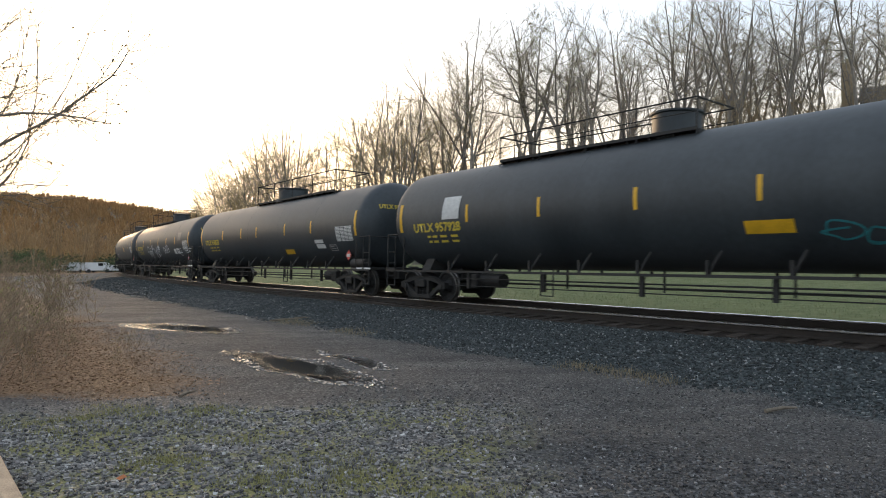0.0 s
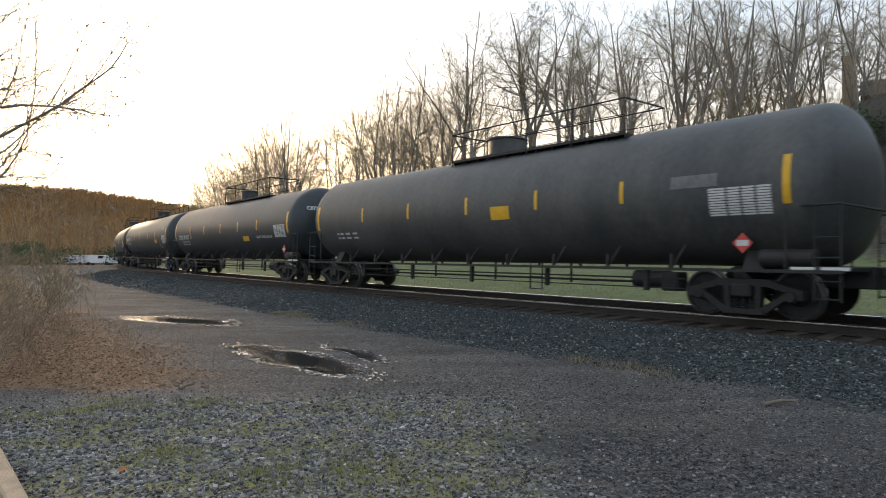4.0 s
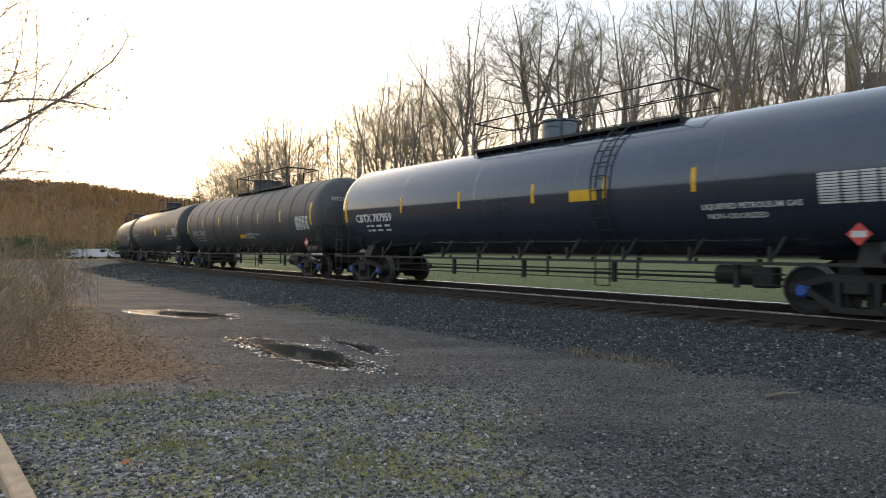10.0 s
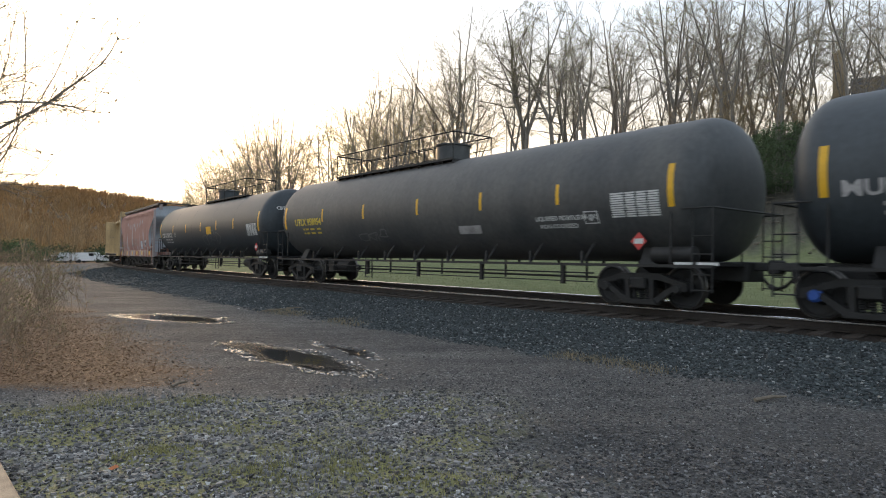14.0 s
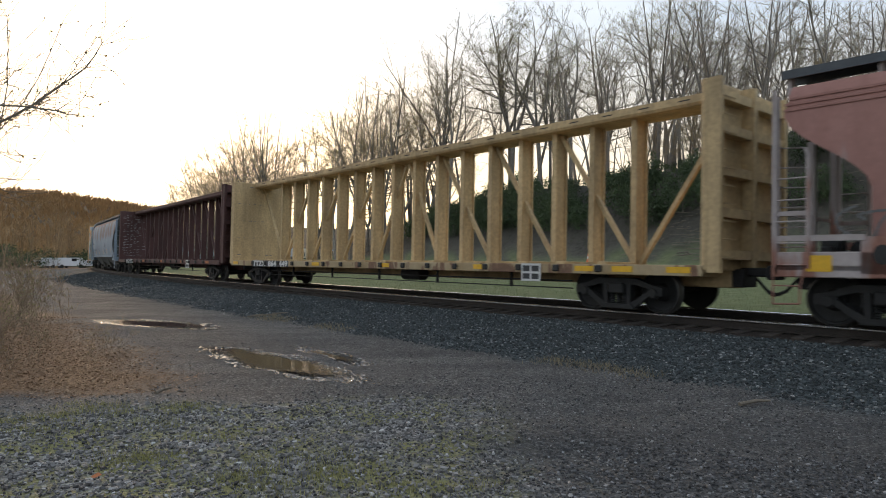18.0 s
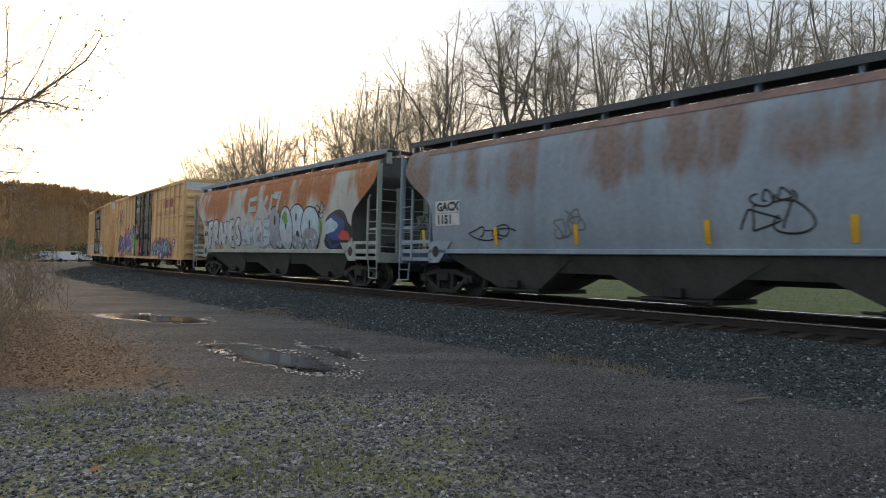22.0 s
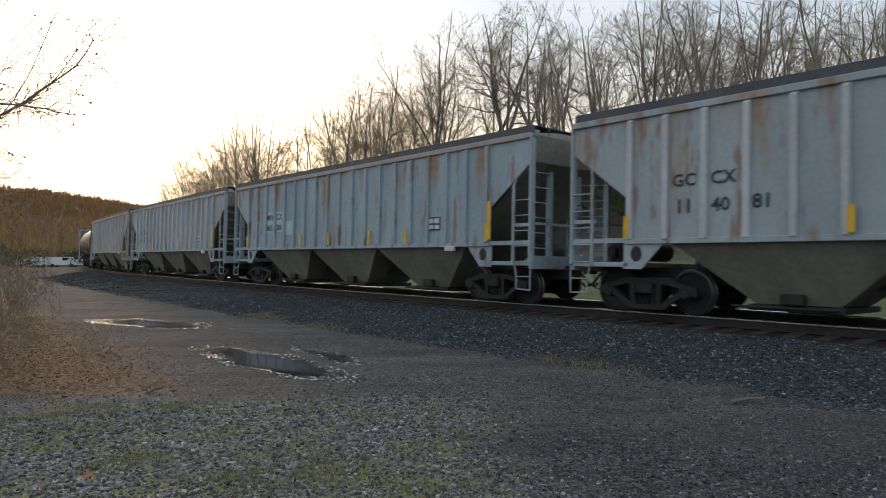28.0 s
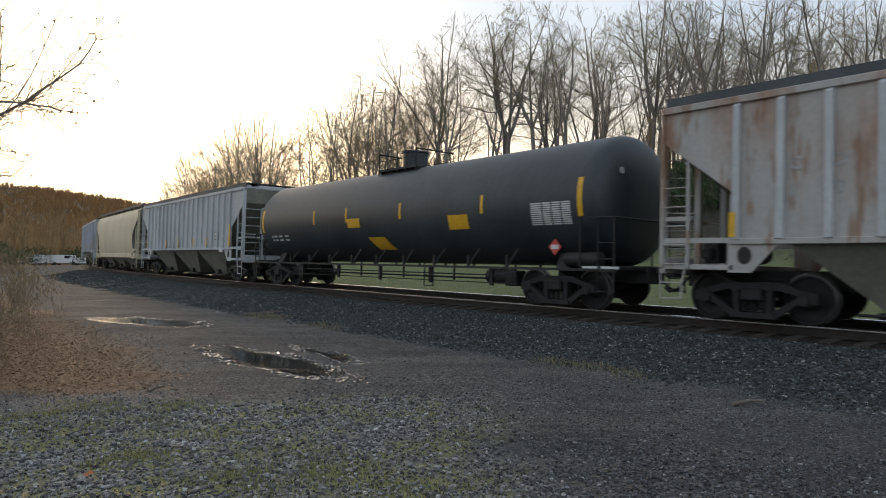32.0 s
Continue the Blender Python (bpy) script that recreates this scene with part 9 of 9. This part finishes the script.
M_CARWHITE = mat("white_car_paint", (0.75, 0.76, 0.78), 0.3, var=0.05, coat=0.5)
M_CARGLASS = mat("dark_car_glass", (0.02, 0.022, 0.025), 0.08, var=0.05)
for px, turn, length, tall, van, label in ((126, 0.4, 4.3, 1.45, False, "white parked car at the far end of the lot"), (155, 1.2, 4.8, 1.9, True, "white van parked end-on at the far woods"),
                                              (184, 0.05, 5.3, 1.9, True, "long white van parked at the far woods"), (212, 0.3, 4.4, 1.4, False, "white car parked beside the track curve")):
    az = math.atan((px - 784) / 1185)
    vehicle(126 * math.tan(az), 126, turn, length, tall, 1.85, label, van)

# ---- traffic cone on the meadow ----
cn = beside(27, -27)
cone = tagged(new("traffic_cone"), "orange traffic cone with a white collar on grass", "traffic cone")
cone.matrix_world = Matrix.Translation((cn[0], cn[1], float(height(cn[0], cn[1])[0])))
M_CONE = mat("orange_cone_plastic", (0.75, 0.13, 0.03), 0.5, var=0.1)
part("base", Shape().box(-0.2, 0.2, -0.2, 0.2, 0, 0.04, 0.01), M_CONE, cone)
part("body", Shape().lathe([(0.04, 0.15), (0.4, 0.085), (0.75, 0.03), (0.76, 0.0)], "z", 16), M_CONE, cone, "", True)
part("collar", Shape().lathe([(0.35, 0.1), (0.55, 0.068), (0.55, 0.06), (0.35, 0.09)], "z", 16), M_WHITE, cone, "white reflective collar", True)

# ---- house behind the trees on the bank ----
hx, hy = 44.0, 66.0
hz = float(height(hx, hy)[0])
house = tagged(new("house"), "tan stone house with a tall chimney behind the trees", "house")
house.matrix_world = Matrix.Translation((hx, hy, hz)) @ Matrix.Rotation(radians(-32), 4, "Z")
wall = part("wall", Shape().box(-1.5, 8, -4, 4, -1.5, 5.2), M_TANSTONE, house)
part("roof", Shape().prism([(-4.5, 5.1), (0, 7.4), (4.5, 5.1), (4.5, 5.3), (0, 7.65), (-4.5, 5.3)], -1.9, 8.4, "x"), M_SLATE, house)
ch = part("chimney", Shape().box(-3.5, -2.4, -0.5, 0.6, -1.5, 10.2, 0.02), M_TANSTONE, house)
part("cap", Shape().box(-3.58, -2.32, -0.58, 0.68, 10.2, 10.35, 0.02).tube((-2.95, 0.05, 10.35), (-2.95, 0.05, 10.8), 0.18, n=10), M_TANSTONE, ch)
for x in (0.6, 3.2, 5.8):
    for z in (0.4, 3.0):
        wn_ = part("window", Shape().box(x - 0.5, x + 0.5, -4.03, -3.98, z, z + 1.4), M_CARGLASS, house)
        part("frame", Shape().box(x - 0.58, x + 0.58, -4.06, -4.0, z - 0.1, z).box(x - 0.58, x + 0.58, -4.06, -4.0, z + 1.4, z + 1.5).box(x - 0.03, x + 0.03, -4.05, -4.03, z, z + 1.4), M_WHITE, wn_)

# ---- cut brush lying on the slope ----
rd = np.random.RandomState(12)
seg = []
for k in range(420):
    s, l = rd.uniform(-16, 26), -rd.uniform(30, 38)
    p = beside(s, l)
    z = float(height(p[0], p[1])[0]) + rd.uniform(0.03, 0.3)
    a, ln = rd.uniform(0, 6.283), rd.uniform(0.5, 2.2)
    q = np.array([p[0], p[1], z])
    seg.append((q, q + np.array([math.cos(a) * ln, math.sin(a) * ln, rd.uniform(-0.15, 0.3)]), rd.uniform(0.015, 0.05), 0.01))
tagged(new("brush_pile", tubes_mesh("brush_pile", seg, 4, M_STICK)), "pale cut branches strewn on the slope", "brush pile", kind="stuff")

# ---- what moves: every car along the track, and its wheels ----
def motions():
    for car, mid, half in CARS:
        walk(car, [(k * 0.5, car_pose(mid, half, k * 0.5)) for k in range(65)])
    for w, xx, mid in WHEELSETS:
        # the wheels turn in steps of one frame while the car is near; far off, out of sight, they rest
        spin = [(k / 30, train_s(k / 30) / WHEEL_R) for k in range(961) if -22 < mid - train_s(k / 30) < 105]
        if not spin:
            spin = [(0.0, 0.0)]
        rows = ([(0.0, spin[0][1])] if spin[0][0] > 0 else []) + spin + ([(32.0, spin[-1][1])] if spin[-1][0] < 31.99 else [])
        rows = [(t, pose(xx, 0, WHEEL_R) @ Matrix.Rotation(a, 4, "Y")) for t, a in rows]
        walk(w, rows)


motions()
